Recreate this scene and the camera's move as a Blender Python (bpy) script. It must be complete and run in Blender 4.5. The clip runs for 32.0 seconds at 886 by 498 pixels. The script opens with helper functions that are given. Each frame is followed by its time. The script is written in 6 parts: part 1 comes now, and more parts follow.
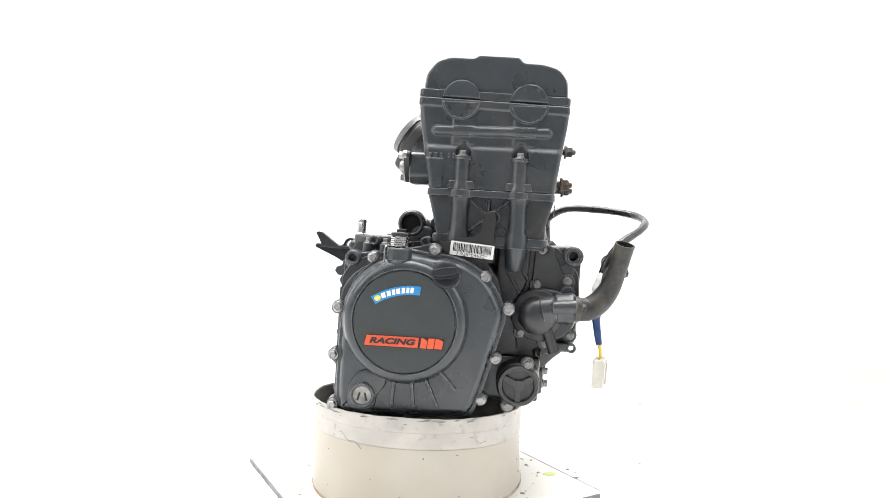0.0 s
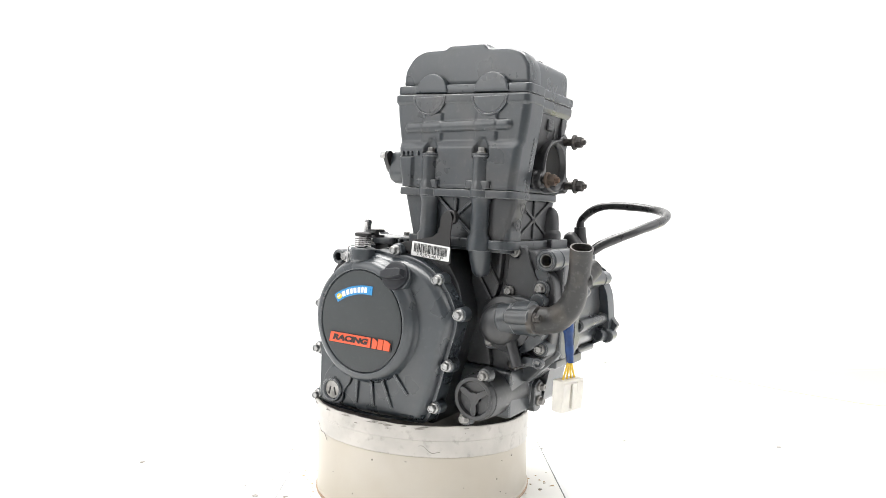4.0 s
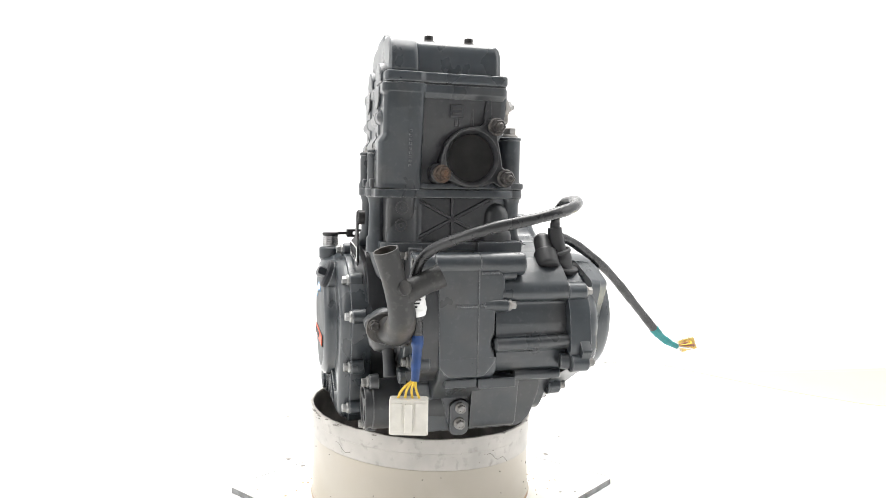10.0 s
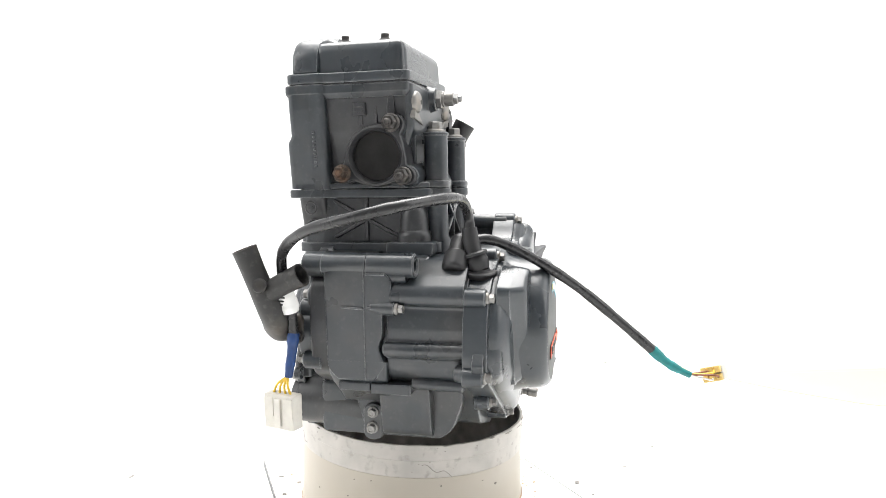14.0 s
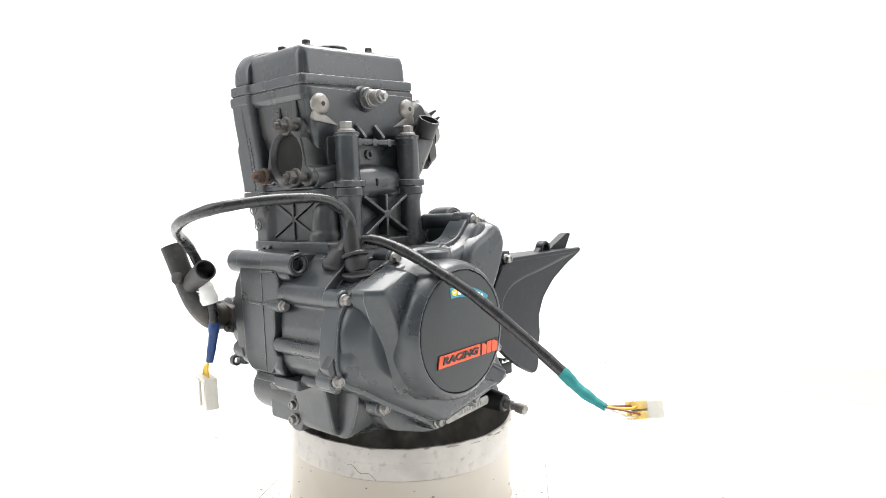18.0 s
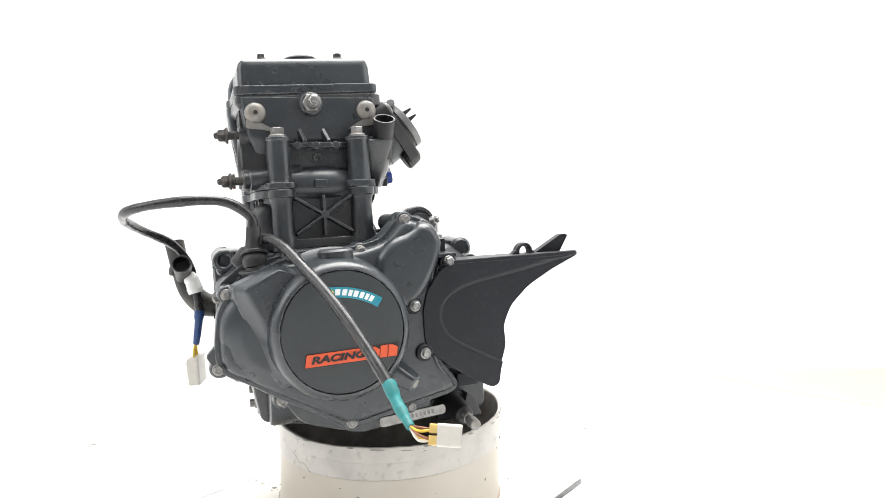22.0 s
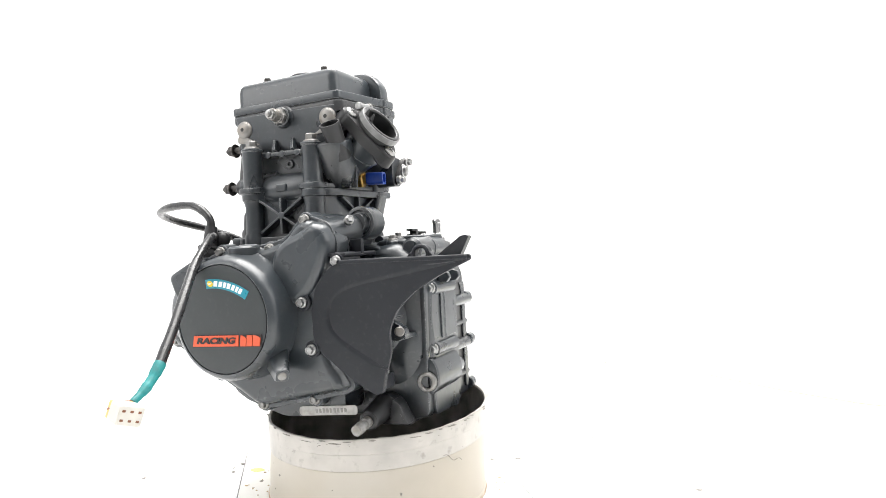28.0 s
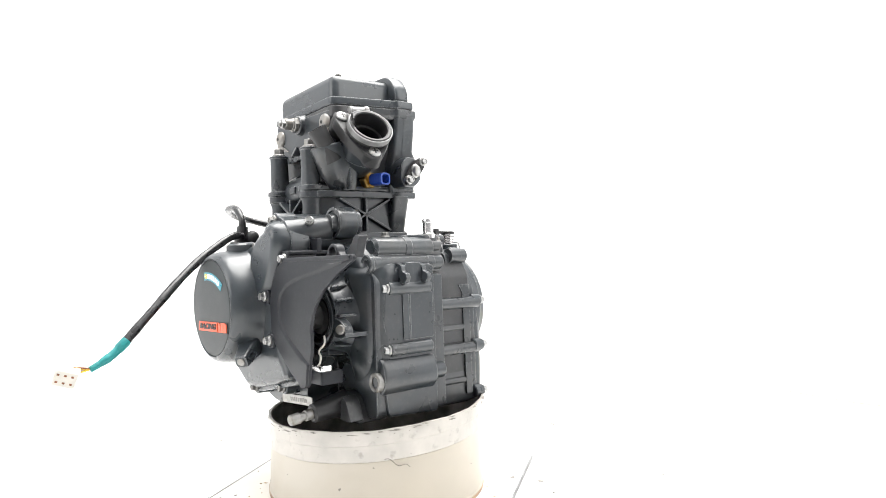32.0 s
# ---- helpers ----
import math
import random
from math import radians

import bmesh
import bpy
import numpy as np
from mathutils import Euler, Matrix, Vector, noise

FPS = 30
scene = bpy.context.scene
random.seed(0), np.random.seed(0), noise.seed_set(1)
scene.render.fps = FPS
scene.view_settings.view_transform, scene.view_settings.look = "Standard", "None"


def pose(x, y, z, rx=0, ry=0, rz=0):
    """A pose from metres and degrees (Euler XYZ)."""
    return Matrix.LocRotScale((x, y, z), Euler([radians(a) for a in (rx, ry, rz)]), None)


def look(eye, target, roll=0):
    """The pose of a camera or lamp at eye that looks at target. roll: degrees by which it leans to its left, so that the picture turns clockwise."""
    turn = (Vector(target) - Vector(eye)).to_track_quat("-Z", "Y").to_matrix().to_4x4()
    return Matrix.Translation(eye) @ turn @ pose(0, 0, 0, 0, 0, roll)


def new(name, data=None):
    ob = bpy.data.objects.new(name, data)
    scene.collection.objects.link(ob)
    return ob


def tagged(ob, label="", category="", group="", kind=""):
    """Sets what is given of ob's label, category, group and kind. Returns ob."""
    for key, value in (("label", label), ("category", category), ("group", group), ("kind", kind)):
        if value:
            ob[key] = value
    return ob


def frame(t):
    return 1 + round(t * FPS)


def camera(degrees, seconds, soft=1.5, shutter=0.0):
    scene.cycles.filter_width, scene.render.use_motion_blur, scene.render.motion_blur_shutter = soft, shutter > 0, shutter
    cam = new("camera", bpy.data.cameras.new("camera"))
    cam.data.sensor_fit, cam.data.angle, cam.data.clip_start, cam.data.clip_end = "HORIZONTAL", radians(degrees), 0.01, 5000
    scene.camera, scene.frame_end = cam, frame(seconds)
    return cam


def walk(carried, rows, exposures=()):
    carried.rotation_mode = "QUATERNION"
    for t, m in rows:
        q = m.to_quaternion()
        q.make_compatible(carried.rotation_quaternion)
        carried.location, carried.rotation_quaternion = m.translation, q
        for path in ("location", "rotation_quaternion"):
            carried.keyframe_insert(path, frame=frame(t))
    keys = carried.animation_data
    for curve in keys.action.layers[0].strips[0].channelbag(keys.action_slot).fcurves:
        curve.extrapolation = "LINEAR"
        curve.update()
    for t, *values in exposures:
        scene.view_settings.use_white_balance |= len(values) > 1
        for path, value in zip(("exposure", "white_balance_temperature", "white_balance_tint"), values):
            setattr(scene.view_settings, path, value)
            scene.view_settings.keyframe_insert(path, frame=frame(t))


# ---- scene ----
# The clip: an engine on a cut-down drum turns on a white turntable; the camera stands still.
BOARD_TOP = 0.026          # height of the white board above the studio floor
YAW0, TILT = 8.6, 3.5      # the engine's own heading at the start, and its lean forward in the drum
cam = camera(66.32, 32.0, soft=0.45)
EYE = (0.0, -0.8, 0.3032 + BOARD_TOP)
AIM = (0.06298, 0.19743, 0.26908 + BOARD_TOP)
walk(cam, [(0.0, look(EYE, AIM, 0.06)), (32.0, look(EYE, AIM, 0.06))], exposures=[(0.0, 0.62), (6.0, 0.62), (9.5, 0.54), (13.0, 0.56), (17.5, 0.6), (21.0, 0.54), (24.0, 0.54), (28.0, 0.68), (32.0, 0.8)])


def turned(t):
    """Degrees by which the turntable has turned at t seconds."""
    return 7.047 * t - 0.12 - 0.04 * math.sin(t * 0.6)


# ---- light: a bright white studio ----
world = bpy.data.worlds.new("world")
scene.world = world
world.use_nodes = True
wn = world.node_tree.nodes["Background"]
wn.inputs[0].default_value = (0.985, 0.99, 1.0, 1)
wn.inputs[1].default_value = 0.92


def softbox(name, eye, target, size, power):
    lamp = bpy.data.lights.new(name, "AREA")
    lamp.shape, lamp.size, lamp.size_y, lamp.energy, lamp.color = "RECTANGLE", size[0], size[1], power, (1.0, 0.985, 0.96)
    ob = new(name, lamp)
    ob.matrix_world = look(eye, target)
    return ob


softbox("softbox_overhead", (0.05, 0.2, 1.75), (0.0, 0.0, 0.2), (1.3, 1.3), 36)
# added unseen lamp that keeps the backdrop burnt out to white
softbox("softbox_backdrop", (0.0, 0.9, 2.5), (0.0, 2.3, 1.0), (3.0, 0.6), 40)
# two added fill lamps, unseen, that brighten the engine's side faces
softbox("softbox_side", (-1.5, -0.7, 1.3), (0.0, 0.0, 0.25), (0.9, 1.2), 7.0)
softbox("softbox_side", (1.5, -0.5, 1.2), (0.0, 0.0, 0.25), (0.9, 1.2), 4.5)


# ---- materials ----
def material(name, color, rough=0.5, metal=0.0, grain=0.25, scale=60.0, bump=0.08, fine=900.0, blotch=None, amount=0.4, blotch_scale=14.0, sheen=0.5, lo=0.5, hi=0.68, edge_glint=None, glint_amount=0.5, round_edge=0.0, dust=0.0, cast=0.0):
    """A painted, cast or moulded surface: base colour with fine grain, broad tone change, optional blotches, and relief."""
    m = bpy.data.materials.new(name)
    m.use_nodes = True
    nt = m.node_tree
    N, L = nt.nodes, nt.links
    b = N["Principled BSDF"]
    b.inputs["Roughness"].default_value, b.inputs["Metallic"].default_value = rough, metal
    b.inputs["Specular IOR Level"].default_value = sheen
    tc = N.new("ShaderNodeTexCoord")

    def tex(s, detail=4.0):
        n = N.new("ShaderNodeTexNoise")
        n.inputs["Scale"].default_value, n.inputs["Detail"].default_value = s, detail
        L.new(tc.outputs["Object"], n.inputs["Vector"])
        return n.outputs["Fac"]

    big, small = tex(scale), tex(fine, 2.0)
    ramp = N.new("ShaderNodeValToRGB")
    c = Vector(color)
    e = ramp.color_ramp.elements
    e[0].position, e[1].position = 0.32, 0.68
    e[0].color, e[1].color = (*(c * (1 - grain)), 1), (*(c * (1 + grain)), 1)
    L.new(big, ramp.inputs[0])
    col = ramp.outputs[0]
    if blotch:
        mask = N.new("ShaderNodeValToRGB")
        mask.color_ramp.elements[0].position, mask.color_ramp.elements[1].position = lo, hi
        L.new(tex(blotch_scale, 7.0), mask.inputs[0])
        k = N.new("ShaderNodeMath")
        k.operation = "MULTIPLY"
        k.inputs[1].default_value = amount
        L.new(mask.outputs[0], k.inputs[0])
        mix = N.new("ShaderNodeMix")
        mix.data_type = "RGBA"
        mix.inputs[7].default_value = (*blotch, 1)
        L.new(k.outputs[0], mix.inputs[0])
        L.new(col, mix.inputs[6])
        col = mix.outputs[2]
    if dust:
        # pale specks and smears of dust
        speckle = N.new("ShaderNodeMapRange")
        speckle.inputs[1].default_value, speckle.inputs[2].default_value = 0.56, 0.80
        speckle.inputs[3].default_value, speckle.inputs[4].default_value = 0.0, dust
        L.new(tex(210.0, 6.0), speckle.inputs[0])
        dusty = N.new("ShaderNodeMix")
        dusty.data_type = "RGBA"
        dusty.inputs[7].default_value = (0.20, 0.195, 0.185, 1)
        L.new(speckle.outputs[0], dusty.inputs[0])
        L.new(col, dusty.inputs[6])
        col = dusty.outputs[2]
    soft_edge = None
    if round_edge:
        # edges are softened; a given edge colour paints a pale highlight line along them
        bv = N.new("ShaderNodeBevel")
        bv.samples = 4
        bv.inputs["Radius"].default_value = round_edge
        soft_edge = bv.outputs[0]
        if edge_glint:
            geo = N.new("ShaderNodeNewGeometry")
            dot = N.new("ShaderNodeVectorMath")
            dot.operation = "DOT_PRODUCT"
            L.new(soft_edge, dot.inputs[0])
            L.new(geo.outputs["Normal"], dot.inputs[1])
            glint = N.new("ShaderNodeMapRange")
            glint.inputs[1].default_value, glint.inputs[2].default_value = 0.99, 0.86
            glint.inputs[3].default_value, glint.inputs[4].default_value = 0.0, glint_amount
            L.new(dot.outputs["Value"], glint.inputs[0])
            patchy = N.new("ShaderNodeMapRange")
            patchy.inputs[1].default_value, patchy.inputs[2].default_value = 0.38, 0.66
            patchy.inputs[3].default_value, patchy.inputs[4].default_value = 0.4, 1.0
            L.new(tex(130.0, 5.0), patchy.inputs[0])
            patchy_glint = N.new("ShaderNodeMath")
            patchy_glint.operation = "MULTIPLY"
            L.new(glint.outputs[0], patchy_glint.inputs[0])
            L.new(patchy.outputs[0], patchy_glint.inputs[1])
            edge = N.new("ShaderNodeMix")
            edge.data_type = "RGBA"
            edge.inputs[7].default_value = (*edge_glint, 1)
            L.new(patchy_glint.outputs[0], edge.inputs[0])
            L.new(col, edge.inputs[6])
            col = edge.outputs[2]
    L.new(col, b.inputs["Base Color"])
    rr = N.new("ShaderNodeMapRange")
    rr.inputs[3].default_value, rr.inputs[4].default_value = max(rough - 0.1, 0.03), min(rough + 0.1, 1)
    L.new(big, rr.inputs[0])
    L.new(rr.outputs[0], b.inputs["Roughness"])
    if bump:
        bp = N.new("ShaderNodeBump")
        bp.inputs["Strength"].default_value, bp.inputs["Distance"].default_value = bump, 0.0006
        L.new(small, bp.inputs["Height"])
        if soft_edge:
            L.new(soft_edge, bp.inputs["Normal"])
        if cast:
            # slow unevenness of the casting under the fine grain
            wave = N.new("ShaderNodeBump")
            wave.inputs["Strength"].default_value, wave.inputs["Distance"].default_value = cast, 0.002
            L.new(tex(85.0, 3.0), wave.inputs["Height"])
            if soft_edge:
                L.new(soft_edge, wave.inputs["Normal"])
            L.new(wave.outputs[0], bp.inputs["Normal"])
        L.new(bp.outputs[0], b.inputs["Normal"])
    return m


PAINT = material("charcoal_paint", (0.030, 0.036, 0.0415), 0.29, sheen=0.65, grain=0.15, scale=25, blotch=(0.052, 0.055, 0.056), amount=0.35, blotch_scale=30, bump=0.02, edge_glint=(0.38, 0.39, 0.40), glint_amount=0.9, round_edge=0.0012, dust=0.08, cast=0.025)
CASE = material("case_paint", (0.025, 0.030, 0.0345), 0.30, sheen=0.65, grain=0.22, scale=30, blotch=(0.068, 0.064, 0.060), amount=0.4, blotch_scale=22, bump=0.035, fine=700, edge_glint=(0.36, 0.365, 0.37), glint_amount=0.9, round_edge=0.0012, dust=0.14, cast=0.05)
DISC = material("disc_paint", (0.040, 0.0445, 0.0465), 0.5, sheen=0.38, grain=0.07, scale=40, bump=0.05, fine=1500, dust=0.06)
# soot on the front parts; on recessed parts the dark colour paints shade
GRIME_AND_SHADE = material("sooty_and_shaded_casting", (0.020, 0.021, 0.023), 0.38, sheen=0.6, grain=0.3, scale=35, blotch=(0.055, 0.052, 0.049), amount=0.4, blotch_scale=26, bump=0.07, fine=600, edge_glint=(0.16, 0.155, 0.15), glint_amount=0.7, round_edge=0.0011, dust=0.12, cast=0.07)
GUARD = material("moulded_plastic", (0.0148, 0.0162, 0.0200), 0.42, sheen=0.28, grain=0.08, scale=20, bump=0.08, fine=1100, edge_glint=(0.14, 0.14, 0.15), glint_amount=0.6, round_edge=0.0011, dust=0.06)
RUBBER = material("black_rubber", (0.016, 0.016, 0.017), 0.46, grain=0.15, scale=50, blotch=(0.05, 0.048, 0.045), amount=0.25, bump=0.06)
HOSE = material("dusty_pipe", (0.019, 0.0185, 0.018), 0.5, grain=0.2, scale=40, blotch=(0.13, 0.108, 0.085), amount=0.55, blotch_scale=24, lo=0.52, hi=0.72, bump=0.15, dust=0.2)
SLEEVE = material("cable_sleeve", (0.017, 0.017, 0.018), 0.28, grain=0.1, scale=80, bump=0.05)
STEEL = material("zinc_steel", (0.36, 0.36, 0.355), 0.36, 0.9, grain=0.25, scale=180, blotch=(0.18, 0.16, 0.14), amount=0.6, blotch_scale=120, bump=0.1)
DULL = material("dull_steel", (0.26, 0.255, 0.245), 0.48, 0.8, grain=0.25, scale=120, blotch=(0.2, 0.17, 0.14), amount=0.5, blotch_scale=90, bump=0.15)
NICKEL = material("pale_zinc", (0.23, 0.222, 0.21), 0.46, 0.6, grain=0.12, scale=120, blotch=(0.36, 0.31, 0.25), amount=0.4, blotch_scale=90, bump=0.1)
CLAMP = material("clamp_band", (0.20, 0.20, 0.20), 0.5, 0.4, grain=0.2, scale=120, bump=0.05)
SIGHT = material("sight_window", (0.30, 0.29, 0.27), 0.15, 0.0, grain=0.5, scale=70, bump=0)
CHROME = material("bright_steel", (0.72, 0.71, 0.70), 0.2, 1.0, grain=0.08, scale=150, bump=0.03)
RUST = material("rusty_steel", (0.075, 0.055, 0.042), 0.7, 0.4, grain=0.4, scale=200, blotch=(0.12, 0.06, 0.032), amount=0.6, blotch_scale=110, bump=0.3)
DARKSTEEL = material("oxidised_steel", (0.045, 0.042, 0.040), 0.55, 0.5, grain=0.35, scale=160, blotch=(0.2, 0.18, 0.16), amount=0.4, blotch_scale=140, bump=0.25)
BRASS = material("brass", (0.42, 0.27, 0.09), 0.35, 0.9, grain=0.2, scale=150)
BLUE_PLASTIC = material("blue_plastic", (0.012, 0.045, 0.26), 0.35, grain=0.08, scale=60)
BLUE_TAPE = material("blue_tape", (0.010, 0.042, 0.15), 0.45, grain=0.2, scale=150, bump=0.3, fine=300)
GREEN_TAPE = material("teal_tape", (0.008, 0.185, 0.185), 0.5, grain=0.2, scale=150, bump=0.3, fine=300)
ORANGE = material("orange_enamel", (0.64, 0.085, 0.026), 0.45, grain=0.06, scale=100, bump=0.03)
BADGE_BLACK = material("badge_black", (0.012, 0.011, 0.011), 0.5, grain=0.1, scale=100, bump=0)
STICKER_BLUE = material("sticker_blue", (0.02, 0.22, 0.50), 0.3, grain=0.05, scale=100, bump=0)
STICKER_TEAL = material("sticker_teal", (0.02, 0.25, 0.33), 0.3, grain=0.05, scale=100, bump=0)
WHITE_PRINT = material("white_print", (0.8, 0.8, 0.8), 0.4, grain=0.03, scale=100, bump=0)
YELLOW_PRINT = material("yellow_print", (0.75, 0.56, 0.03), 0.4, grain=0.05, scale=100, bump=0)
PAPER = material("white_label", (0.76, 0.76, 0.74), 0.5, grain=0.05, scale=90, bump=0.02)
INK_AND_HOLES = material("ink_and_hole_black", (0.015, 0.015, 0.015), 0.6, grain=0.1, bump=0)
YELLOW_WIRE = material("yellow_wire", (0.72, 0.48, 0.05), 0.4, grain=0.1, scale=200, bump=0)
BROWN_WIRE = material("brown_wire", (0.20, 0.07, 0.03), 0.4, grain=0.1, scale=200, bump=0)
WHITE_WIRE = material("white_wire", (0.7, 0.68, 0.62), 0.4, grain=0.1, scale=200, bump=0)
AMBER = material("yellowed_nylon", (0.70, 0.50, 0.16), 0.4, grain=0.2, scale=120, bump=0.05)
PLATE = material("stamped_aluminium", (0.42, 0.41, 0.39), 0.5, 0.4, grain=0.15, scale=90, blotch=(0.2, 0.18, 0.15), amount=0.5, blotch_scale=130, bump=0.15)
# soot of the exhaust bore, and painted shade for the depth of all bores
VOID = material("soot_and_bore_shade", (0.016, 0.0155, 0.015), 0.8, sheen=0.2, grain=0.3, scale=60, bump=0.2)
NYLON = material("white_nylon", (0.58, 0.555, 0.50), 0.4, grain=0.06, scale=120, bump=0.04)
NYLON.node_tree.nodes["Principled BSDF"].inputs["Subsurface Weight"].default_value = 0.15
NYLON.node_tree.nodes["Principled BSDF"].inputs["Subsurface Radius"].default_value = (0.004, 0.004, 0.003)
DRUM = material("cream_drum_paint", (0.455, 0.414, 0.348), 0.45, grain=0.06, scale=9, blotch=(0.53, 0.50, 0.45), amount=0.5, blotch_scale=11, bump=0.08, fine=300)
RIM = material("scuffed_rim", (0.45, 0.428, 0.396), 0.42, 0.15, grain=0.14, scale=30, blotch=(0.22, 0.20, 0.18), amount=0.55, blotch_scale=95, lo=0.58, hi=0.72, bump=0.2, fine=300)
# darker than the outer paint, with near-black blotches
DRUM_INSIDE = material("dark_drum_inside", (0.22, 0.205, 0.19), 0.6, grain=0.35, scale=30, blotch=(0.04, 0.038, 0.036), amount=0.6, blotch_scale=25, bump=0.2)
CHIP = material("bare_chip", (0.22, 0.205, 0.185), 0.6, 0.2, grain=0.4, scale=300, bump=0.2)
BOARD = material("white_board", (0.80, 0.79, 0.75), 0.5, grain=0.03, scale=6, blotch=(0.76, 0.68, 0.50), amount=0.35, blotch_scale=5, bump=0.04)
SOIL = material("brown_dirt", (0.42, 0.31, 0.19), 0.8, grain=0.4, scale=90, bump=0.2)
RUST_FOOT = material("rust_stained_foot", (0.36, 0.25, 0.16), 0.6, grain=0.3, scale=40, blotch=(0.58, 0.53, 0.45), amount=0.8, blotch_scale=18, bump=0.2)
EDGE = material("dark_board_edge", (0.20, 0.20, 0.20), 0.7, grain=0.4, scale=60, bump=0.2)
TABLE = material("white_turntable", (0.82, 0.82, 0.81), 0.55, grain=0.02, scale=5, bump=0.03)
STUDIO = material("white_backdrop", (0.84, 0.84, 0.835), 0.8, grain=0.015, scale=2, bump=0)
ROOM = material("grey_wall", (0.24, 0.24, 0.245), 0.8, grain=0.05, scale=3, bump=0.05)
SMUDGE_PAINT = material("yellow_green_smudge", (0.66, 0.70, 0.28), 0.7, grain=0.06, scale=60, bump=0)
FLOOR_TINT = material("cream_floor_tint", (0.72, 0.71, 0.33), 0.8, grain=0.03, scale=6, bump=0)


# ---- mesh helpers ----
def rounded(pts, r, n=4):
    """A closed 2D outline with its corners rounded by r."""
    out, k = [], len(pts)
    for i in range(k):
        a, b, c = Vector(pts[i - 1]), Vector(pts[i]), Vector(pts[(i + 1) % k])
        u, v = a - b, c - b
        cut = min(r, 0.45 * u.length, 0.45 * v.length)
        p, q = b + u.normalized() * cut, b + v.normalized() * cut
        for j in range(n + 1):
            s = j / n
            out.append(tuple(p * (1 - s) ** 2 + b * 2 * s * (1 - s) + q * s * s))
    return out


def rect(x0, z0, x1, z1, r=0.0, n=4):
    pts = [(x0, z0), (x1, z0), (x1, z1), (x0, z1)]
    return rounded(pts, r, n) if r else pts


def circle(x, z, r, n=40, a0=0.0, a1=360.0):
    full = abs(a1 - a0) >= 360
    return [(x + r * math.cos(radians(a0 + (a1 - a0) * i / (n if full else n - 1))), z + r * math.sin(radians(a0 + (a1 - a0) * i / (n if full else n - 1)))) for i in range(n)]


def put(axis, a, b, h):
    """A point from its two coordinates in the plane across axis, and h along it."""
    return {"x": (h, a, b), "y": (a, h, b), "z": (a, b, h)}[axis]


def loft(bm, loops, caps=(True, True)):
    """Skins closed loops of equal length, and caps the ends."""
    rings = [[bm.verts.new(p) for p in loop] for loop in loops]
    for a, b in zip(rings, rings[1:]):
        for i in range(len(a)):
            bm.faces.new((a[i - 1], a[i], b[i], b[i - 1]))
    if caps[0]:
        bm.faces.new(rings[0])
    if caps[1]:
        bm.faces.new(rings[-1][::-1])
    return rings


def shrink(pts, d):
    """A 2D outline moved inwards by about d."""
    area = sum(pts[i - 1][0] * pts[i][1] - pts[i][0] * pts[i - 1][1] for i in range(len(pts)))
    s, out, k = (1 if area > 0 else -1), [], len(pts)
    for i in range(k):
        a, b, c = Vector(pts[i - 1]), Vector(pts[i]), Vector(pts[(i + 1) % k])
        t = (c - a).normalized()
        out.append((b.x - s * t.y * d, b.y + s * t.x * d))
    # points that came too near another side of the outline fall on the line between their neighbours
    P, Q = np.array(out), np.array(pts)
    a, ab = Q, np.roll(Q, -1, 0) - Q
    w = P[:, None] - a
    s = np.clip((w * ab).sum(-1) / ((ab**2).sum(-1) + 1e-15), 0, 1)
    near = np.linalg.norm(w - s[..., None] * ab, axis=-1).min(1) < 0.9 * d
    good = [i for i in range(k) if not near[i]]
    if near.any() and len(good) > 2:
        for i in range(k):
            if near[i]:
                lo = max((j for j in good if j < i), default=good[-1] - k)
                hi = min((j for j in good if j > i), default=good[0] + k)
                f = (i - lo) / (hi - lo)
                out[i] = tuple(P[lo % k] * (1 - f) + P[hi % k] * f)
    return out


def prism(bm, axis, pts, lo, hi, edge=0.0, both=False):
    """A 2D outline drawn out along axis; edge: width of the round-over at hi (and at lo too, if both)."""
    loops = []
    step = edge if hi > lo else -edge
    if edge and both:
        loops += [(shrink(pts, edge), lo), (shrink(pts, edge * 0.3), lo + step * 0.3)]
        loops += [(pts, lo + step)]
    else:
        loops += [(pts, lo)]
    if edge:
        loops += [(pts, hi - step), (shrink(pts, edge * 0.3), hi - step * 0.3), (shrink(pts, edge), hi)]
    else:
        loops += [(pts, hi)]
    return loft(bm, [[put(axis, a, b, h) for a, b in loop] for loop, h in loops])


def box(bm, x0, y0, z0, x1, y1, z1, r=0.003, edge=0.0015):
    prism(bm, "z", rect(x0, y0, x1, y1, r, 3), z0, z1, edge, True)


def basis(d):
    d = Vector(d).normalized()
    u = d.cross(Vector((0, 0, 1)) if abs(d.z) < 0.9 else Vector((1, 0, 0))).normalized()
    return u, d.cross(u).normalized(), d


def lathe(bm, p, d, profile, seg=24):
    """A profile of (radius, height) turned round the line from p along d; starts and ends closed."""
    u, v, w = basis(d)
    p = Vector(p)
    loft(bm, [[p + w * h + (u * math.cos(2 * math.pi * i / seg) + v * math.sin(2 * math.pi * i / seg)) * r for i in range(seg)] for r, h in profile])


def rod(bm, p, q, r0, r1=None, seg=20, edge=0.0):
    p, q = Vector(p), Vector(q)
    n, r1 = (q - p).length, r0 if r1 is None else r1
    e = min(edge, n * 0.4)
    prof = [(r0 - e, 0), (r0, e), (r1, n - e), (r1 - e, n)] if e else [(r0, 0), (r1, n)]
    lathe(bm, p, q - p, prof, seg)


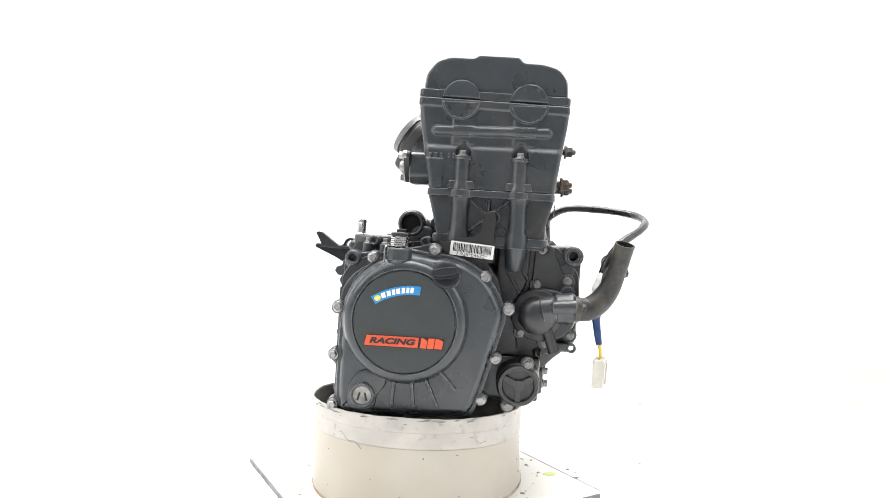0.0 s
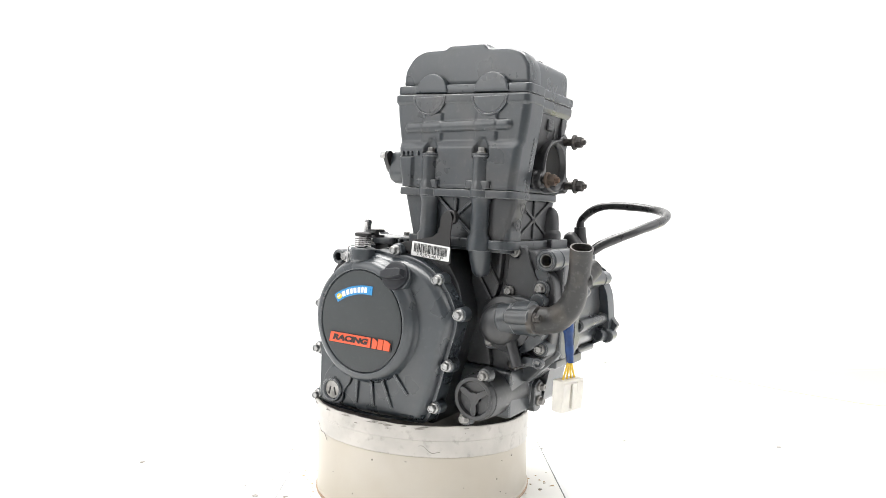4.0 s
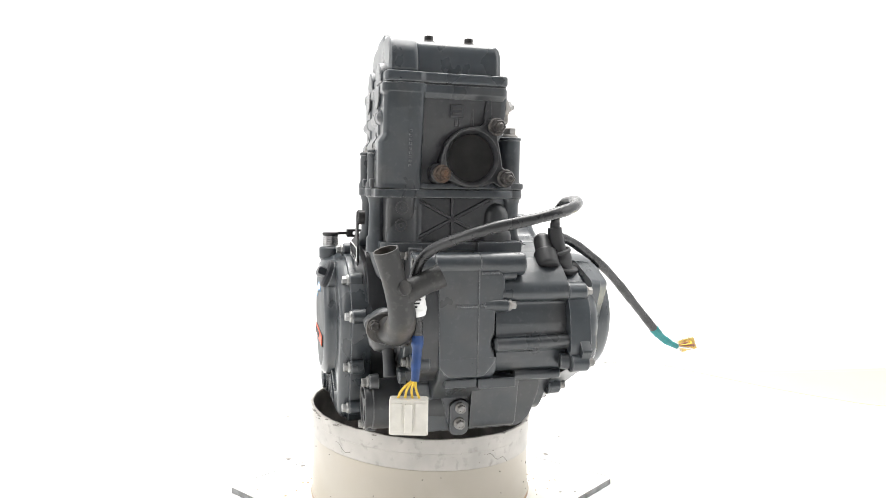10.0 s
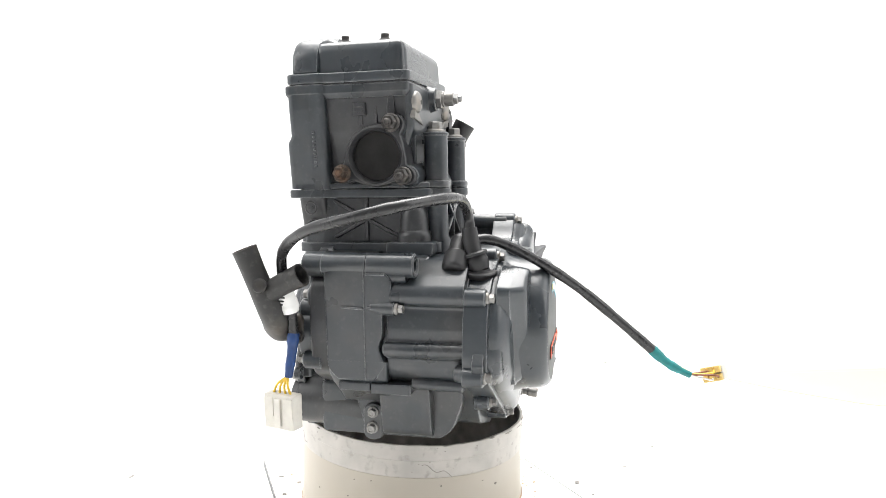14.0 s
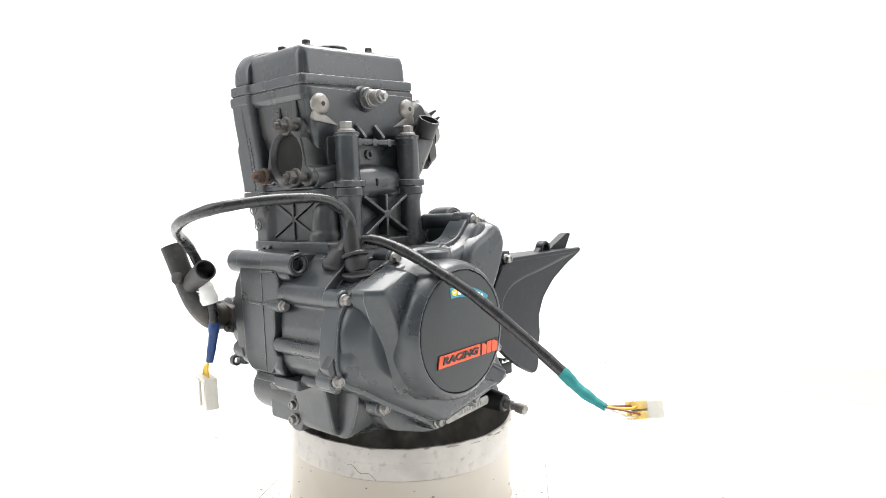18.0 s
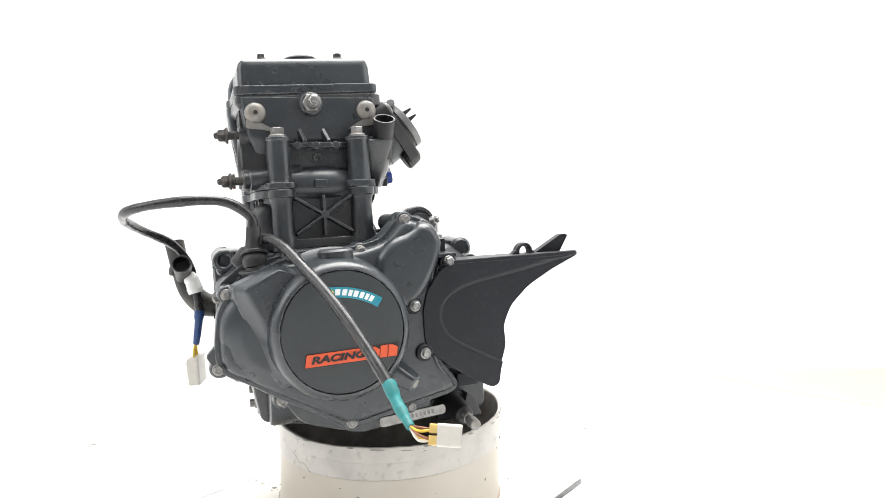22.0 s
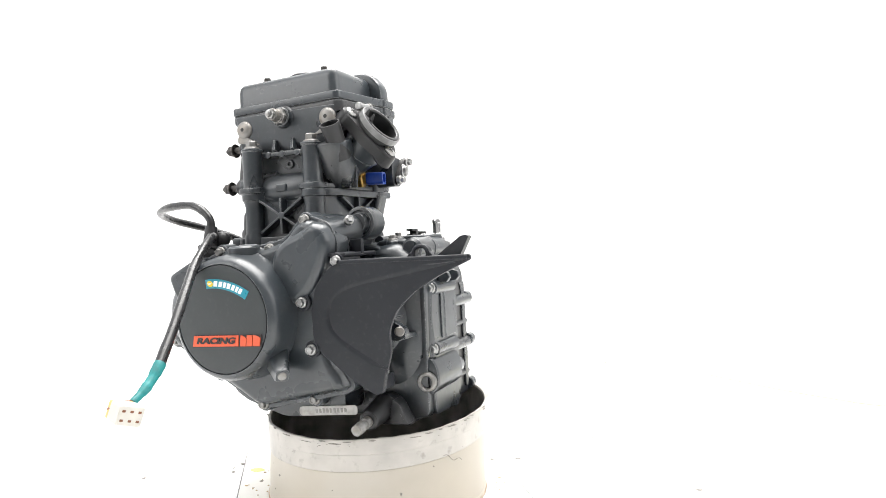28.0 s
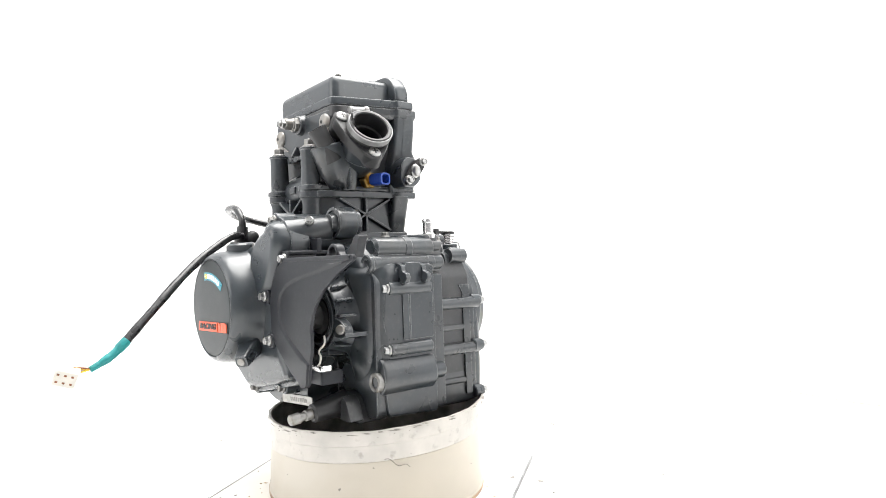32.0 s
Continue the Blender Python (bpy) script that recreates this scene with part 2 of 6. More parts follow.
def ring(bm, p, d, r_out, r_in, depth, seg=32, edge=0.001):
    """A hollow ring or pipe end from p along d, open right through."""
    u, v, w = basis(d)
    p = Vector(p)
    prof = [(r_in, 0), (r_out, 0), (r_out, depth - edge), (r_out - edge, depth), (r_in + edge, depth), (r_in, depth - edge)]
    loops = [[bm.verts.new(p + w * h + (u * math.cos(2 * math.pi * i / seg) + v * math.sin(2 * math.pi * i / seg)) * r) for i in range(seg)] for r, h in prof]
    for a, b in zip(loops, loops[1:] + loops[:1]):
        for i in range(seg):
            bm.faces.new((a[i - 1], a[i], b[i], b[i - 1]))


def spline(pts, n=8):
    """A smooth line through the points."""
    P = [Vector(p) for p in pts]
    P = [2 * P[0] - P[1], *P, 2 * P[-1] - P[-2]]
    out = []
    for i in range(1, len(P) - 2):
        a, b, c, d = P[i - 1 : i + 3]
        for j in range(n):
            s = j / n
            out.append(0.5 * (2 * b + (c - a) * s + (2 * a - 5 * b + 4 * c - d) * s * s + (3 * b - a - 3 * c + d) * s**3))
    return [*out, P[-2]]


def tube(bm, pts, r, seg=12, wobble=0.0, hollow=0.0, smooth=8):
    """A pipe or cable along a smooth line; r may be a list of radii along it; hollow: depth of the open far end."""
    line = spline(pts, smooth) if smooth else [Vector(p) for p in pts]
    rs = [r] * len(line) if isinstance(r, float) else [float(np.interp(i / (len(line) - 1) * (len(r) - 1), range(len(r)), r)) for i in range(len(line))]
    up, loops = Vector((0.13, 0.21, 0.97)), []
    for i, p in enumerate(line):
        d = (line[min(i + 1, len(line) - 1)] - line[max(i - 1, 0)]).normalized()
        u = (up - d * up.dot(d)).normalized()
        up, v = u, d.cross(u)
        k = rs[i] * (1 + wobble * math.sin(i * 1.7) * 0.5 + wobble * math.sin(i * 0.61))
        loops.append([p + (u * math.cos(2 * math.pi * j / seg) + v * math.sin(2 * math.pi * j / seg)) * k for j in range(seg)])
    if hollow:
        d, c = (line[-1] - line[-2]).normalized(), line[-1]
        loops += [[c + (q - c) * 0.86 for q in loops[-1]], [c + (q - c) * 0.83 - d * hollow for q in loops[-1]]]
    loft(bm, loops)


def rib(bm, p, q, w, out, h):
    """A low rib from p to q, w wide, standing h proud along out, with sloped flanks."""
    p, q, out = Vector(p), Vector(q), Vector(out).normalized()
    s = (q - p).cross(out).normalized() * (w / 2)
    a = [p + s, p - s, q - s, q + s]
    loft(bm, [[x - out * h for x in a], [c + (x - c) * 0.9 + out * h * 0.6 for x, c in zip(a, (p, p, q, q))], [c + (x - c) * 0.55 + out * h for x, c in zip(a, (p, p, q, q))]])


def part(name, bm, mat, parent=None, label="", angle=38):
    """Links a bmesh as one mesh object under a thing or a part."""
    bmesh.ops.recalc_face_normals(bm, faces=bm.faces)
    for fc in bm.faces:
        fc.smooth = True
    me = bpy.data.meshes.new(name)
    bm.to_mesh(me)
    bm.free()
    me.set_sharp_from_angle(angle=radians(angle))
    me.materials.append(mat)
    ob = new(name, me)
    if len(me.polygons) < 3000:
        even = ob.modifiers.new("even_shading", "WEIGHTED_NORMAL")
        even.keep_sharp, even.weight = True, 80
    ob.parent = parent
    if label:
        ob["label"] = label
    return ob


def B():
    return bmesh.new()


def shared(name, mesh, parent, m, label=""):
    """One more object on a mesh that alike pieces share."""
    ob = new(name, mesh)
    ob.parent, ob.matrix_local = parent, m
    if label:
        ob["label"] = label
    return ob


def facing(p, d):
    """The pose of a piece modelled along z that sits at p and faces along d."""
    u, v, w = basis(d)
    return Matrix.Translation(p) @ Matrix((u, v, w)).transposed().to_4x4()


def bolt_mesh(mat):
    """A hex flange bolt head of nominal size: flange 14 mm across, head 8 mm across flats, dished."""
    bm = B()
    lathe(bm, (0, 0, -0.004), (0, 0, 1), [(0.0066, 0), (0.0066, 0.0045), (0.0061, 0.0054), (0.0048, 0.0060)], 20)
    hexa = [[(r * math.cos(math.pi * i / 3), r * math.sin(math.pi * i / 3), h) for i in range(6)] for r, h in ((0.0050, 0.0015), (0.0050, 0.0062), (0.0044, 0.0069), (0.0031, 0.0069), (0.0027, 0.0061))]
    loft(bm, hexa)
    ob = part("bolt_head", bm, mat, None, angle=25)
    me = ob.data
    bpy.data.objects.remove(ob)
    return me


BOLT = bolt_mesh(STEEL)
BOLT_DULL = bolt_mesh(DULL)
BOLT_DARK = bolt_mesh(DARKSTEEL)
BOLT_RUST = bolt_mesh(RUST)


def bolt(parent, p, d, size=1.0, mesh=None, spin=0.0, label=""):
    m = facing(p, d) @ Matrix.Rotation(radians(spin if spin else (p[0] * 7919 + p[2] * 3571) % 60), 4, "Z") @ Matrix.Scale(size * 0.88, 4)
    return shared("bolt", mesh or BOLT, parent, m, label)


def lettering(name, text, size, mat, parent, m, depth=0.0004, label="", stretch=1.0, bold=0.0, slant=0.0, width=0.0):
    """Raised or printed writing in the built-in font, centred, in the plane z=0 of m."""
    cu = bpy.data.curves.new(name, "FONT")
    cu.body, cu.size, cu.extrude, cu.align_x, cu.align_y = text, size, depth, "CENTER", "CENTER"
    cu.offset, cu.shear = bold, slant
    ob = bpy.data.objects.new(name, cu)
    me = bpy.data.meshes.new_from_object(ob)
    bpy.data.objects.remove(ob)
    me.materials.clear()
    me.materials.append(mat)
    if width:
        xs = [v.co.x for v in me.vertices]
        stretch = width / (max(xs) - min(xs))
    return shared(name, me, parent, m @ Matrix.Diagonal((stretch, 1, 1, 1)), label)


def side_right(x, y, z, roll=0.0):
    """The pose of flat print on a face that looks to the engine's right (-y); text runs forward."""
    return Matrix.Translation((x, y, z)) @ Matrix(((1, 0, 0), (0, 0, -1), (0, 1, 0))).to_4x4() @ Matrix.Rotation(radians(roll), 4, "Z")


def side_left(x, y, z, roll=0.0):
    """The same on a face that looks to the engine's left (+y); text runs to the rear."""
    return Matrix.Translation((x, y, z)) @ Matrix(((-1, 0, 0), (0, 0, 1), (0, 1, 0))).to_4x4() @ Matrix.Rotation(radians(roll), 4, "Z")


# ---- the setting ----
def studio():
    bm = B()
    prof = [(-3.0, 0.0), (1.6, 0.0), (1.8, 0.02), (2.0, 0.08), (2.18, 0.19), (2.3, 0.35), (2.36, 0.55), (2.38, 0.8), (2.38, 3.2)]
    loft(bm, [[(x, y, z) for y, z in prof] + [(x, y, z - 0.02) if z < 0.5 else (x, y + 0.02, z) for y, z in prof[::-1]] for x in (-3.5, 3.5)])
    tagged(part("backdrop", bm, STUDIO, angle=60), "seamless white studio floor sweeping up into a white backdrop", "backdrop", kind="structure")
    # added wall out of view; it blocks light coming from behind the camera
    bm = B()
    box(bm, -3.5, -2.32, -0.02, 3.5, -2.2, 3.2, 0.01, 0.005)
    tagged(part("wall_behind", bm, ROOM), "unseen plain grey wall, added to hold back light from the camera side", "wall", kind="structure")
    # thin cream sheet that paints the less exposed area of the floor
    bm = B()
    prism(bm, "z", rounded([(0.60, 0.78), (0.80, 0.68), (1.20, 0.70), (1.10, 0.40), (0.88, 0.36), (0.76, 0.50)], 0.06, 6), 0.0005, 0.0012)
    tagged(part("floor_stain", bm, FLOOR_TINT), "less exposed area of the white studio floor, painted faint cream-yellow", "stain", kind="structure")
    bm = B()
    for dx, dy, w in ((0, 0, 0.010), (0.020, -0.002, 0.005), (0.028, 0.001, 0.003)):
        prism(bm, "z", rounded([(0.488 + dx, 0.79 + dy), (0.488 + dx + w, 0.788 + dy), (0.488 + dx + w, 0.793 + dy), (0.488 + dx, 0.795 + dy)], 0.001, 2), 0.0005, 0.0015)
    tagged(part("floor_mark", bm, CHIP), "small dark scuff on the white studio floor", "scuff", kind="structure")


def speck(bm, x, y, z, r, rng, axis="z"):
    n = rng.randint(5, 8)
    a0, sx = rng.random() * 6, rng.uniform(0.35, 1.6)
    pts = [(x + r * rng.uniform(0.5, 1.1) * sx * math.cos(a0 + 6.283 * i / n), y + r * rng.uniform(0.4, 1.0) * math.sin(a0 + 6.283 * i / n)) for i in range(n)]
    prism(bm, axis, pts, z - 0.0004, z + 0.0004)


def turntable():
    base = tagged(new("turntable"), "large white round turntable with a few dark scuffs", "turntable")
    bm = B()
    lathe(bm, (0, 0, 0.002), (0, 0, 1), [(0.60, 0), (0.62, 0.004), (0.62, 0.016), (0.617, 0.018)], 96)
    part("disc", bm, TABLE, base)
    rng = random.Random(4)
    marks = [(0.365, -0.291, 0.006), (0.372, -0.284, 0.003), (0.360, 0.401, 0.006), (0.352, 0.409, 0.003), (-0.127, 0.262, 0.005), (-0.22, 0.30, 0.004), (0.30, 0.10, 0.004), (-0.33, -0.12, 0.005), (0.05, -0.33, 0.004), (-0.18, -0.27, 0.005), (0.17, 0.31, 0.004)]
    for x, y, r in marks:
        bm = B()
        speck(bm, x, y, 0.0202, r, rng)
        part("scuff", bm, CHIP, base)
    return base


SMUDGE = (0.178, 0.037)      # where a paint smudge lies on the board


def board():
    base = tagged(new("board"), "thin square white board with a narrow dark edge under the drum", "board")
    c = [(0.0554, 0.2493), (-0.2100, 0.0648), (-0.0315, -0.1965), (0.2361, -0.0171)]
    bm = B()
    prism(bm, "z", rounded(c, 0.004, 3), 0.0200, BOARD_TOP, 0.0006)
    part("panel", bm, BOARD, base)
    for i in range(4):
        p, q = Vector(c[i]), Vector(c[(i + 1) % 4])
        n = Vector(((q - p).y, -(q - p).x)).normalized()
        if (p + q).dot(n) < 0:
            n = -n
        a, b = p + (q - p) * 0.02, p + (q - p) * 0.98
        bm = B()
        prism(bm, "z", [tuple(a - n * 0.0005), tuple(b - n * 0.0005), tuple(b + n * 0.0006), tuple(a + n * 0.0006)], 0.0203, BOARD_TOP + 0.0003)
        part("edge_strip", bm, EDGE, base, "narrow dark edge")
    bm = B()
    prism(bm, "z", rounded([(SMUDGE[0] - 0.010, SMUDGE[1] - 0.003), (SMUDGE[0], SMUDGE[1] - 0.007), (SMUDGE[0] + 0.008, SMUDGE[1] - 0.004), (SMUDGE[0] + 0.010, SMUDGE[1] + 0.004), (SMUDGE[0] - 0.002, SMUDGE[1] + 0.007)], 0.004, 4), BOARD_TOP, BOARD_TOP + 0.0003)
    part("smudge", bm, SMUDGE_PAINT, base, "pale yellow-green paint smudge")
    rng = random.Random(9)
    for k in range(26):
        a, r = rng.random() * 6.283, rng.uniform(0.13, 0.21)
        x, y = 0.0176 + r * math.cos(a), 0.0204 + r * math.sin(a)
        bm = B()
        speck(bm, x, y, BOARD_TOP + 0.0002, rng.uniform(0.0012, 0.0045), rng)
        part("chip", bm, CHIP, base)
    for k in range(90):
        a, r = rng.random() * 6.283, 0.1275 + abs(rng.gauss(0, 0.014))
        x, y = 0.0176 + r * math.cos(a), 0.0204 + r * math.sin(a)
        bm = B()
        speck(bm, x, y, BOARD_TOP + 0.0002, rng.uniform(0.0005, 0.0019), rng)
        part("dirt", bm, SOIL, base)
    return base


DRUM_X, DRUM_Y, DRUM_R = 0.0176, 0.0204, 0.1238


def rim_height(x, y, wavy=1.0):
    """Height of the drum's uneven cut edge above the board, at an offset from the drum's axis."""
    a = math.atan2(y, x)
    return 0.0975 - 0.046 * x - 0.060 * y + wavy * (0.0004 * math.sin(7 * a) + 0.0002 * math.sin(19 * a + 1) + 0.0002 * math.sin(43 * a))


def drum():
    base = tagged(new("drum"), "cut-down cream-painted steel drum with a scuffed bare metal rim", "drum")
    seg = 128

    def level(r, drop=None, z=None):
        out = []
        for i in range(seg):
            a = 2 * math.pi * i / seg
            x, y = r * math.cos(a), r * math.sin(a)
            h = z if z is not None else rim_height(x, y, 1.0 if drop < 0.003 else 0.0) - drop
            out.append((DRUM_X + x, DRUM_Y + y, BOARD_TOP + h))
        return out

    R = DRUM_R
    bm = B()
    loft(bm, [level(R + 0.0020, z=0.0003), level(R + 0.0022, z=0.0020), level(R + 0.0012, z=0.0034), level(R - 0.001, z=0.0036)], (False, False))
    part("foot_bead", bm, RUST_FOOT, base, "rust-stained foot bead")
    bm = B()
    loft(bm, [level(R + 0.0012, z=0.0034), level(R + 0.0012, z=0.0044), level(R, z=0.0058), level(R, drop=0.033), level(R - 0.0006, drop=0.0325), level(R - 0.002, drop=0.032), level(R - 0.002, z=0.006), level(R - 0.004, z=0.005)])
    part("body", bm, DRUM, base)
    bm = B()
    loft(bm, [level(R - 0.001, drop=0.033), level(R + 0.0010, drop=0.0322), level(R + 0.0016, drop=0.030), level(R + 0.0016, drop=0.0155), level(R + 0.0024, drop=0.0148), level(R + 0.0024, drop=0.0012), level(R + 0.0018, drop=0.0), level(R - 0.0008, drop=0.0002), level(R - 0.0016, drop=0.003)], (False, False))
    part("rim", bm, RIM, base, "scuffed bare metal rim")
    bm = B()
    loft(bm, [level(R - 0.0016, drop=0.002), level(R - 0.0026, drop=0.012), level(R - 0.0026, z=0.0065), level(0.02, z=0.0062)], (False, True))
    part("lining", bm, DRUM_INSIDE, base, "dark inside wall with near-black blotches")
    rng = random.Random(21)

    def flake(a, z, w, h, r):
        n = rng.randint(5, 8)
        pts = []
        for i in range(n):
            t = 6.283 * i / n + rng.uniform(-0.3, 0.3)
            pts.append((a + w / R * rng.uniform(0.5, 1) * math.cos(t), z + h * rng.uniform(0.5, 1) * math.sin(t)))
        bm = B()
        loft(bm, [[(DRUM_X + (r + o) * math.cos(p), DRUM_Y + (r + o) * math.sin(p), BOARD_TOP + q) for p, q in pts] for o in (-0.0006, 0.0005)])
        part("chip", bm, CHIP, base)

    for k in range(26):
        a = rng.random() * 6.283
        x, y = R * math.cos(a), R * math.sin(a)
        flake(a, rng.uniform(0.006, rim_height(x, y) - 0.036), rng.uniform(0.0004, 0.0016) * (2.0 if k % 9 == 0 else 1.0), rng.uniform(0.0003, 0.0012) * (2.0 if k % 9 == 0 else 1.0), R)
    for k in range(96):
        a = rng.random() * 6.283 if k % 3 == 0 else (0.4, 1.7, 2.7, 3.9, 5.2)[k % 5] + rng.gauss(0, 0.22)
        x, y = R * math.cos(a), R * math.sin(a)
        d = rng.uniform(0.0010, 0.0070) if k % 5 else rng.uniform(0.010, 0.03)
        long = k % 2 == 0
        flake(a, rim_height(x, y) - (d * 0.5 if long else d), rng.uniform(0.003, 0.009) if long else rng.uniform(0.0003, 0.0013), rng.uniform(0.0003, 0.0012) if long else rng.uniform(0.0002, 0.0005), R + (0.0024 if d < 0.014 else 0.0016))
    for a0, dz, n in ((0.35, 0.02, 9), (-1.0, 0.021, 7), (2.6, 0.03, 8), (4.1, 0.024, 9)):
        bm = B()
        z0 = rim_height(R * math.cos(a0), R * math.sin(a0)) - dz
        tube(bm, [(DRUM_X + (R + 0.0014) * math.cos(a0 + 0.03 * i), DRUM_Y + (R + 0.0014) * math.sin(a0 + 0.03 * i), BOARD_TOP + z0 - 0.0015 * i + 0.002 * math.sin(i * 1.3)) for i in range(n)], 0.0004, 5, smooth=3)
        part("scratch", bm, CHIP, base)
    # torn tags of metal standing off the cut edge
    for a, s in ((2.95, 0.006), (-2.72, 0.007), (0.55, 0.005)):
        x, y = R * math.cos(a), R * math.sin(a)
        z = BOARD_TOP + rim_height(x, y)
        p = Vector((DRUM_X + x, DRUM_Y + y, z - 0.002))
        o, t = Vector((math.cos(a), math.sin(a), 0)), Vector((-math.sin(a), math.cos(a), 0))
        bm = B()
        loft(bm, [[p - t * s, p + t * s * 0.7, p + t * s * 0.6 + o * 0.001, p - t * s + o * 0.001], [p - t * s * 0.4 + o * s * 0.7 + Vector((0, 0, s * 0.5)), p + t * s * 0.2 + o * s * 0.8 + Vector((0, 0, s * 0.4)), p + t * s * 0.2 + o * s * 0.9 + Vector((0, 0, s * 0.35)), p - t * s * 0.4 + o * s * 0.8 + Vector((0, 0, s * 0.45))]])
        part("torn_tag", bm, RIM, base)
    return base


studio()
TURNTABLE, BOARD_THING, DRUM_THING = turntable(), board(), drum()


# ---- the engine: x forward, y to its left, z up; the origin lies on the turntable's axis ----
ENGINE = tagged(new("engine"), "used single-cylinder motorcycle engine in charcoal paint, resting in the drum", "engine")
RIGHT, LEFT, FRONT, REAR, UP = (0, -1, 0), (0, 1, 0), (1, 0, 0), (-1, 0, 0), (0, 0, 1)


def crankcase():
    bm = B()
    rear = [(-0.070, 0.094), (-0.072, 0.245), (-0.060, 0.262), (-0.035, 0.272), (0.006, 0.280), (0.03, 0.288), (0.078, 0.282), (0.100, 0.252), (0.110, 0.218), (0.100, 0.175), (0.092, 0.140), (0.082, 0.100)]
    prism(bm, "y", rounded(rear, 0.008), 0.034, -0.056, 0.002)
    front = [(0.10, 0.290), (0.166, 0.290), (0.178, 0.274), (0.190, 0.262), (0.193, 0.23), (0.19, 0.185), (0.172, 0.172), (0.150, 0.165), (0.150, 0.116), (0.10, 0.108)]
    prism(bm, "y", rounded(front, 0.008), 0.034, -0.022, 0.003)
    # darker than the left half: shade of the recesses is in its colour
    half = part("crankcase_right", bm, GRIME_AND_SHADE, ENGINE)
    bm = B()
    left = [(-0.080, 0.100), (-0.082, 0.245), (-0.066, 0.262), (-0.03, 0.280), (0.03, 0.290), (0.160, 0.288), (0.174, 0.272), (0.184, 0.25), (0.184, 0.185), (0.168, 0.165), (0.160, 0.118), (0.11, 0.108), (-0.05, 0.096)]
    prism(bm, "y", rounded(left, 0.008), 0.0345, 0.082, 0.003)
    bay = [(-0.004, 0.110), (-0.004, 0.27), (0.02, 0.288), (0.12, 0.288), (0.160, 0.280), (0.184, 0.258), (0.186, 0.19), (0.15, 0.158), (0.125, 0.122), (0.07, 0.104)]
    prism(bm, "y", rounded(bay, 0.01), 0.080, 0.121, 0.002)
    other = part("crankcase_left", bm, CASE, ENGINE)
    return half, other


CASE_R, CASE_L = crankcase()


def clutch_cover():
    flange = [(-0.066, 0.215), (-0.068, 0.173), (-0.068, 0.124), (-0.066, 0.099), (-0.048, 0.096), (0.005, 0.097), (0.080, 0.104), (0.087, 0.119), (0.095, 0.146), (0.103, 0.179), (0.113, 0.217), (0.100, 0.243), (0.085, 0.260), (0.066, 0.271), (0.045, 0.276), (0.026, 0.276), (0.004, 0.280), (-0.018, 0.272), (-0.033, 0.266), (-0.053, 0.247), (-0.063, 0.222)]
    out = rounded(flange, 0.012, 4)
    bm = B()
    prism(bm, "y", out, -0.052, -0.0725, 0.0015)
    cover = part("clutch_cover", bm, PAINT, ENGINE)
    # domed skirt that rises from the flange to the round clutch housing
    bm = B()
    cx, cz = 0.0055, 0.2035
    loops = []
    for d, y in ((0.0035, -0.0715), (0.0045, -0.0755), (0.0062, -0.0790), (0.0085, -0.0815), (0.0115, -0.0830)):
        loops.append([(p, y, q) for p, q in shrink(out, d)])
    loft(bm, loops)
    part("skirt", bm, PAINT, cover)
    bm = B()
    lathe(bm, (cx, -0.070, cz), RIGHT, [(0.0690, 0), (0.0685, 0.0115), (0.0655, 0.0150), (0.0648, 0.019), (0.063, 0.0225), (0.059, 0.0250), (0.0555, 0.0250), (0.0545, 0.0242), (0.0540, 0.0225)], 72)
    part("clutch_housing", bm, PAINT, cover)
    bm = B()
    lathe(bm, (cx, -0.090, cz), RIGHT, [(0.0535, 0), (0.0533, 0.0042), (0.0520, 0.0050), (0.030, 0.0054), (0.002, 0.0056)], 72)
    part("clutch_disc", bm, DISC, cover, "flat matt charcoal disc")
    for a, b in (((-0.003, 0.138), (-0.004, 0.112)), ((0.016, 0.139), (0.0195, 0.113)), ((0.031, 0.143), (0.044, 0.116)), ((0.046, 0.152), (0.063, 0.134))):
        bm = B()
        rib(bm, (a[0], -0.0830, a[1]), (b[0], -0.0815, b[1]), 0.0042, RIGHT, 0.0032)
        part("rib", bm, PAINT, cover)
    # sight glass boss with its lobe
    bm = B()
    prism(bm, "y", rounded([(-0.052, 0.108), (-0.052, 0.132), (-0.040, 0.150), (-0.010, 0.145), (-0.012, 0.132), (-0.020, 0.124), (-0.022, 0.108), (-0.036, 0.103)], 0.012, 6), -0.074, -0.0865, 0.003)
    part("sight_glass_boss", bm, PAINT, cover)
    bm = B()
    ring(bm, (-0.0355, -0.083, 0.1215), RIGHT, 0.0135, 0.0098, 0.0065, 32, 0.0012)
    part("sight_glass_rim", bm, PAINT, cover)
    glass = B()
    lathe(glass, (-0.0355, -0.0850, 0.1215), RIGHT, [(0.0099, 0), (0.0098, 0.0022), (0.004, 0.0026)], 28)
    part("sight_glass", glass, SIGHT, cover, "hazy round oil sight glass")
    bm = B()
    rib(bm, (-0.0405, -0.0870, 0.1160), (-0.0380, -0.0870, 0.1245), 0.0024, RIGHT, 0.0012)
    rib(bm, (-0.0305, -0.0870, 0.1160), (-0.0330, -0.0870, 0.1245), 0.0024, RIGHT, 0.0012)
    part("level_mark", bm, BADGE_BLACK, cover)
    # oil filler plug: a pouch on the cover with a winged black cap
    bm = B()
    rod(bm, (0.0440, -0.064, 0.246), (0.0455, -0.090, 0.255), 0.0165, 0.0155, 28, 0.002)
    part("filler_boss", bm, PAINT, cover)
    bm = B()
    lathe(bm, (0.0455, -0.0885, 0.2550), (0.03, -0.93, 0.36), [(0.0150, 0), (0.0150, 0.004), (0.0135, 0.0055), (0.010, 0.006)], 28)
    d = Vector((0.03, -0.93, 0.36)).normalized()
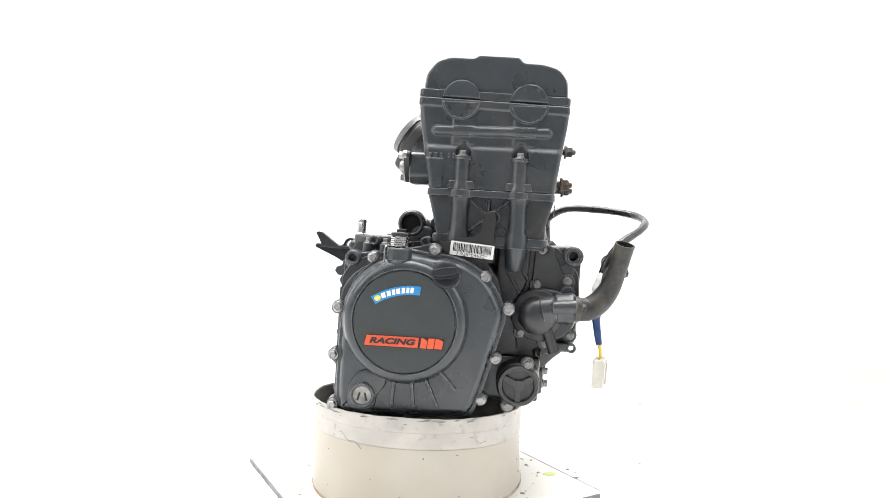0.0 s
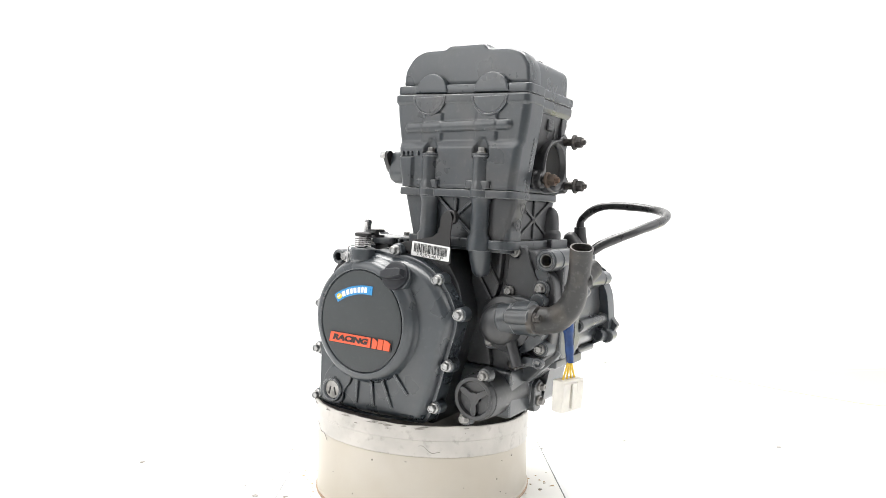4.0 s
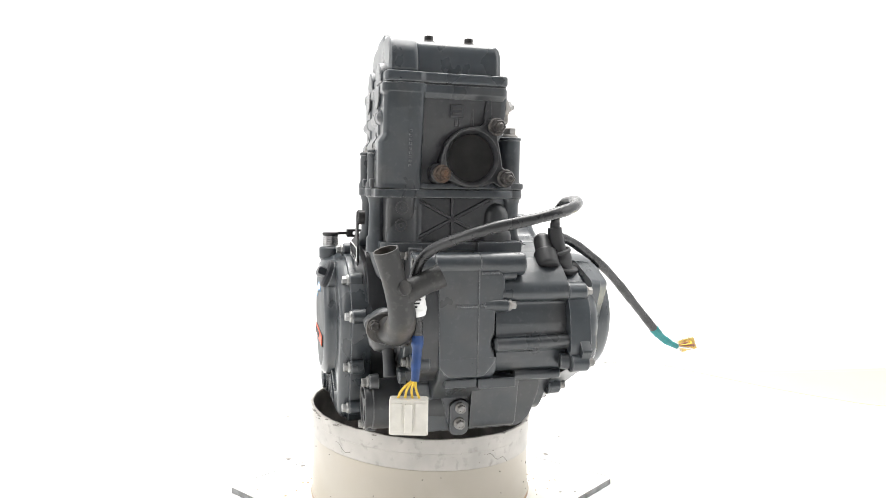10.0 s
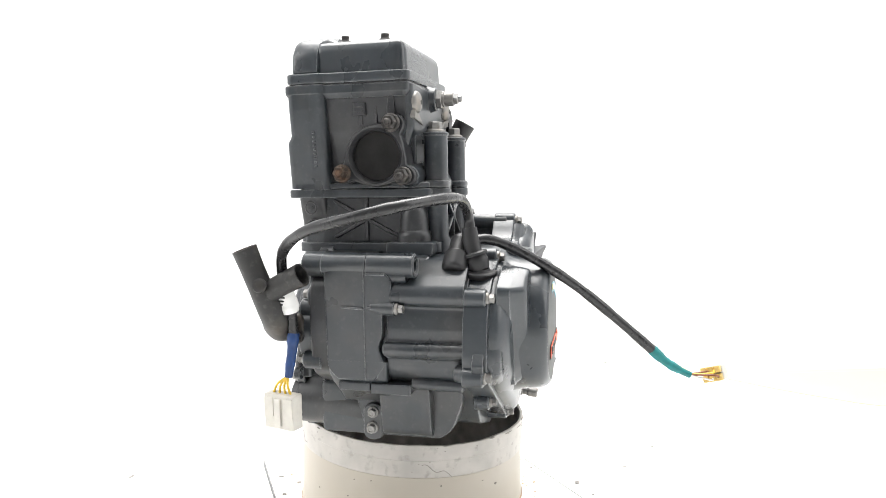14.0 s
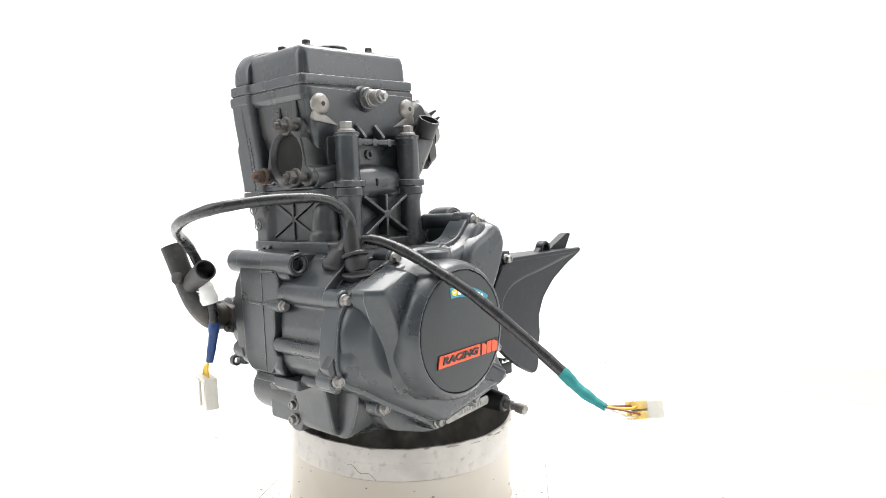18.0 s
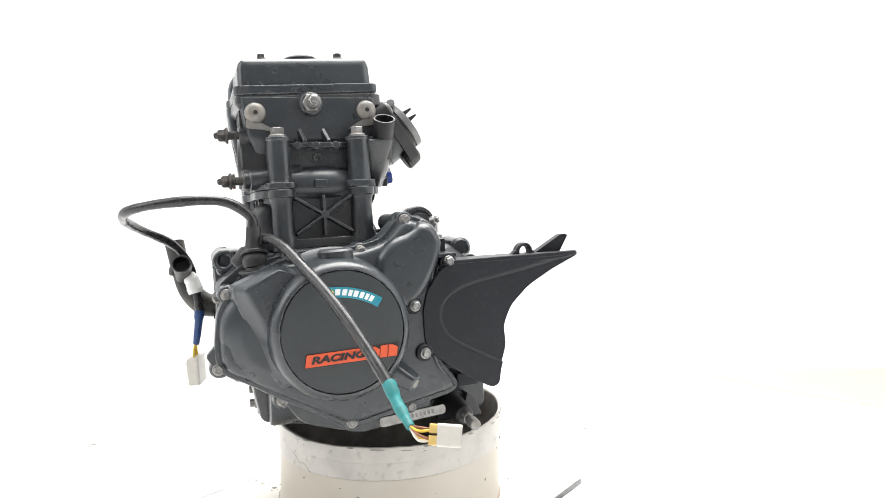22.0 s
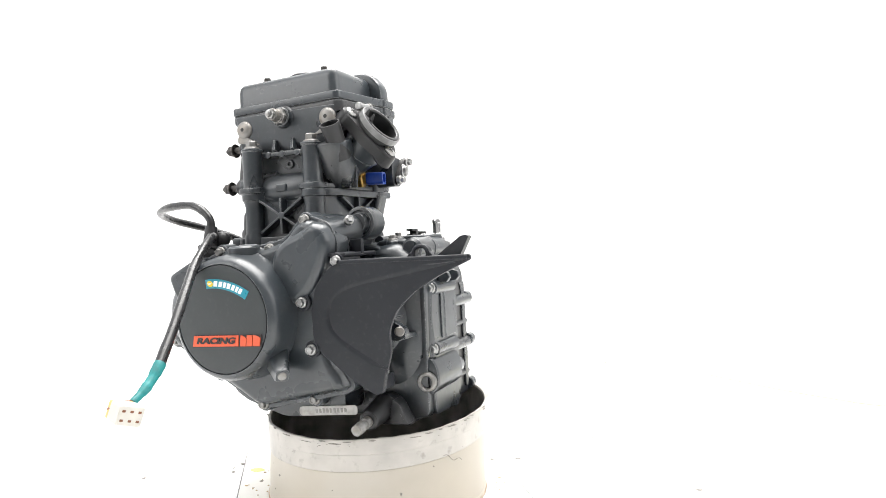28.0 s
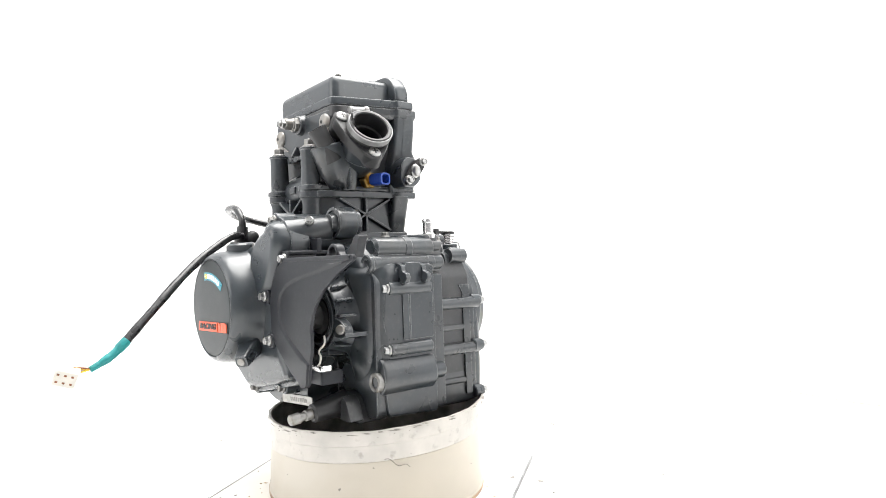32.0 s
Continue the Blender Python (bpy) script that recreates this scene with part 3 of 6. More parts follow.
    c = Vector((0.0455, -0.0885, 0.2550)) + d * 0.005
    w = Vector((0.98, 0.03, 0.16)).normalized()
    n = d.cross(w)
    loft(bm, [[c + w * a * 0.0132 + n * b * 0.0036 + d * h for a, b in ((-1, -1), (-0.5, -1.5), (0.5, -1.5), (1, -1), (1, 1), (0.5, 1.5), (-0.5, 1.5), (-1, 1))] for h in (0, 0.006)] + [[c + w * a * 0.012 + n * b * 0.0026 + d * 0.0082 for a, b in ((-1, -1), (-0.5, -1.5), (0.5, -1.5), (1, -1), (1, 1), (0.5, 1.5), (-0.5, 1.5), (-1, 1))]])
    part("oil_filler_cap", bm, GUARD, cover, "winged black plastic oil filler cap")
    # clutch arm shaft with its return spring on the neck at the top
    bm = B()
    lathe(bm, (-0.0055, -0.0820, 0.246), UP, [(0.0110, 0), (0.0112, 0.008), (0.0112, 0.0175), (0.0122, 0.0205), (0.0132, 0.0215), (0.0132, 0.0330), (0.0122, 0.0342)], 28)
    part("clutch_shaft_neck", bm, PAINT, cover)
    bm = B()
    rod(bm, (-0.006, -0.0825, 0.280), (-0.006, -0.0825, 0.296), 0.0044, 0.0044, 14, 0.001)
    part("clutch_shaft", bm, CHROME, cover)
    bm = B()
    tube(bm, [(-0.006 + 0.0086 * math.cos(i * 0.7), -0.0825 + 0.0086 * math.sin(i * 0.7), 0.2812 + i * 0.00023) for i in range(50)], 0.0010, 6, smooth=1)
    tube(bm, [(-0.0145, -0.0825, 0.2822), (-0.0190, -0.0880, 0.2812), (-0.0200, -0.0895, 0.277), (-0.0198, -0.0900, 0.2640)], 0.0009, 6, smooth=4)
    part("return_spring", bm, CHROME, cover, "bright steel coil spring")
    bm = B()
    lathe(bm, (-0.006, -0.0825, 0.2925), UP, [(0.0085, 0), (0.0090, 0.001), (0.0090, 0.0032), (0.0060, 0.0040)], 20)
    box(bm, -0.0095, -0.0780, 0.2935, -0.0035, -0.0590, 0.2968, 0.001, 0.0008)
    box(bm, -0.0125, -0.0640, 0.2905, -0.0030, -0.0575, 0.2995, 0.001, 0.0008)
    box(bm, -0.0120, -0.0600, 0.2905, -0.0035, -0.0475, 0.2932, 0.001, 0.0006)
    box(bm, -0.0120, -0.0600, 0.2968, -0.0035, -0.0475, 0.2995, 0.001, 0.0006)
    part("clutch_arm", bm, BADGE_BLACK, cover)
    for x, z in ((-0.070, 0.106), (-0.072, 0.160), (-0.070, 0.212), (-0.035, 0.268), (0.031, 0.280), (0.086, 0.254), (0.113, 0.222), (0.1025, 0.169), (0.0895, 0.1235)):
        bm = B()
        rod(bm, (x, -0.0590, z), (x, -0.0725, z), 0.0076, 0.0070, 20, 0.001)
        part("bolt_boss", bm, PAINT, cover)
        bolt(cover, (x, -0.0735, z), RIGHT)
    badge(cover, side_right(0.0065, -0.0958, 0.1838, 0.8) @ Matrix.Scale(1.07, 4), False)
    sticker(cover, side_right(-0.0047, -0.0956, 0.2350, 15.0), STICKER_BLUE)
    return cover


def print_on(name, shapes, z0, z1, mat, parent, m, label=""):
    """Flat or slightly raised shapes in the plane z=0 of m."""
    bm = B()
    for pts in shapes:
        prism(bm, "z", pts, z0, z1)
    ob = part(name, bm, mat, parent, label)
    ob.matrix_local = m
    return ob


def badge(parent, m, teal):
    """The orange racing badge: a slanted bar with dark letters and angular blocks beside it."""
    bar = print_on("racing_badge", [[(-0.0385, -0.0055), (0.0138, -0.0055), (0.0150, 0.0045), (-0.0365, 0.0045)]], -0.0008, 0.0010, ORANGE, parent, m, "orange badge with dark letters")
    # black sheet slightly larger than the badge, painting the shadow round its edge
    print_on("badge_backing", [[(-0.0393, -0.0062), (0.0392, -0.0062), (0.0400, 0.0050), (-0.0371, 0.0050)]], -0.0008, 0.0003, BADGE_BLACK, bar, Matrix())
    lettering("badge_lettering", "RACING", 0.0076, BADGE_BLACK, bar, Matrix.Translation((-0.0117, -0.0005, 0.0010)), 0.0006, "dark block letters", 1.0, 0.00034, 0.25, 0.0455)
    blocks = []
    for x0, x1, drop in ((0.0162, 0.0222, 0.0030), (0.0231, 0.0292, 0.0), (0.0301, 0.0376, 0.0026)):
        mid = (x0 + x1) / 2
        blocks.append([(x0, -0.0055), (x1, -0.0055), (x1 + 0.0012, 0.0045 - drop), (mid + 0.0010, 0.0045 - drop * 0.2), (x0 + 0.0012, 0.0045)])
    print_on("badge_blocks", blocks, -0.0006, 0.0011, ORANGE, bar, Matrix(), "orange angular blocks")
    return bar


def sticker(parent, m, mat):
    """The slightly arched oil sticker: banner 53 mm long, yellow drop and white bars."""
    R = 0.075

    def strip(x0, x1, y0, y1, n=6):
        def at(x, y):
            a = x / R
            return ((R + y) * math.sin(a), (R + y) * math.cos(a) - R)
        return [at(x0 + (x1 - x0) * i / n, y0) for i in range(n + 1)] + [at(x1 + (x0 - x1) * i / n, y1) for i in range(n + 1)]

    tall = 0.0092
    banner = print_on("oil_sticker", [strip(-0.0258, 0.0258, -tall / 2, tall / 2, 14)], 0.0, 0.0003, mat, parent, m, "arched blue oil brand sticker")
    cx, cy = R * math.sin(-0.0205 / R), R * math.cos(0.0205 / R) - R
    print_on("drop", [[(cx + 0.0036 * math.cos(a / 3.82), cy + 0.0029 * math.sin(a / 3.82)) for a in range(24)]], 0.0002, 0.0005, YELLOW_PRINT, banner, Matrix())
    print_on("drop_swirl", [[(cx - 0.0030, cy - 0.0002), (cx, cy + 0.0006), (cx + 0.0024, cy + 0.0018), (cx + 0.0010, cy - 0.0002), (cx - 0.0016, cy - 0.0012)]], 0.0004, 0.0007, WHITE_PRINT, banner, Matrix())
    x, h = -0.0160, 0.0027
    bars = []
    for w in (0.0062, 0.0056, 0.0046, 0.0056, 0.0052, 0.0042, 0.0050):
        bars.append([(p + 0.12 * q, q) for p, q in strip(x + w * 0.04, x + w * 0.74, -h, h, 2)])
        x += w
    print_on("letter_bars", bars, 0.0002, 0.0005, WHITE_PRINT, banner, Matrix())
    return banner


clutch_cover()


def stator_cover():
    flange = [(0.199, 0.216), (0.196, 0.238), (0.186, 0.256), (0.160, 0.273), (0.133, 0.283), (0.108, 0.286), (0.085, 0.288), (0.063, 0.290), (0.043, 0.295), (0.031, 0.309), (0.020, 0.3165), (0.005, 0.313), (-0.012, 0.302), (-0.018, 0.286), (-0.014, 0.263), (-0.008, 0.241), (-0.004, 0.214), (-0.006, 0.187), (-0.012, 0.168), (-0.022, 0.156), (-0.029, 0.143), (-0.020, 0.136), (0.074, 0.118), (0.088, 0.119), (0.114, 0.135), (0.142, 0.151), (0.170, 0.169), (0.194, 0.182), (0.201, 0.198)]
    out = rounded(flange, 0.008, 3)
    bm = B()
    prism(bm, "y", out, 0.119, 0.1405, 0.0018)
    cover = part("stator_cover", bm, PAINT, ENGINE)
    cx, cz = 0.0930, 0.2165
    bm = B()
    loops = []
    for d, y in ((0.004, 0.1400), (0.006, 0.146), (0.0085, 0.1495), (0.013, 0.1515)):
        ins = shrink(out, d) if d < 0.007 else shrink(shrink(out, 0.006), d - 0.006)
        loops.append([(p, y, q) for p, q in ins])
    loft(bm, loops)
    part("skirt", bm, PAINT, cover)
    # front lobe, sloping from the disc down to the front bolts
    bm = B()
    lobe = [(0.196, 0.216), (0.193, 0.236), (0.182, 0.253), (0.150, 0.272), (0.115, 0.279), (0.075, 0.26), (0.075, 0.17), (0.120, 0.148), (0.148, 0.160), (0.172, 0.175), (0.190, 0.190)]
    base = rounded(lobe, 0.012, 4)
    loft(bm, [[(p, y, q) for p, q in (shrink(base, d) if d < 0.006 else shrink(shrink(base, 0.005), d - 0.005))] for d, y in ((0.0, 0.1405), (0.0005, 0.1440), (0.0020, 0.1470))] + [[(0.115 + (p - 0.115) * k, y, 0.218 + (q - 0.218) * k) for p, q in base] for k, y in ((0.945, 0.1498), (0.88, 0.1530), (0.80, 0.1560), (0.74, 0.1572))])
    part("front_lobe", bm, PAINT, cover)
    # raised shoulder from the disc to the front: a slope between two ridges, then a plateau
    bm = B()
    inner = [(0.095, 0.190), (0.095, 0.240)]
    steps = [
        (0.1460, [(0.112, 0.2660), (0.1430, 0.2790), (0.1520, 0.2760), (0.1840, 0.2625), (0.1850, 0.254), (0.1780, 0.236), (0.1665, 0.212), (0.1570, 0.182), (0.1480, 0.166), (0.115, 0.160)]),
        (0.1565, [(0.112, 0.2650), (0.1430, 0.2775), (0.1510, 0.2745), (0.1810, 0.2615), (0.1815, 0.254), (0.1755, 0.236), (0.1640, 0.212), (0.1550, 0.182), (0.1460, 0.168), (0.115, 0.163)]),
        (0.1578, [(0.112, 0.2645), (0.1430, 0.2772), (0.1508, 0.2740), (0.1795, 0.2608), (0.1785, 0.253), (0.1728, 0.236), (0.1612, 0.213), (0.1525, 0.184), (0.1440, 0.170), (0.115, 0.164)]),
        (0.1665, [(0.114, 0.2635), (0.1425, 0.2755), (0.1500, 0.2722), (0.1740, 0.2605), (0.1700, 0.248), (0.1620, 0.231), (0.1555, 0.210), (0.1480, 0.190), (0.1380, 0.176), (0.115, 0.168)]),
        (0.1690, [(0.1145, 0.2625), (0.1420, 0.2745), (0.1490, 0.2710), (0.1720, 0.2595), (0.1680, 0.2473), (0.1602, 0.231), (0.1538, 0.2105), (0.1462, 0.191), (0.1368, 0.1778), (0.1145, 0.170)]),
        (0.1702, [(0.1155, 0.2600), (0.1410, 0.2715), (0.1470, 0.2680), (0.1680, 0.2570), (0.1640, 0.2460), (0.1570, 0.231), (0.1505, 0.2115), (0.1430, 0.193), (0.1340, 0.181), (0.1135, 0.174)]),
    ]
    loft(bm, [[(p, y, q) for p, q in rounded(pts + inner, 0.005, 4)] for y, pts in steps])
    part("shoulder", bm, PAINT, cover)
    bm = B()
    rod(bm, (0.1245, 0.150, 0.258), (0.1185, 0.1685, 0.2625), 0.0048, 0.0040, 14, 0.001)
    part("cast_stub", bm, PAINT, cover)
    bm = B()
    lathe(bm, (cx, 0.138, cz), LEFT, [(0.0735, 0), (0.0680, 0.008), (0.0645, 0.020), (0.0632, 0.034), (0.0618, 0.0410), (0.0590, 0.0458), (0.0560, 0.0478), (0.0550, 0.0478), (0.0545, 0.0465), (0.0540, 0.0455)], 80)
    part("stator_housing", bm, PAINT, cover)
    bm = B()
    lathe(bm, (cx, 0.1820, cz), LEFT, [(0.0537, 0), (0.0536, 0.0034), (0.0524, 0.0042), (0.030, 0.0046), (0.002, 0.0048)], 72)
    part("stator_disc", bm, DISC, cover, "flat matt charcoal disc")
    # starter gear lobe, top knob and lower drain stub
    bm = B()
    lob = rounded([(0.052, 0.280), (0.038, 0.2935), (0.018, 0.3005), (0.006, 0.3095), (-0.008, 0.3050), (-0.0155, 0.290), (-0.014, 0.278), (-0.008, 0.262), (0.004, 0.240), (0.024, 0.222), (0.060, 0.240)], 0.014, 6)
    loft(bm, [[(p, y, q) for p, q in (shrink(lob, d) if d < 0.006 else shrink(shrink(lob, 0.005), d - 0.005))] for d, y in ((0.0, 0.139), (0.0005, 0.148), (0.003, 0.1545), (0.007, 0.1575), (0.0105, 0.1585))])
    part("starter_gear_lobe", bm, PAINT, cover)
    bm = B()
    rod(bm, (0.0890, 0.150, 0.270), (0.0892, 0.150, 0.2880), 0.0165, 0.0163, 32, 0.002)
    part("inspection_plug", bm, PAINT, cover)
    bm = B()
    p0, p1 = Vector((0.0560, 0.1520, 0.1800)), Vector((0.0292, 0.1796, 0.1607))
    u, v, w = basis(p1 - p0)
    sq = rounded([(-1, -1), (1, -1), (1, 1), (-1, 1)], 0.55, 5)
    loft(bm, [[p0 + (p1 - p0) * k + (u * a + v * b) * h for a, b in sq] for k, h in ((0, 0.0135), (0.55, 0.0098), (0.94, 0.0074), (1.0, 0.0064))])
    stub = part("drain_stub", bm, PAINT, cover)
    bm = B()
    rod(bm, p1 - w * 0.001, p1 + w * 0.0012, 0.0046, 0.0044, 20, 0.0006)
    part("plug_face", bm, DULL, stub)
    for x, y, z in ((0.186, 0.1385, 0.2535), (0.1975, 0.1375, 0.188), (0.0821, 0.1405, 0.1225), (0.1440, 0.1335, 0.1510), (0.0633, 0.1405, 0.2837), (0.0188, 0.1415, 0.3108), (0.128, 0.139, 0.2830), (0.0220, 0.1360, 0.1285)):
        bm = B()
        rod(bm, (x, 0.119, z), (x, y - 0.0005, z), 0.0085, 0.0080, 20, 0.001)
        part("bolt_boss", bm, PAINT, cover)
        bolt(cover, (x, y + 0.0005, z), LEFT, 0.95, BOLT_DULL)
    badge(cover, side_left(0.0875, 0.1868, 0.1962, 0.8) @ Matrix.Scale(1.07, 4), True)
    sticker(cover, side_left(0.0830, 0.1867, 0.2500, -14.0), STICKER_TEAL)
    return cover


STATOR = stator_cover()


def flare(bm, start=0.0):
    """The guard stands off a little further towards its rear."""
    for v in bm.verts:
        if v.co.y > start:
            v.co.y += 0.0035 + max(0.0, -v.co.x - 0.02) * 0.03


def chain_guard():
    out = [(-0.008, 0.258), (-0.018, 0.2655), (-0.089, 0.2685), (-0.160, 0.2695), (-0.1615, 0.2645), (-0.130, 0.251), (-0.104, 0.237), (-0.084, 0.219), (-0.075, 0.200), (-0.0765, 0.180), (-0.070, 0.161), (-0.0665, 0.142), (-0.059, 0.139), (-0.038, 0.150), (-0.019, 0.163), (0.001, 0.179), (0.009, 0.193), (0.0095, 0.223), (0.004, 0.242)]
    pts = rounded(out, 0.006, 3)
    bm = B()
    prism(bm, "y", pts, 0.1445, 0.1484, 0.0010, True)
    flare(bm)
    guard = part("chain_guard", bm, GUARD, ENGINE, "matt black moulded plastic sprocket guard")
    # raised border round a U-shaped recess that opens to the rear
    bm = B()
    border = [(-0.008, 0.258), (-0.018, 0.2655), (-0.089, 0.2685), (-0.160, 0.2695), (-0.1612, 0.2650), (-0.140, 0.2605), (-0.110, 0.2545), (-0.0808, 0.2490), (-0.0500, 0.2440), (-0.0307, 0.2390), (-0.0175, 0.2320), (-0.0118, 0.2220), (-0.0110, 0.2110), (-0.0150, 0.2010), (-0.0240, 0.1925), (-0.0400, 0.1825), (-0.0560, 0.1735), (-0.0722, 0.1640), (-0.0695, 0.158), (-0.0665, 0.142), (-0.059, 0.139), (-0.038, 0.150), (-0.019, 0.163), (0.001, 0.179), (0.009, 0.193), (0.0095, 0.223), (0.004, 0.242)]
    border = rounded(border, 0.004, 3)
    recess = [(-0.140, 0.2605), (-0.110, 0.2545), (-0.0808, 0.2490), (-0.0500, 0.2440), (-0.0307, 0.2390), (-0.0118, 0.2220), (-0.0110, 0.2110), (-0.0240, 0.1925), (-0.0560, 0.1735), (-0.0660, 0.1680)]
    line = [Vector(a).lerp(Vector(b), k / 8) for a, b in zip(recess, recess[1:]) for k in range(9)]

    def inset(d):
        moved = []
        for p, q in zip(border, shrink(border, d)):
            near = min((Vector(p) - e).length for e in line)
            k = max(0.12, 1 - max(0.0, near - 0.002) / 0.004)
            moved.append((p[0] + (q[0] - p[0]) * k, p[1] + (q[1] - p[1]) * k))
        return moved

    loft(bm, [[(p, y, q) for p, q in inset(d)] for d, y in ((0.0, 0.1480), (0.0005, 0.1484), (0.0030, 0.1500), (0.0055, 0.1508))])
    flare(bm)
    part("raised_border", bm, GUARD, guard)
    # top lip turned inwards, rear prong and ring
    bm = B()
    prism(bm, "z", rounded([(-0.014, 0.118), (-0.014, 0.1510), (-0.158, 0.1510), (-0.158, 0.1470), (-0.120, 0.128), (-0.070, 0.118)], 0.003, 2), 0.2650, 0.2690, 0.001)
    flare(bm, 0.145)
    part("top_lip", bm, GUARD, guard)
    bm = B()
    loft(bm, [[(-0.118, 0.132 + o, 0.2665), (-0.146, 0.139 + o, 0.2665), (-0.1565, 0.1405 + o, 0.2850), (-0.1530, 0.1400 + o, 0.2866), (-0.1480, 0.1395 + o, 0.2858)] for o in (-0.0035, -0.0025, 0.0045, 0.0055)])
    part("rear_prong", bm, GUARD, guard)
    bm = B()
    ring(bm, (-0.1068, 0.1355, 0.2712), LEFT, 0.0092, 0.0056, 0.009, 28, 0.001)
    prism(bm, "y", rounded([(-0.128, 0.2665), (-0.121, 0.2680), (-0.1145, 0.2740), (-0.1130, 0.2660)], 0.002, 3), 0.136, 0.1435, 0.001, True)
    prism(bm, "y", rounded([(-0.084, 0.2665), (-0.091, 0.2680), (-0.0975, 0.2740), (-0.0990, 0.2660)], 0.002, 3), 0.136, 0.1435, 0.001, True)
    part("mounting_eye", bm, GUARD, guard)
    for x, y, z in ((-0.0206, 0.1515, 0.2682), (0.0101, 0.1565, 0.1824), (0.0179, 0.1565, 0.2290)):
        bm = B()
        rod(bm, (x, 0.118, z), (x, y - 0.001, z), 0.0088, 0.0084, 20, 0.001)
        part("bolt_boss", bm, GUARD, guard)
        bolt(guard, (x, y, z), LEFT, 0.95)
    bm = B()
    box(bm, -0.030, 0.085, 0.272, -0.010, 0.150, 0.276, 0.002, 0.001)
    box(bm, -0.0305, 0.112, 0.274, -0.0175, 0.1175, 0.289, 0.001, 0.0008)
    box(bm, -0.0180, 0.112, 0.282, -0.0100, 0.1175, 0.2865, 0.001, 0.0008)
    part("cable_clip", bm, GUARD, guard)
    return guard


chain_guard()


def cylinder():
    bm = B()
    prism(bm, "z", rounded([(0.036, -0.046), (0.148, -0.046), (0.150, -0.020), (0.143, -0.012), (0.143, 0.058), (0.132, 0.078), (0.038, 0.078), (0.030, 0.060), (0.030, -0.030)], 0.006), 0.285, 0.3405, 0.0)
    body = part("cylinder", bm, CASE, ENGINE)
    bm = B()
    prism(bm, "x", rounded([(-0.0170, 0.2980), (0.0600, 0.2980), (0.0600, 0.3385), (-0.0170, 0.3385)], 0.002, 3), 0.140, 0.1437, 0.0004)
    part("front_panel", bm, GRIME_AND_SHADE, body, "sooty front panel")
    bm = B()
    prism(bm, "z", rounded([(0.024, -0.050), (0.146, -0.052), (0.152, -0.040), (0.152, 0.070), (0.146, 0.088), (0.030, 0.088), (0.022, 0.072)], 0.008), 0.2885, 0.2975, 0.0015)
    part("base_flange", bm, CASE, body)
    for x, y, r in ((0.0535, -0.0500, 0.0098), (0.1165, -0.0500, 0.0098), (0.1255, 0.0805, 0.0112), (0.0455, 0.0805, 0.0112)):
        bm = B()
        lathe(bm, (x, y, 0.286), UP, [(r + 0.0025, 0), (r + 0.0022, 0.013), (r, 0.0165), (r - 0.0006, 0.046), (r + 0.0012, 0.053), (r + 0.0012, 0.0545)], 24)
        part("stud_column", bm, CASE, body)
    # webbed panels: a cross and a mullion in each recess
    for p, q in (((0.064, 0.337), (0.106, 0.302)), ((0.106, 0.337), (0.064, 0.302)), ((0.085, 0.338), (0.085, 0.318))):
        bm = B()
        rib(bm, (p[0], -0.0460, p[1]), (q[0], -0.0460, q[1]), 0.0042, RIGHT, 0.0032)
        part("web", bm, CASE, body)
    for p, q in (((0.1135, 0.3385), (0.0570, 0.302)), ((0.0570, 0.3385), (0.1135, 0.302)), ((0.0852, 0.340), (0.0852, 0.300))):
        bm = B()
        rib(bm, (p[0], 0.0780, p[1]), (q[0], 0.0780, q[1]), 0.0040, LEFT, 0.0105)
        part("web", bm, CASE, body)
    bm = B()
    lathe(bm, (0.0852, 0.078, 0.3203), LEFT, [(0.0046, 0), (0.0040, 0.0105), (0.003, 0.0112)], 16)
    part("web_hub", bm, CASE, body)
    for p, q in (((0.055, 0.338), (-0.018, 0.300)), ((-0.018, 0.338), (0.055, 0.300)), ((0.018, 0.340), (0.018, 0.299))):
        bm = B()
        rib(bm, (0.1430, p[0], p[1]), (0.1430, q[0], q[1]), 0.0040, FRONT, 0.0026)
        part("web", bm, GRIME_AND_SHADE, body)
        bm = B()
        rib(bm, (0.0300, p[0], p[1]), (0.0300, q[0], q[1]), 0.0042, REAR, 0.0060)
        part("web", bm, CASE, body)
    # chain tunnel column and left block on the front and rear
    bm = B()
    loft(bm, [[(a, b, z) for a, b in rounded([(0.12, -0.047), (x1, -0.047), (x1, -0.020), (0.12, -0.018)], 0.005, 3)] for z, x1 in ((0.286, 0.141), (0.342, 0.156))])
    part("chain_tunnel_front", bm, GRIME_AND_SHADE, body, "sooty front of the chain tunnel")
    bm = B()
    loft(bm, [[(a, b, z) for a, b in rounded([(0.06, -0.047), (0.06, -0.018), (x1, -0.020), (x1, -0.047)], 0.005, 3)] for z, x1 in ((0.286, 0.032), (0.342, 0.016))])
    part("chain_tunnel_rear", bm, CASE, body)
    bm = B()
    jacket = [(0.0160, 0.288), (0.0160, 0.303), (0.0152, 0.3065), (0.0135, 0.3085), (0.0130, 0.318), (0.0122, 0.3250), (0.0100, 0.3300), (0.0068, 0.3330), (0.0020, 0.3345)]
    loft(bm, [[(max(0.128, 0.1395 + r * 1.08 * math.cos(a)), 0.0625 + r * math.sin(a), z) for a in [k * math.tau / 28 for k in range(28)]] for r, z in jacket])
    part("water_jacket", bm, GRIME_AND_SHADE, body, "dome-topped water jacket in sooty paint")
    bm = B()
    prism(bm, "x", rounded([(0.040, 0.286), (0.085, 0.286), (0.085, 0.2985), (0.040, 0.2985)], 0.003), 0.12, 0.1575, 0.002)
    part("jacket_foot", bm, CASE, body)
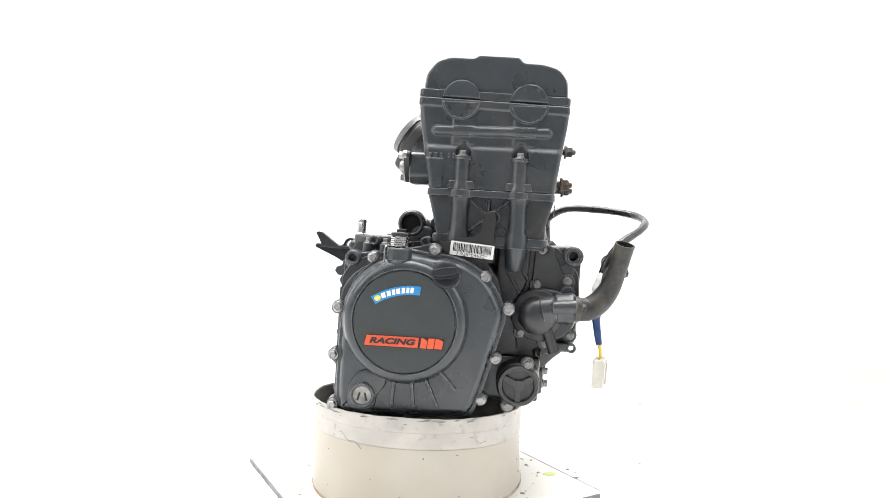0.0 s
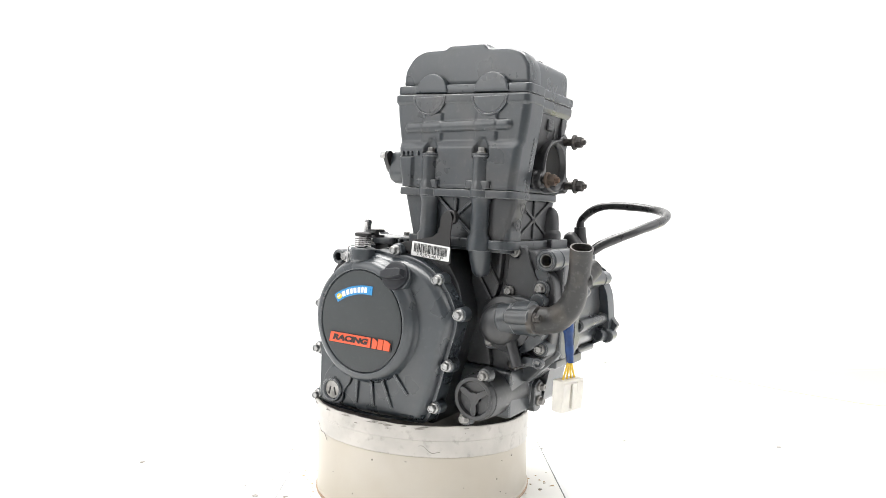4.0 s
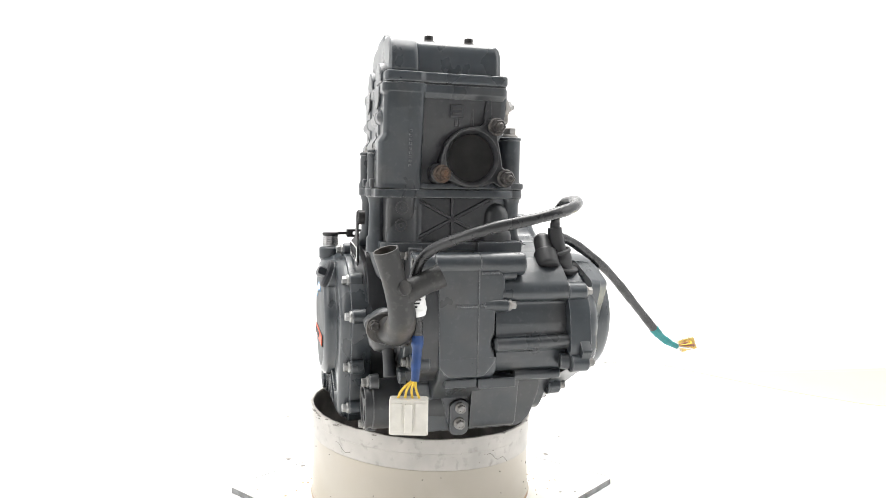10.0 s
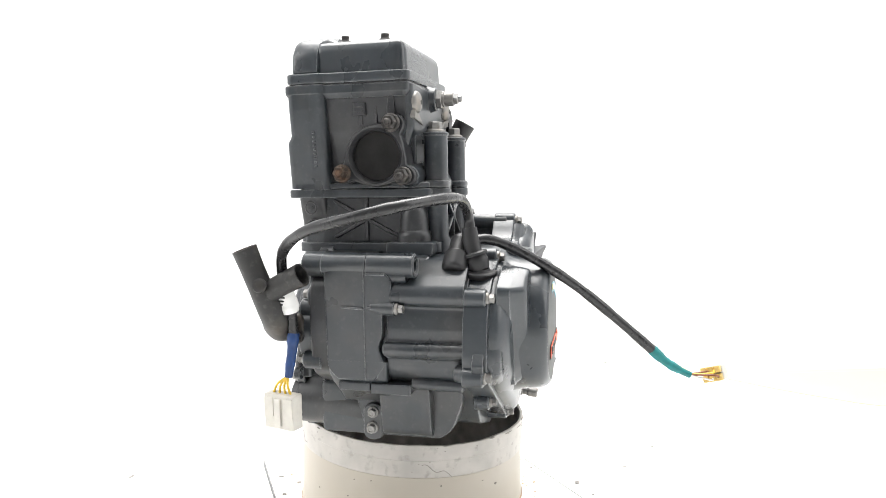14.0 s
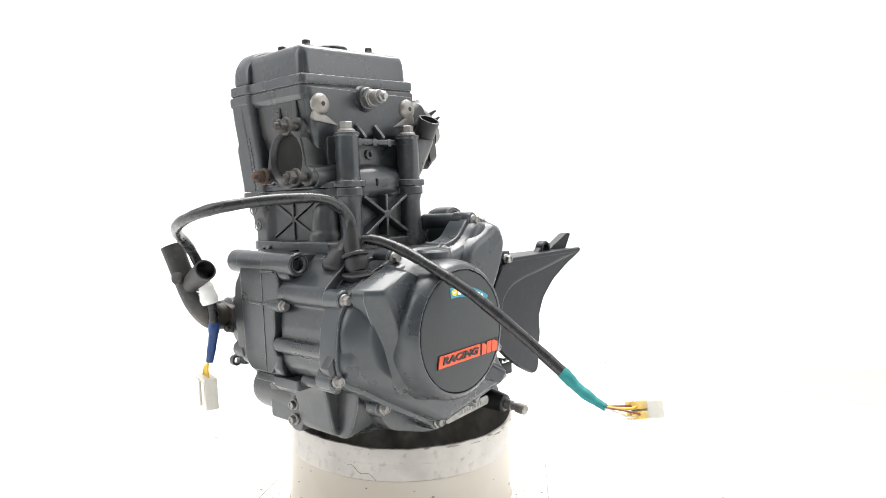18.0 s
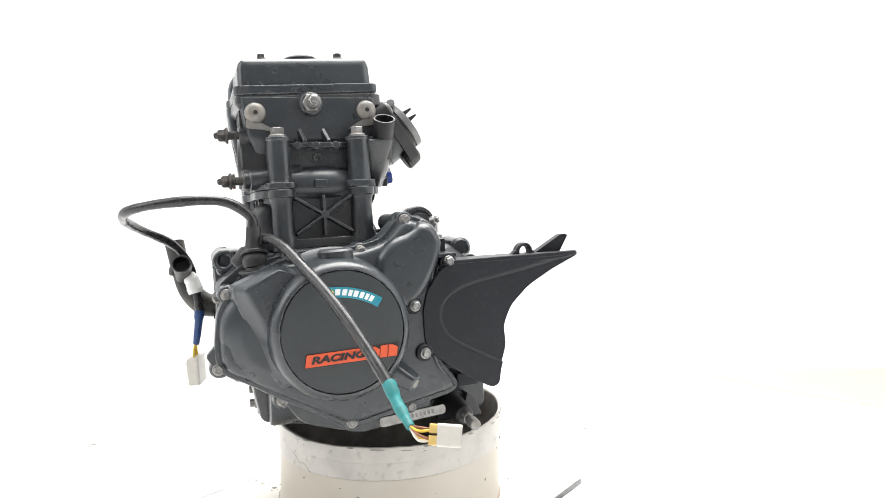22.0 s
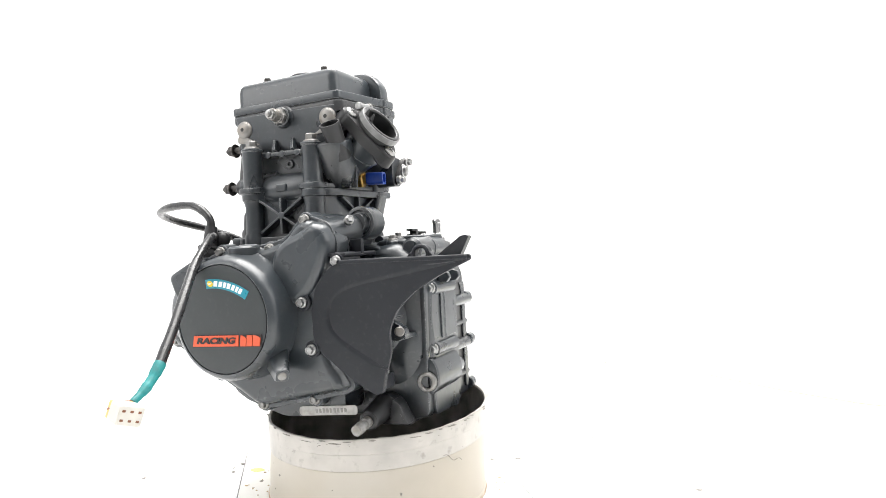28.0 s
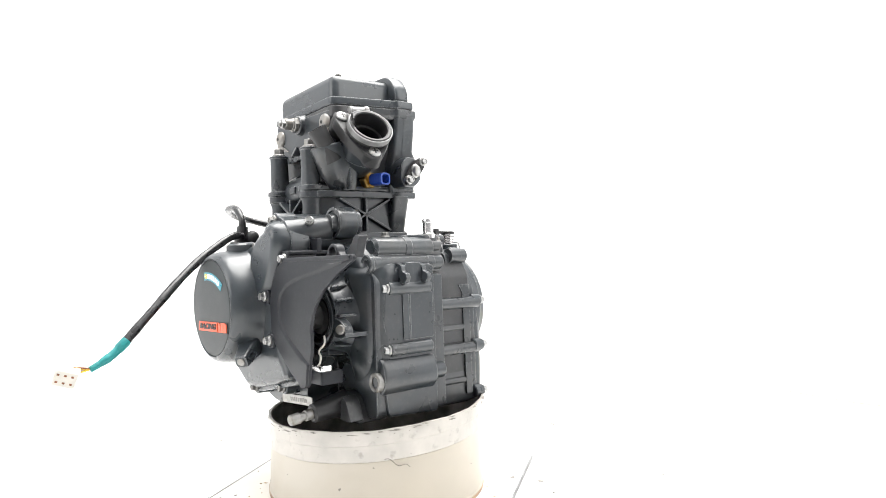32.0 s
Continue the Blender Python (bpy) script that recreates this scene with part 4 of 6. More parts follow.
    for z in (0.330, 0.3135):
        bm = B()
        x = 0.1495 + (z - 0.3) * 0.27
        ring(bm, (x - 0.001, -0.0335, z), FRONT, 0.0062, 0.0050, 0.0006, 20, 0.0002)
        rod(bm, (x - 0.001, -0.0335, z), (x - 0.0005, -0.0335, z), 0.0022, 0.0022, 10)
        part("cast_mark", bm, GRIME_AND_SHADE, body)
    bm = B()
    prism(bm, "z", rounded([(0.0165, -0.058), (0.152, -0.058), (0.156, -0.049), (0.156, -0.018), (0.150, -0.010), (0.150, 0.062), (0.142, 0.080), (0.030, 0.080), (0.022, 0.066), (0.020, -0.02), (0.0165, -0.03)], 0.005), 0.3390, 0.3470, 0.0012, True)
    for x, y, r in ((0.0535, -0.0500, 0.0125), (0.1165, -0.0500, 0.0125), (0.1255, 0.0805, 0.0138), (0.0455, 0.0805, 0.0138)):
        lathe(bm, (x, y, 0.3386), UP, [(r - 0.001, 0), (r, 0.001), (r, 0.0078), (r - 0.001, 0.0088)], 24)
    part("deck_flange", bm, CASE, body)
    return body


CYL = cylinder()


def cover_line(x):
    """Height of the joint between head and valve cover."""
    return 0.4440 - (x - 0.085) * 0.0314


def cylinder_head():
    bm = B()
    # right chain tunnel: wide at the cover, narrower at the deck
    def section(z, x0, x1, y0=-0.0440, r=0.006):
        return [(a, b, z) for a, b in rounded([(x0, y0), (x1, y0), (x1, -0.014), (x0, -0.014)], r, 4)]
    loft(bm, [section(0.3465, 0.0175, 0.1550), section(0.352, 0.0175, 0.1550), section(0.385, 0.0100, 0.1590), section(0.420, 0.0030, 0.1640), section(0.4445, 0.0005, 0.1660)])
    for v in bm.verts:
        if v.co.z > 0.444:
            v.co.z = cover_line(v.co.x)
    head = part("cylinder_head", bm, CASE, ENGINE)
    # right face: proud lower half with a sloping ledge, long bar, strips over the bolt towers, tool niches, corner block
    def step(a, b, v):
        k = min(max((v - a) / (b - a), 0.0), 1.0)
        return k * k * (3 - 2 * k)

    def proud(x, z):
        d = 0.0042 * (1 - step(0.3885, 0.3975, z))
        along = min(max(x, 0.0225), 0.1425)
        off = math.hypot(x - along, z - (0.4104 + (x - 0.02) * 0.012))
        d = max(d, 0.0044 * math.sqrt(max(0.0, 1 - (off / 0.0056) ** 2)) if off < 0.0056 else d)
        for xc in (0.0525, 0.1187):
            side = 1 - step(0.0112, 0.0132, abs(x - xc))
            d += 0.0016 * side * step(0.3950, 0.3975, z) * (1 - step(0.4240, 0.4265, z)) * (1 if off > 0.004 else 0.4)
        for xc in (0.0534, 0.1158):
            wide = 0.0084 - 0.0050 * step(0.3860, 0.3990, z)
            d = d + (-0.0014 - d) * (1 - step(wide - 0.0010, wide + 0.0010, abs(x - xc))) * step(0.3780, 0.3800, z) * (1 - step(0.3975, 0.4010, z))
        d += 0.0032 * (1 - step(0.0315, 0.0330, x)) * (1 - step(0.3792, 0.3806, z))
        return d

    bm = B()
    nx, nz, roll = 150, 100, 0.0075
    rows = []
    for j in range(nz + 1):
        h = 0.3480 + 0.0930 * j / nz
        x0 = float(np.interp(h, (0.3465, 0.352, 0.385, 0.420, 0.4445), (0.0170, 0.0170, 0.0096, 0.0027, 0.0003)))
        x1 = float(np.interp(h, (0.3465, 0.352, 0.385, 0.420, 0.4445), (0.1553, 0.1553, 0.1593, 0.1643, 0.1662)))
        row = [(x0, -0.030, h)]
        for i in range(nx + 1):
            x = x0 + (x1 - x0) * (0.5 - 0.5 * math.cos(math.pi * i / nx)) if i % nx else (x0 if i == 0 else x1)
            e = min(x - x0, x1 - x)
            drop = roll - math.sqrt(max(roll**2 - (roll - e) ** 2, 0.0)) if e < roll else 0.0
            z = 0.3480 + (cover_line(x) - 0.0012 - 0.3480) * j / nz
            row.append((x, -0.0522 - proud(x, z) + drop, z))
        rows.append([bm.verts.new(p) for p in row + [(x1, -0.030, h)]])
    for a, b in zip(rows, rows[1:]):
        for i in range(len(a) - 1):
            bm.faces.new((a[i], a[i + 1], b[i + 1], b[i]))
    part("tunnel_face", bm, CASE, head, angle=70)
    # half-moon rubber plugs under the joint, each in a raised half ring
    for x, z in ((0.0475, 0.4440), (0.1215, 0.4420)):
        bm = B()
        prism(bm, "y", circle(x, z, 0.0190, 28, 180, 360), -0.045, -0.0546, 0.0010)
        part("cam_plug", bm, CASE, head, "half-moon rubber plug")
        bm = B()
        prism(bm, "y", circle(x, z, 0.0214, 28, 180, 360) + circle(x, z, 0.0188, 28, 360, 180), -0.045, -0.0549, 0.0010)
        part("plug_ring", bm, CASE, head)
    for x, y, top, r in ((0.0530, -0.0535, 0.3835, 0.0090), (0.1155, -0.0528, 0.3835, 0.0090), (0.1255, 0.0805, 0.3985, 0.0112), (0.0455, 0.0805, 0.3985, 0.0112)):
        bm = B()
        lathe(bm, (x, y, 0.3465), UP, [(r + 0.0018, 0), (r + 0.0016, 0.004), (r + 0.0004, 0.0075), (r, 0.010), (r - 0.0002, top - 0.3465 - 0.0035), (r + 0.0008, top - 0.3465 - 0.0030), (r + 0.0008, top - 0.3465 - 0.0006), (r - 0.0002, top - 0.3465)], 28)
        part("bolt_tower", bm, CASE, head)
        bolt(head, (x, y, top + 0.0005), UP, 0.9 if y < 0 else 1.5, BOLT_DULL)
    bm = B()
    prism(bm, "z", rounded([(0.0190, -0.0565), (0.1510, -0.0565), (0.1545, -0.048), (0.1545, -0.018), (0.149, -0.010), (0.149, 0.061), (0.141, 0.0790), (0.031, 0.0790), (0.024, 0.065), (0.022, -0.02), (0.0190, -0.03)], 0.005), 0.3474, 0.3526, 0.0012, True)
    for x in (0.0530, 0.1155):
        box(bm, x - 0.0140, -0.0608, 0.3475, x + 0.0140, -0.045, 0.3562, 0.003, 0.0015)
    for x in (0.0455, 0.1255):
        box(bm, x - 0.0150, 0.064, 0.3475, x + 0.0150, 0.0935, 0.3540, 0.010, 0.0015)
    box(bm, 0.0790, 0.074, 0.3475, 0.0930, 0.0850, 0.3560, 0.002, 0.0015)
    part("head_flange", bm, CASE, head)
    # main block behind the tunnel
    bm = B()
    stations = ((0.3465, 0.028, 0.144, 0.060), (0.3650, 0.028, 0.144, 0.058), (0.3830, 0.026, 0.146, 0.059), (0.3960, 0.020, 0.150, 0.0640), (0.4020, 0.018, 0.153, 0.0668), (0.4400, 0.018, 0.158, 0.0674))
    loft(bm, [[(a, b, z) for a, b in rounded([(x0, -0.02), (x1, -0.02), (x1, y1), (x0 + 0.002, y1)], 0.006, 3)] for z, x0, x1, y1 in stations])
    part("head_block", bm, CASE, head)
    bm = B()
    loft(bm, [[(x1 - 0.004, -0.018, z), (x1 + 0.0008, -0.018, z), (x1 + 0.0008, y1 - 0.0075, z), (x1 - 0.001, y1 - 0.0050, z)] for z, x0, x1, y1 in stations])
    part("front_wall", bm, GRIME_AND_SHADE, head, "sooty front wall")
    bm = B()
    prism(bm, "y", rounded([(0.034, 0.3480), (0.136, 0.3480), (0.136, 0.397), (0.034, 0.397)], 0.004), 0.045, 0.0645, 0.002)
    part("chamber_wall", bm, CASE, head)
    bm = B()
    prism(bm, "z", rounded([(0.012, -0.02), (0.153, -0.02), (0.1555, 0.0), (0.1555, 0.060), (0.148, 0.0665), (0.020, 0.0665), (0.012, 0.058)], 0.006), 0.4330, 0.4440, 0.002)
    for v in bm.verts:
        if v.co.z > 0.441:
            v.co.z += cover_line(v.co.x) - 0.4448
    part("cam_box_rim", bm, GRIME_AND_SHADE, head)
    # rim round the joint with the valve cover
    bm = B()
    rim = rounded([(0.0004, -0.0540), (0.1658, -0.0540), (0.1658, -0.0180), (0.1622, -0.0140), (0.1622, 0.0652), (0.0175, 0.0652), (0.0034, -0.0140), (0.0004, -0.0180)], 0.007, 4)
    loft(bm, [[(p, q, cover_line(p) - h) for p, q in shrink(rim, d)] for d, h in ((0.0035, 0.0125), (0.0004, 0.0085), (0.0, 0.0075), (0.0, 0.0010), (0.0008, 0.0002))])
    part("head_rim", bm, CASE, head)
    # left face: arch over the combustion chamber, ledge with ribs
    bm = B()
    lathe(bm, (0.0440, 0.0630, 0.3500), FRONT, [(0.0100, 0), (0.0150, 0.0060), (0.0180, 0.0160), (0.0198, 0.0280), (0.0202, 0.0420), (0.0198, 0.0560), (0.0180, 0.0680), (0.0150, 0.0780), (0.0100, 0.0840)], 44)
    part("chamber_arch", bm, CASE, head)
    bm = B()
    prism(bm, "z", rounded([(0.055, 0.058), (0.115, 0.058), (0.115, 0.074), (0.110, 0.0765), (0.060, 0.0765), (0.055, 0.074)], 0.003), 0.3885, 0.3935, 0.0012, True)
    for x in (0.0980, 0.0740):
        rib(bm, (x, 0.074, 0.3935), (x + 0.004, 0.066, 0.4060), 0.0052, (0, 0.75, 0.5), 0.004)
    for x in (0.106, 0.087, 0.067):
        lathe(bm, (x, 0.0745, 0.3905), LEFT, [(0.0038, 0), (0.0036, 0.003), (0.002, 0.0034)], 14)
    part("ledge", bm, CASE, head)
    bm = B()
    ring(bm, (0.0850, 0.0640, 0.3795), LEFT, 0.0050, 0.0024, 0.0030, 20, 0.0008)
    part("cast_eye", bm, CASE, head)
    return head


HEAD = cylinder_head()


def head_details():
    # exhaust port with three studs on the front
    yc, zc = 0.0325, 0.3765
    studs = ((0.0515, 0.4045), (0.0025, 0.3612), (0.0615, 0.3580))
    bm = B()
    out = []
    for k in range(96):
        a = 2 * math.pi * k / 96
        e = Vector((math.cos(a), math.sin(a)))
        reach = [0.0278]
        for y, z in studs:
            p = Vector((y - yc, z - zc))
            along, off = p.dot(e), abs(p.x * e.y - p.y * e.x)
            if along > 0 and off < 0.0090:
                reach.append(along + math.sqrt(0.0090**2 - off**2))
            if along > 0:
                reach.append(0.0278 + 0.0055 * math.exp(-((off / 0.0130) ** 2)))
        out.append((yc + e.x * max(reach), zc + e.y * max(reach)))
    inner = circle(yc, zc, 0.0222, 96)
    loft(bm, [[(x, a, b) for a, b in pts] for x, pts in ((0.135, out), (0.1588, out), (0.1603, shrink(out, 0.0012)), (0.1600, circle(yc, zc, 0.0255, 96)), (0.1570, circle(yc, zc, 0.0235, 96)), (0.1552, inner), (0.1530, inner))])
    port = part("exhaust_port", bm, GRIME_AND_SHADE, HEAD)
    for (y, z), back, r0 in zip(studs, ((0.105, 0.0500, 0.4000), (0.140, 0.0040, 0.3620), (0.100, 0.0590, 0.3590)), (0.0165, 0.0105, 0.0150)):
        bm = B()
        rod(bm, back, (0.1560, y, z), r0, 0.0098, 28, 0.003)
        part("stud_boss", bm, CASE if y > 0.03 else GRIME_AND_SHADE, port)
    # flat disc closing the port; soot and the bore's shade share its colour
    bm = B()
    lathe(bm, (0.1536, yc, zc), FRONT, [(0.0222, 0), (0.0220, 0.0010), (0.001, 0.0012)], 40)
    part("port_bore", bm, VOID, port, "sooty black bore")
    for (y, z), mat, mesh, far in zip(studs, (DARKSTEEL, RUST, DARKSTEEL), (BOLT_DARK, BOLT_RUST, BOLT_DARK), (0.1705, 0.1640, 0.1705)):
        bm = B()
        rod(bm, (0.158, y, z), (far + 0.002, y, z), 0.0042, 0.0042, 16)
        part("spacer", bm, DARKSTEEL, port)
        bm = B()
        lathe(bm, (far, y, z), FRONT, [(0.0082, 0), (0.0084, 0.0012), (0.0078, 0.0024), (0.0062, 0.0034)], 22)
        lathe(bm, (far + 0.002, y, z), FRONT, [(0.0062, 0), (0.0066, 0.0010), (0.0066, 0.0062), (0.0056, 0.0078)], 6)
        rod(bm, (far + 0.008, y, z), (far + 0.0138, y, z), 0.0036, 0.0032, 14, 0.0012)
        part("stud_nut", bm, mat, port, "rusty flange nut" if mat is RUST else "dark flange nut on its stud")
    # cast pads on the front face
    bm = B()
    box(bm, 0.148, 0.0110, 0.4130, 0.1585, 0.0240, 0.4250, 0.002, 0.0012)
    part("cast_pad", bm, GRIME_AND_SHADE, HEAD)
    bm = B()
    box(bm, 0.1580, 0.0135, 0.4160, 0.1590, 0.0215, 0.4175, 0.0004, 0.0003)
    box(bm, 0.1580, 0.0135, 0.4200, 0.1590, 0.0215, 0.4215, 0.0004, 0.0003)
    part("cast_characters", bm, GRIME_AND_SHADE, HEAD)
    bm = B()
    prism(bm, "x", rounded([(0.0445, 0.407), (0.0500, 0.407), (0.0515, 0.414), (0.0510, 0.428), (0.0480, 0.434), (0.0450, 0.430), (0.0435, 0.418)], 0.0025, 4), 0.150, 0.1590, 0.0015)
    part("cast_lozenge", bm, GRIME_AND_SHADE, HEAD)
    bm = B()
    rib(bm, (0.1535, 0.0330, 0.4060), (0.1545, 0.0330, 0.4300), 0.0030, FRONT, 0.0022)
    rib(bm, (0.1530, 0.0180, 0.4050), (0.1540, 0.0180, 0.4130), 0.0050, FRONT, 0.0022)
    part("rib", bm, GRIME_AND_SHADE, HEAD)
    bm = B()
    for i in range(9):
        z = 0.399 - i * 0.0038
        box(bm, 0.1575 + (z - 0.385) * 0.135, -0.0282, z - 0.0011, 0.1599 + (z - 0.385) * 0.135, -0.0254, z + (0.0008 if i % 3 else 0.0014), 0.0004, 0.0002)
    part("cast_characters", bm, CASE, HEAD, "raised cast characters")
    bm = B()
    for i in range(5):
        x = 0.0165 + i * 0.0058 + (0.003 if i > 2 else 0)
        box(bm, x, -0.0588, 0.3810, x + 0.0026, -0.0560, 0.3855, 0.0006, 0.0003)
    part("cast_characters", bm, CASE, HEAD, "raised cast characters")
    # coolant boss and elbow pipe, left rear
    bm = B()
    levels = ((0.3470, 0.015, 0.0350, 0.0670), (0.3560, 0.012, 0.0360, 0.0720), (0.3640, 0.010, 0.0380, 0.0765), (0.3740, 0.008, 0.0385, 0.0800), (0.3850, 0.005, 0.0385, 0.0850), (0.3925, 0.004, 0.0390, 0.0880), (0.3945, 0.0055, 0.0380, 0.0868))
    loft(bm, [[(a, b, z + (max(0.0, 0.086 - b) * 0.28 if z > 0.38 else 0.0)) for a, b in rounded([(x0, 0.036), (x1, 0.036), (x1, y1 - 0.004), (x1 - 0.008, y1), (x0 + 0.009, y1), (x0, y1 - 0.012)], 0.006, 5)] for z, x0, x1, y1 in levels])
    box(bm, 0.0077, 0.0480, 0.3475, 0.0280, 0.0505, 0.3720, 0.001, 0.0008)
    part("coolant_housing", bm, CASE, HEAD, angle=65)
    bm = B()
    tube(bm, [(0.0170, 0.0660, 0.380), (0.0168, 0.0755, 0.3965), (0.0173, 0.0866, 0.4155)], [0.0120, 0.0110, 0.0106, 0.0114], 28, 0, 0.016)
    part("coolant_pipe", bm, RUBBER, HEAD)
    # silver cup washers with tabs
    for x, y, z in ((0.1440, 0.0660, 0.4245), (0.0310, 0.0660, 0.4270)):
        bm = B()
        lathe(bm, (x, y, z), LEFT, [(0.0105, 0), (0.0104, 0.0020), (0.0090, 0.0040), (0.0066, 0.0054), (0.0040, 0.0061), (0.0020, 0.0062)], 28)
        part("cup_washer", bm, NICKEL, HEAD, "pale silver cup washer")
        bm = B()
        s = -1 if x > 0.1 else 1
        prism(bm, "y", rounded([(x - s * 0.009, z - 0.006), (x + s * 0.006, z - 0.010), (x + s * 0.021, z - 0.0195), (x + s * 0.010, z - 0.0175), (x - s * 0.010, z - 0.0150)], 0.003, 3), y - 0.0015, y + 0.0028, 0.0006)
        part("washer_tab", bm, NICKEL, HEAD, "bent silver tab")
        # black disc on the surface paints the shade inside the socket
        bm = B()
        lathe(bm, (x, y + 0.0058, z), LEFT, [(0.0024, 0), (0.0022, 0.0006), (0.001, 0.0007)], 12)
        part("washer_socket", bm, INK_AND_HOLES, HEAD)
    # plated sensor on the left face
    bm = B()
    lathe(bm, (0.0890, 0.0640, 0.4330), LEFT, [(0.0150, 0), (0.0128, 0.0030), (0.0115, 0.0050), (0.0112, 0.0090), (0.0100, 0.0100)], 28)
    part("sensor_seat", bm, CASE, HEAD)
    bm = B()
    lathe(bm, (0.0890, 0.0735, 0.4330), LEFT, [(0.0092, 0), (0.0096, 0.0006), (0.0096, 0.0050), (0.0084, 0.0060)], 6)
    plug = part("spark_sensor", bm, DULL, HEAD, "dull plated hexagonal plug")
    bm = B()
    lathe(bm, (0.0890, 0.0790, 0.4330), LEFT, [(0.0078, 0), (0.0078, 0.0020), (0.0070, 0.0026), (0.0070, 0.0100), (0.0064, 0.0112), (0.0048, 0.0116)], 26)
    part("plug_barrel", bm, NICKEL, plug, "pale zinc barrel")
    bm = B()
    lathe(bm, (0.0890, 0.0900, 0.4330), LEFT, [(0.0056, 0), (0.0058, 0.0006), (0.0058, 0.0040), (0.0048, 0.0048)], 6)
    lathe(bm, (0.0890, 0.0945, 0.4330), LEFT, [(0.0034, 0), (0.0032, 0.0030), (0.0020, 0.0038)], 14)
    part("plug_tip", bm, STEEL, plug)
    # intake flange, rubber boot and clamp, facing back and up
    c, d = Vector((-0.0150, 0.0370, 0.4120)), Vector((-0.80, 0.12, 0.58)).normalized()
    bm = B()
    rod(bm, c - d * 0.060, c - d * 0.031, 0.0205, 0.0255, 36, 0.003)
    ring(bm, c - d * 0.033, d, 0.0262, 0.0206, 0.020, 40, 0.001)
    neck = part("intake_neck", bm, CASE, HEAD)
    u = Vector((0, 1, 0)) - d * d.y
    u.normalize()
    bm = B()
    hull = [(0.036, 0.024), (0.031, 0.035), (0.018, 0.035), (-0.012, 0.027), (-0.028, 0.008), (-0.025, -0.014), (-0.010, -0.036), (0.004, -0.041), (0.013, -0.035), (0.027, -0.010)]
    hull = rounded(hull, 0.012, 4)
    w = (Vector((0, 0, 1)) - d * d.z).normalized()
    mouth = [Vector(p).normalized() * 0.0215 for p in hull]
    loft(bm, [[c + u * a * k + w * b * k + d * h for a, b in pts] for k, h, pts in ((1, -0.016, mouth), (1, -0.016, hull), (1, -0.005, hull), (0.96, -0.0035, hull), (1, -0.0035, mouth), (1, -0.016, mouth))], (False, False))
    part("intake_flange", bm, RUBBER, neck)
    w = (Vector((0, 0, 1)) - d * d.z).normalized()
    for f, h in ((c + u * 0.0252 + w * 0.0262 + d * 0.010, 1), (c + u * 0.0010 - w * 0.0310 + d * 0.0095, -1)):
        bm = B()
        rod(bm, f - d * (0.046 if h > 0 else 0.030), f - d * 0.0125, 0.0118, 0.0100, 26, 0.002)
        part("screw_boss", bm, RUBBER, neck)
        bm = B()
        lathe(bm, f - d * 0.0130, d, [(0.0072, 0), (0.0070, 0.0016), (0.0050, 0.0026), (0.002, 0.0029)], 22)
        screw = part("screw", bm, STEEL, neck, "cross-head zinc screw")
        # black bars on the head paint the shade of the slots
        bm = B()
        for e1, e2 in ((u, w), (w, u)):
            loft(bm, [[f - d * h + e1 * a * 0.0034 + e2 * b * 0.0008 for a, b in ((-1, -1), (1, -1), (1, 1), (-1, 1))] for h in (0.0112, 0.0100)])
        part("cross_slot", bm, INK_AND_HOLES, screw)
    bm = B()
    ring(bm, c - d * 0.030, d, 0.0216, 0.0200, 0.020, 44, 0.0005)
    ring(bm, c - d * 0.013, d, 0.0252, 0.0205, 0.0218, 44, 0.0012)
    ring(bm, c - d * 0.014, d, 0.0206, 0.0172, 0.0050, 44, 0.0012)
    part("intake_boot", bm, RUBBER, neck, "black rubber intake boot")
    # dark disc that paints the shade deep inside the intake
    bm = B()
    lathe(bm, c - d * 0.0290, d, [(0.0204, 0), (0.0190, 0.0006), (0.001, 0.0007)], 32)
    part("intake_bore", bm, VOID, neck)
    bm = B()
    ring(bm, c + d * 0.0012, d, 0.0268, 0.0250, 0.0068, 48, 0.0005)
    part("hose_clamp", bm, CLAMP, neck, "zinc hose clamp band")
    p = c + d * 0.005 + w * 0.0290 + u * 0.004
    bm = B()
    rod(bm, p - u * 0.011, p + u * 0.013, 0.0034, 0.0034, 14, 0.0006)
    rod(bm, p + u * 0.010, p + u * 0.0145, 0.0046, 0.0046, 14, 0.0008)
    rod(bm, p - u * 0.010, p - u * 0.005, 0.0044, 0.0044, 12, 0.0008)
    part("clamp_screw", bm, STEEL, neck)
    for k in (0.0115, 0.0030):
        bm = B()
        f = c + u * 0.0180 + (Vector((0, 0, 1)) - d * d.z).normalized() * k
        loft(bm, [[f + d * h + u * (a * s + o) + w * b * s for a, b in ((-0.001, -0.0032), (0.0022, -0.0026), (0.0022, 0.0026), (-0.001, 0.0032))] for h, s, o in ((-0.010, 1.1, 0.0), (0.006, 1.0, 0.001), (0.0175, 0.35, 0.006))])
        part("boot_prong", bm, RUBBER, neck)
    # chain tensioner on the right rear corner
    bm = B()
    prism(bm, "x", rounded([(-0.052, 0.360), (-0.042, 0.351), (-0.019, 0.351), (-0.013, 0.360), (-0.015, 0.380), (-0.028, 0.388), (-0.046, 0.386)], 0.005), 0.024, -0.0065, 0.003)
    part("tensioner_body", bm, CASE, HEAD)
    bm = B()
    prism(bm, "x", rounded([(-0.056, 0.382), (-0.050, 0.388), (-0.037, 0.381), (-0.022, 0.366), (-0.018, 0.358), (-0.023, 0.352), (-0.037, 0.357), (-0.051, 0.371)], 0.005), -0.006, -0.0125, 0.0015)
    part("tensioner_flange", bm, BADGE_BLACK, HEAD)
    lath = B()
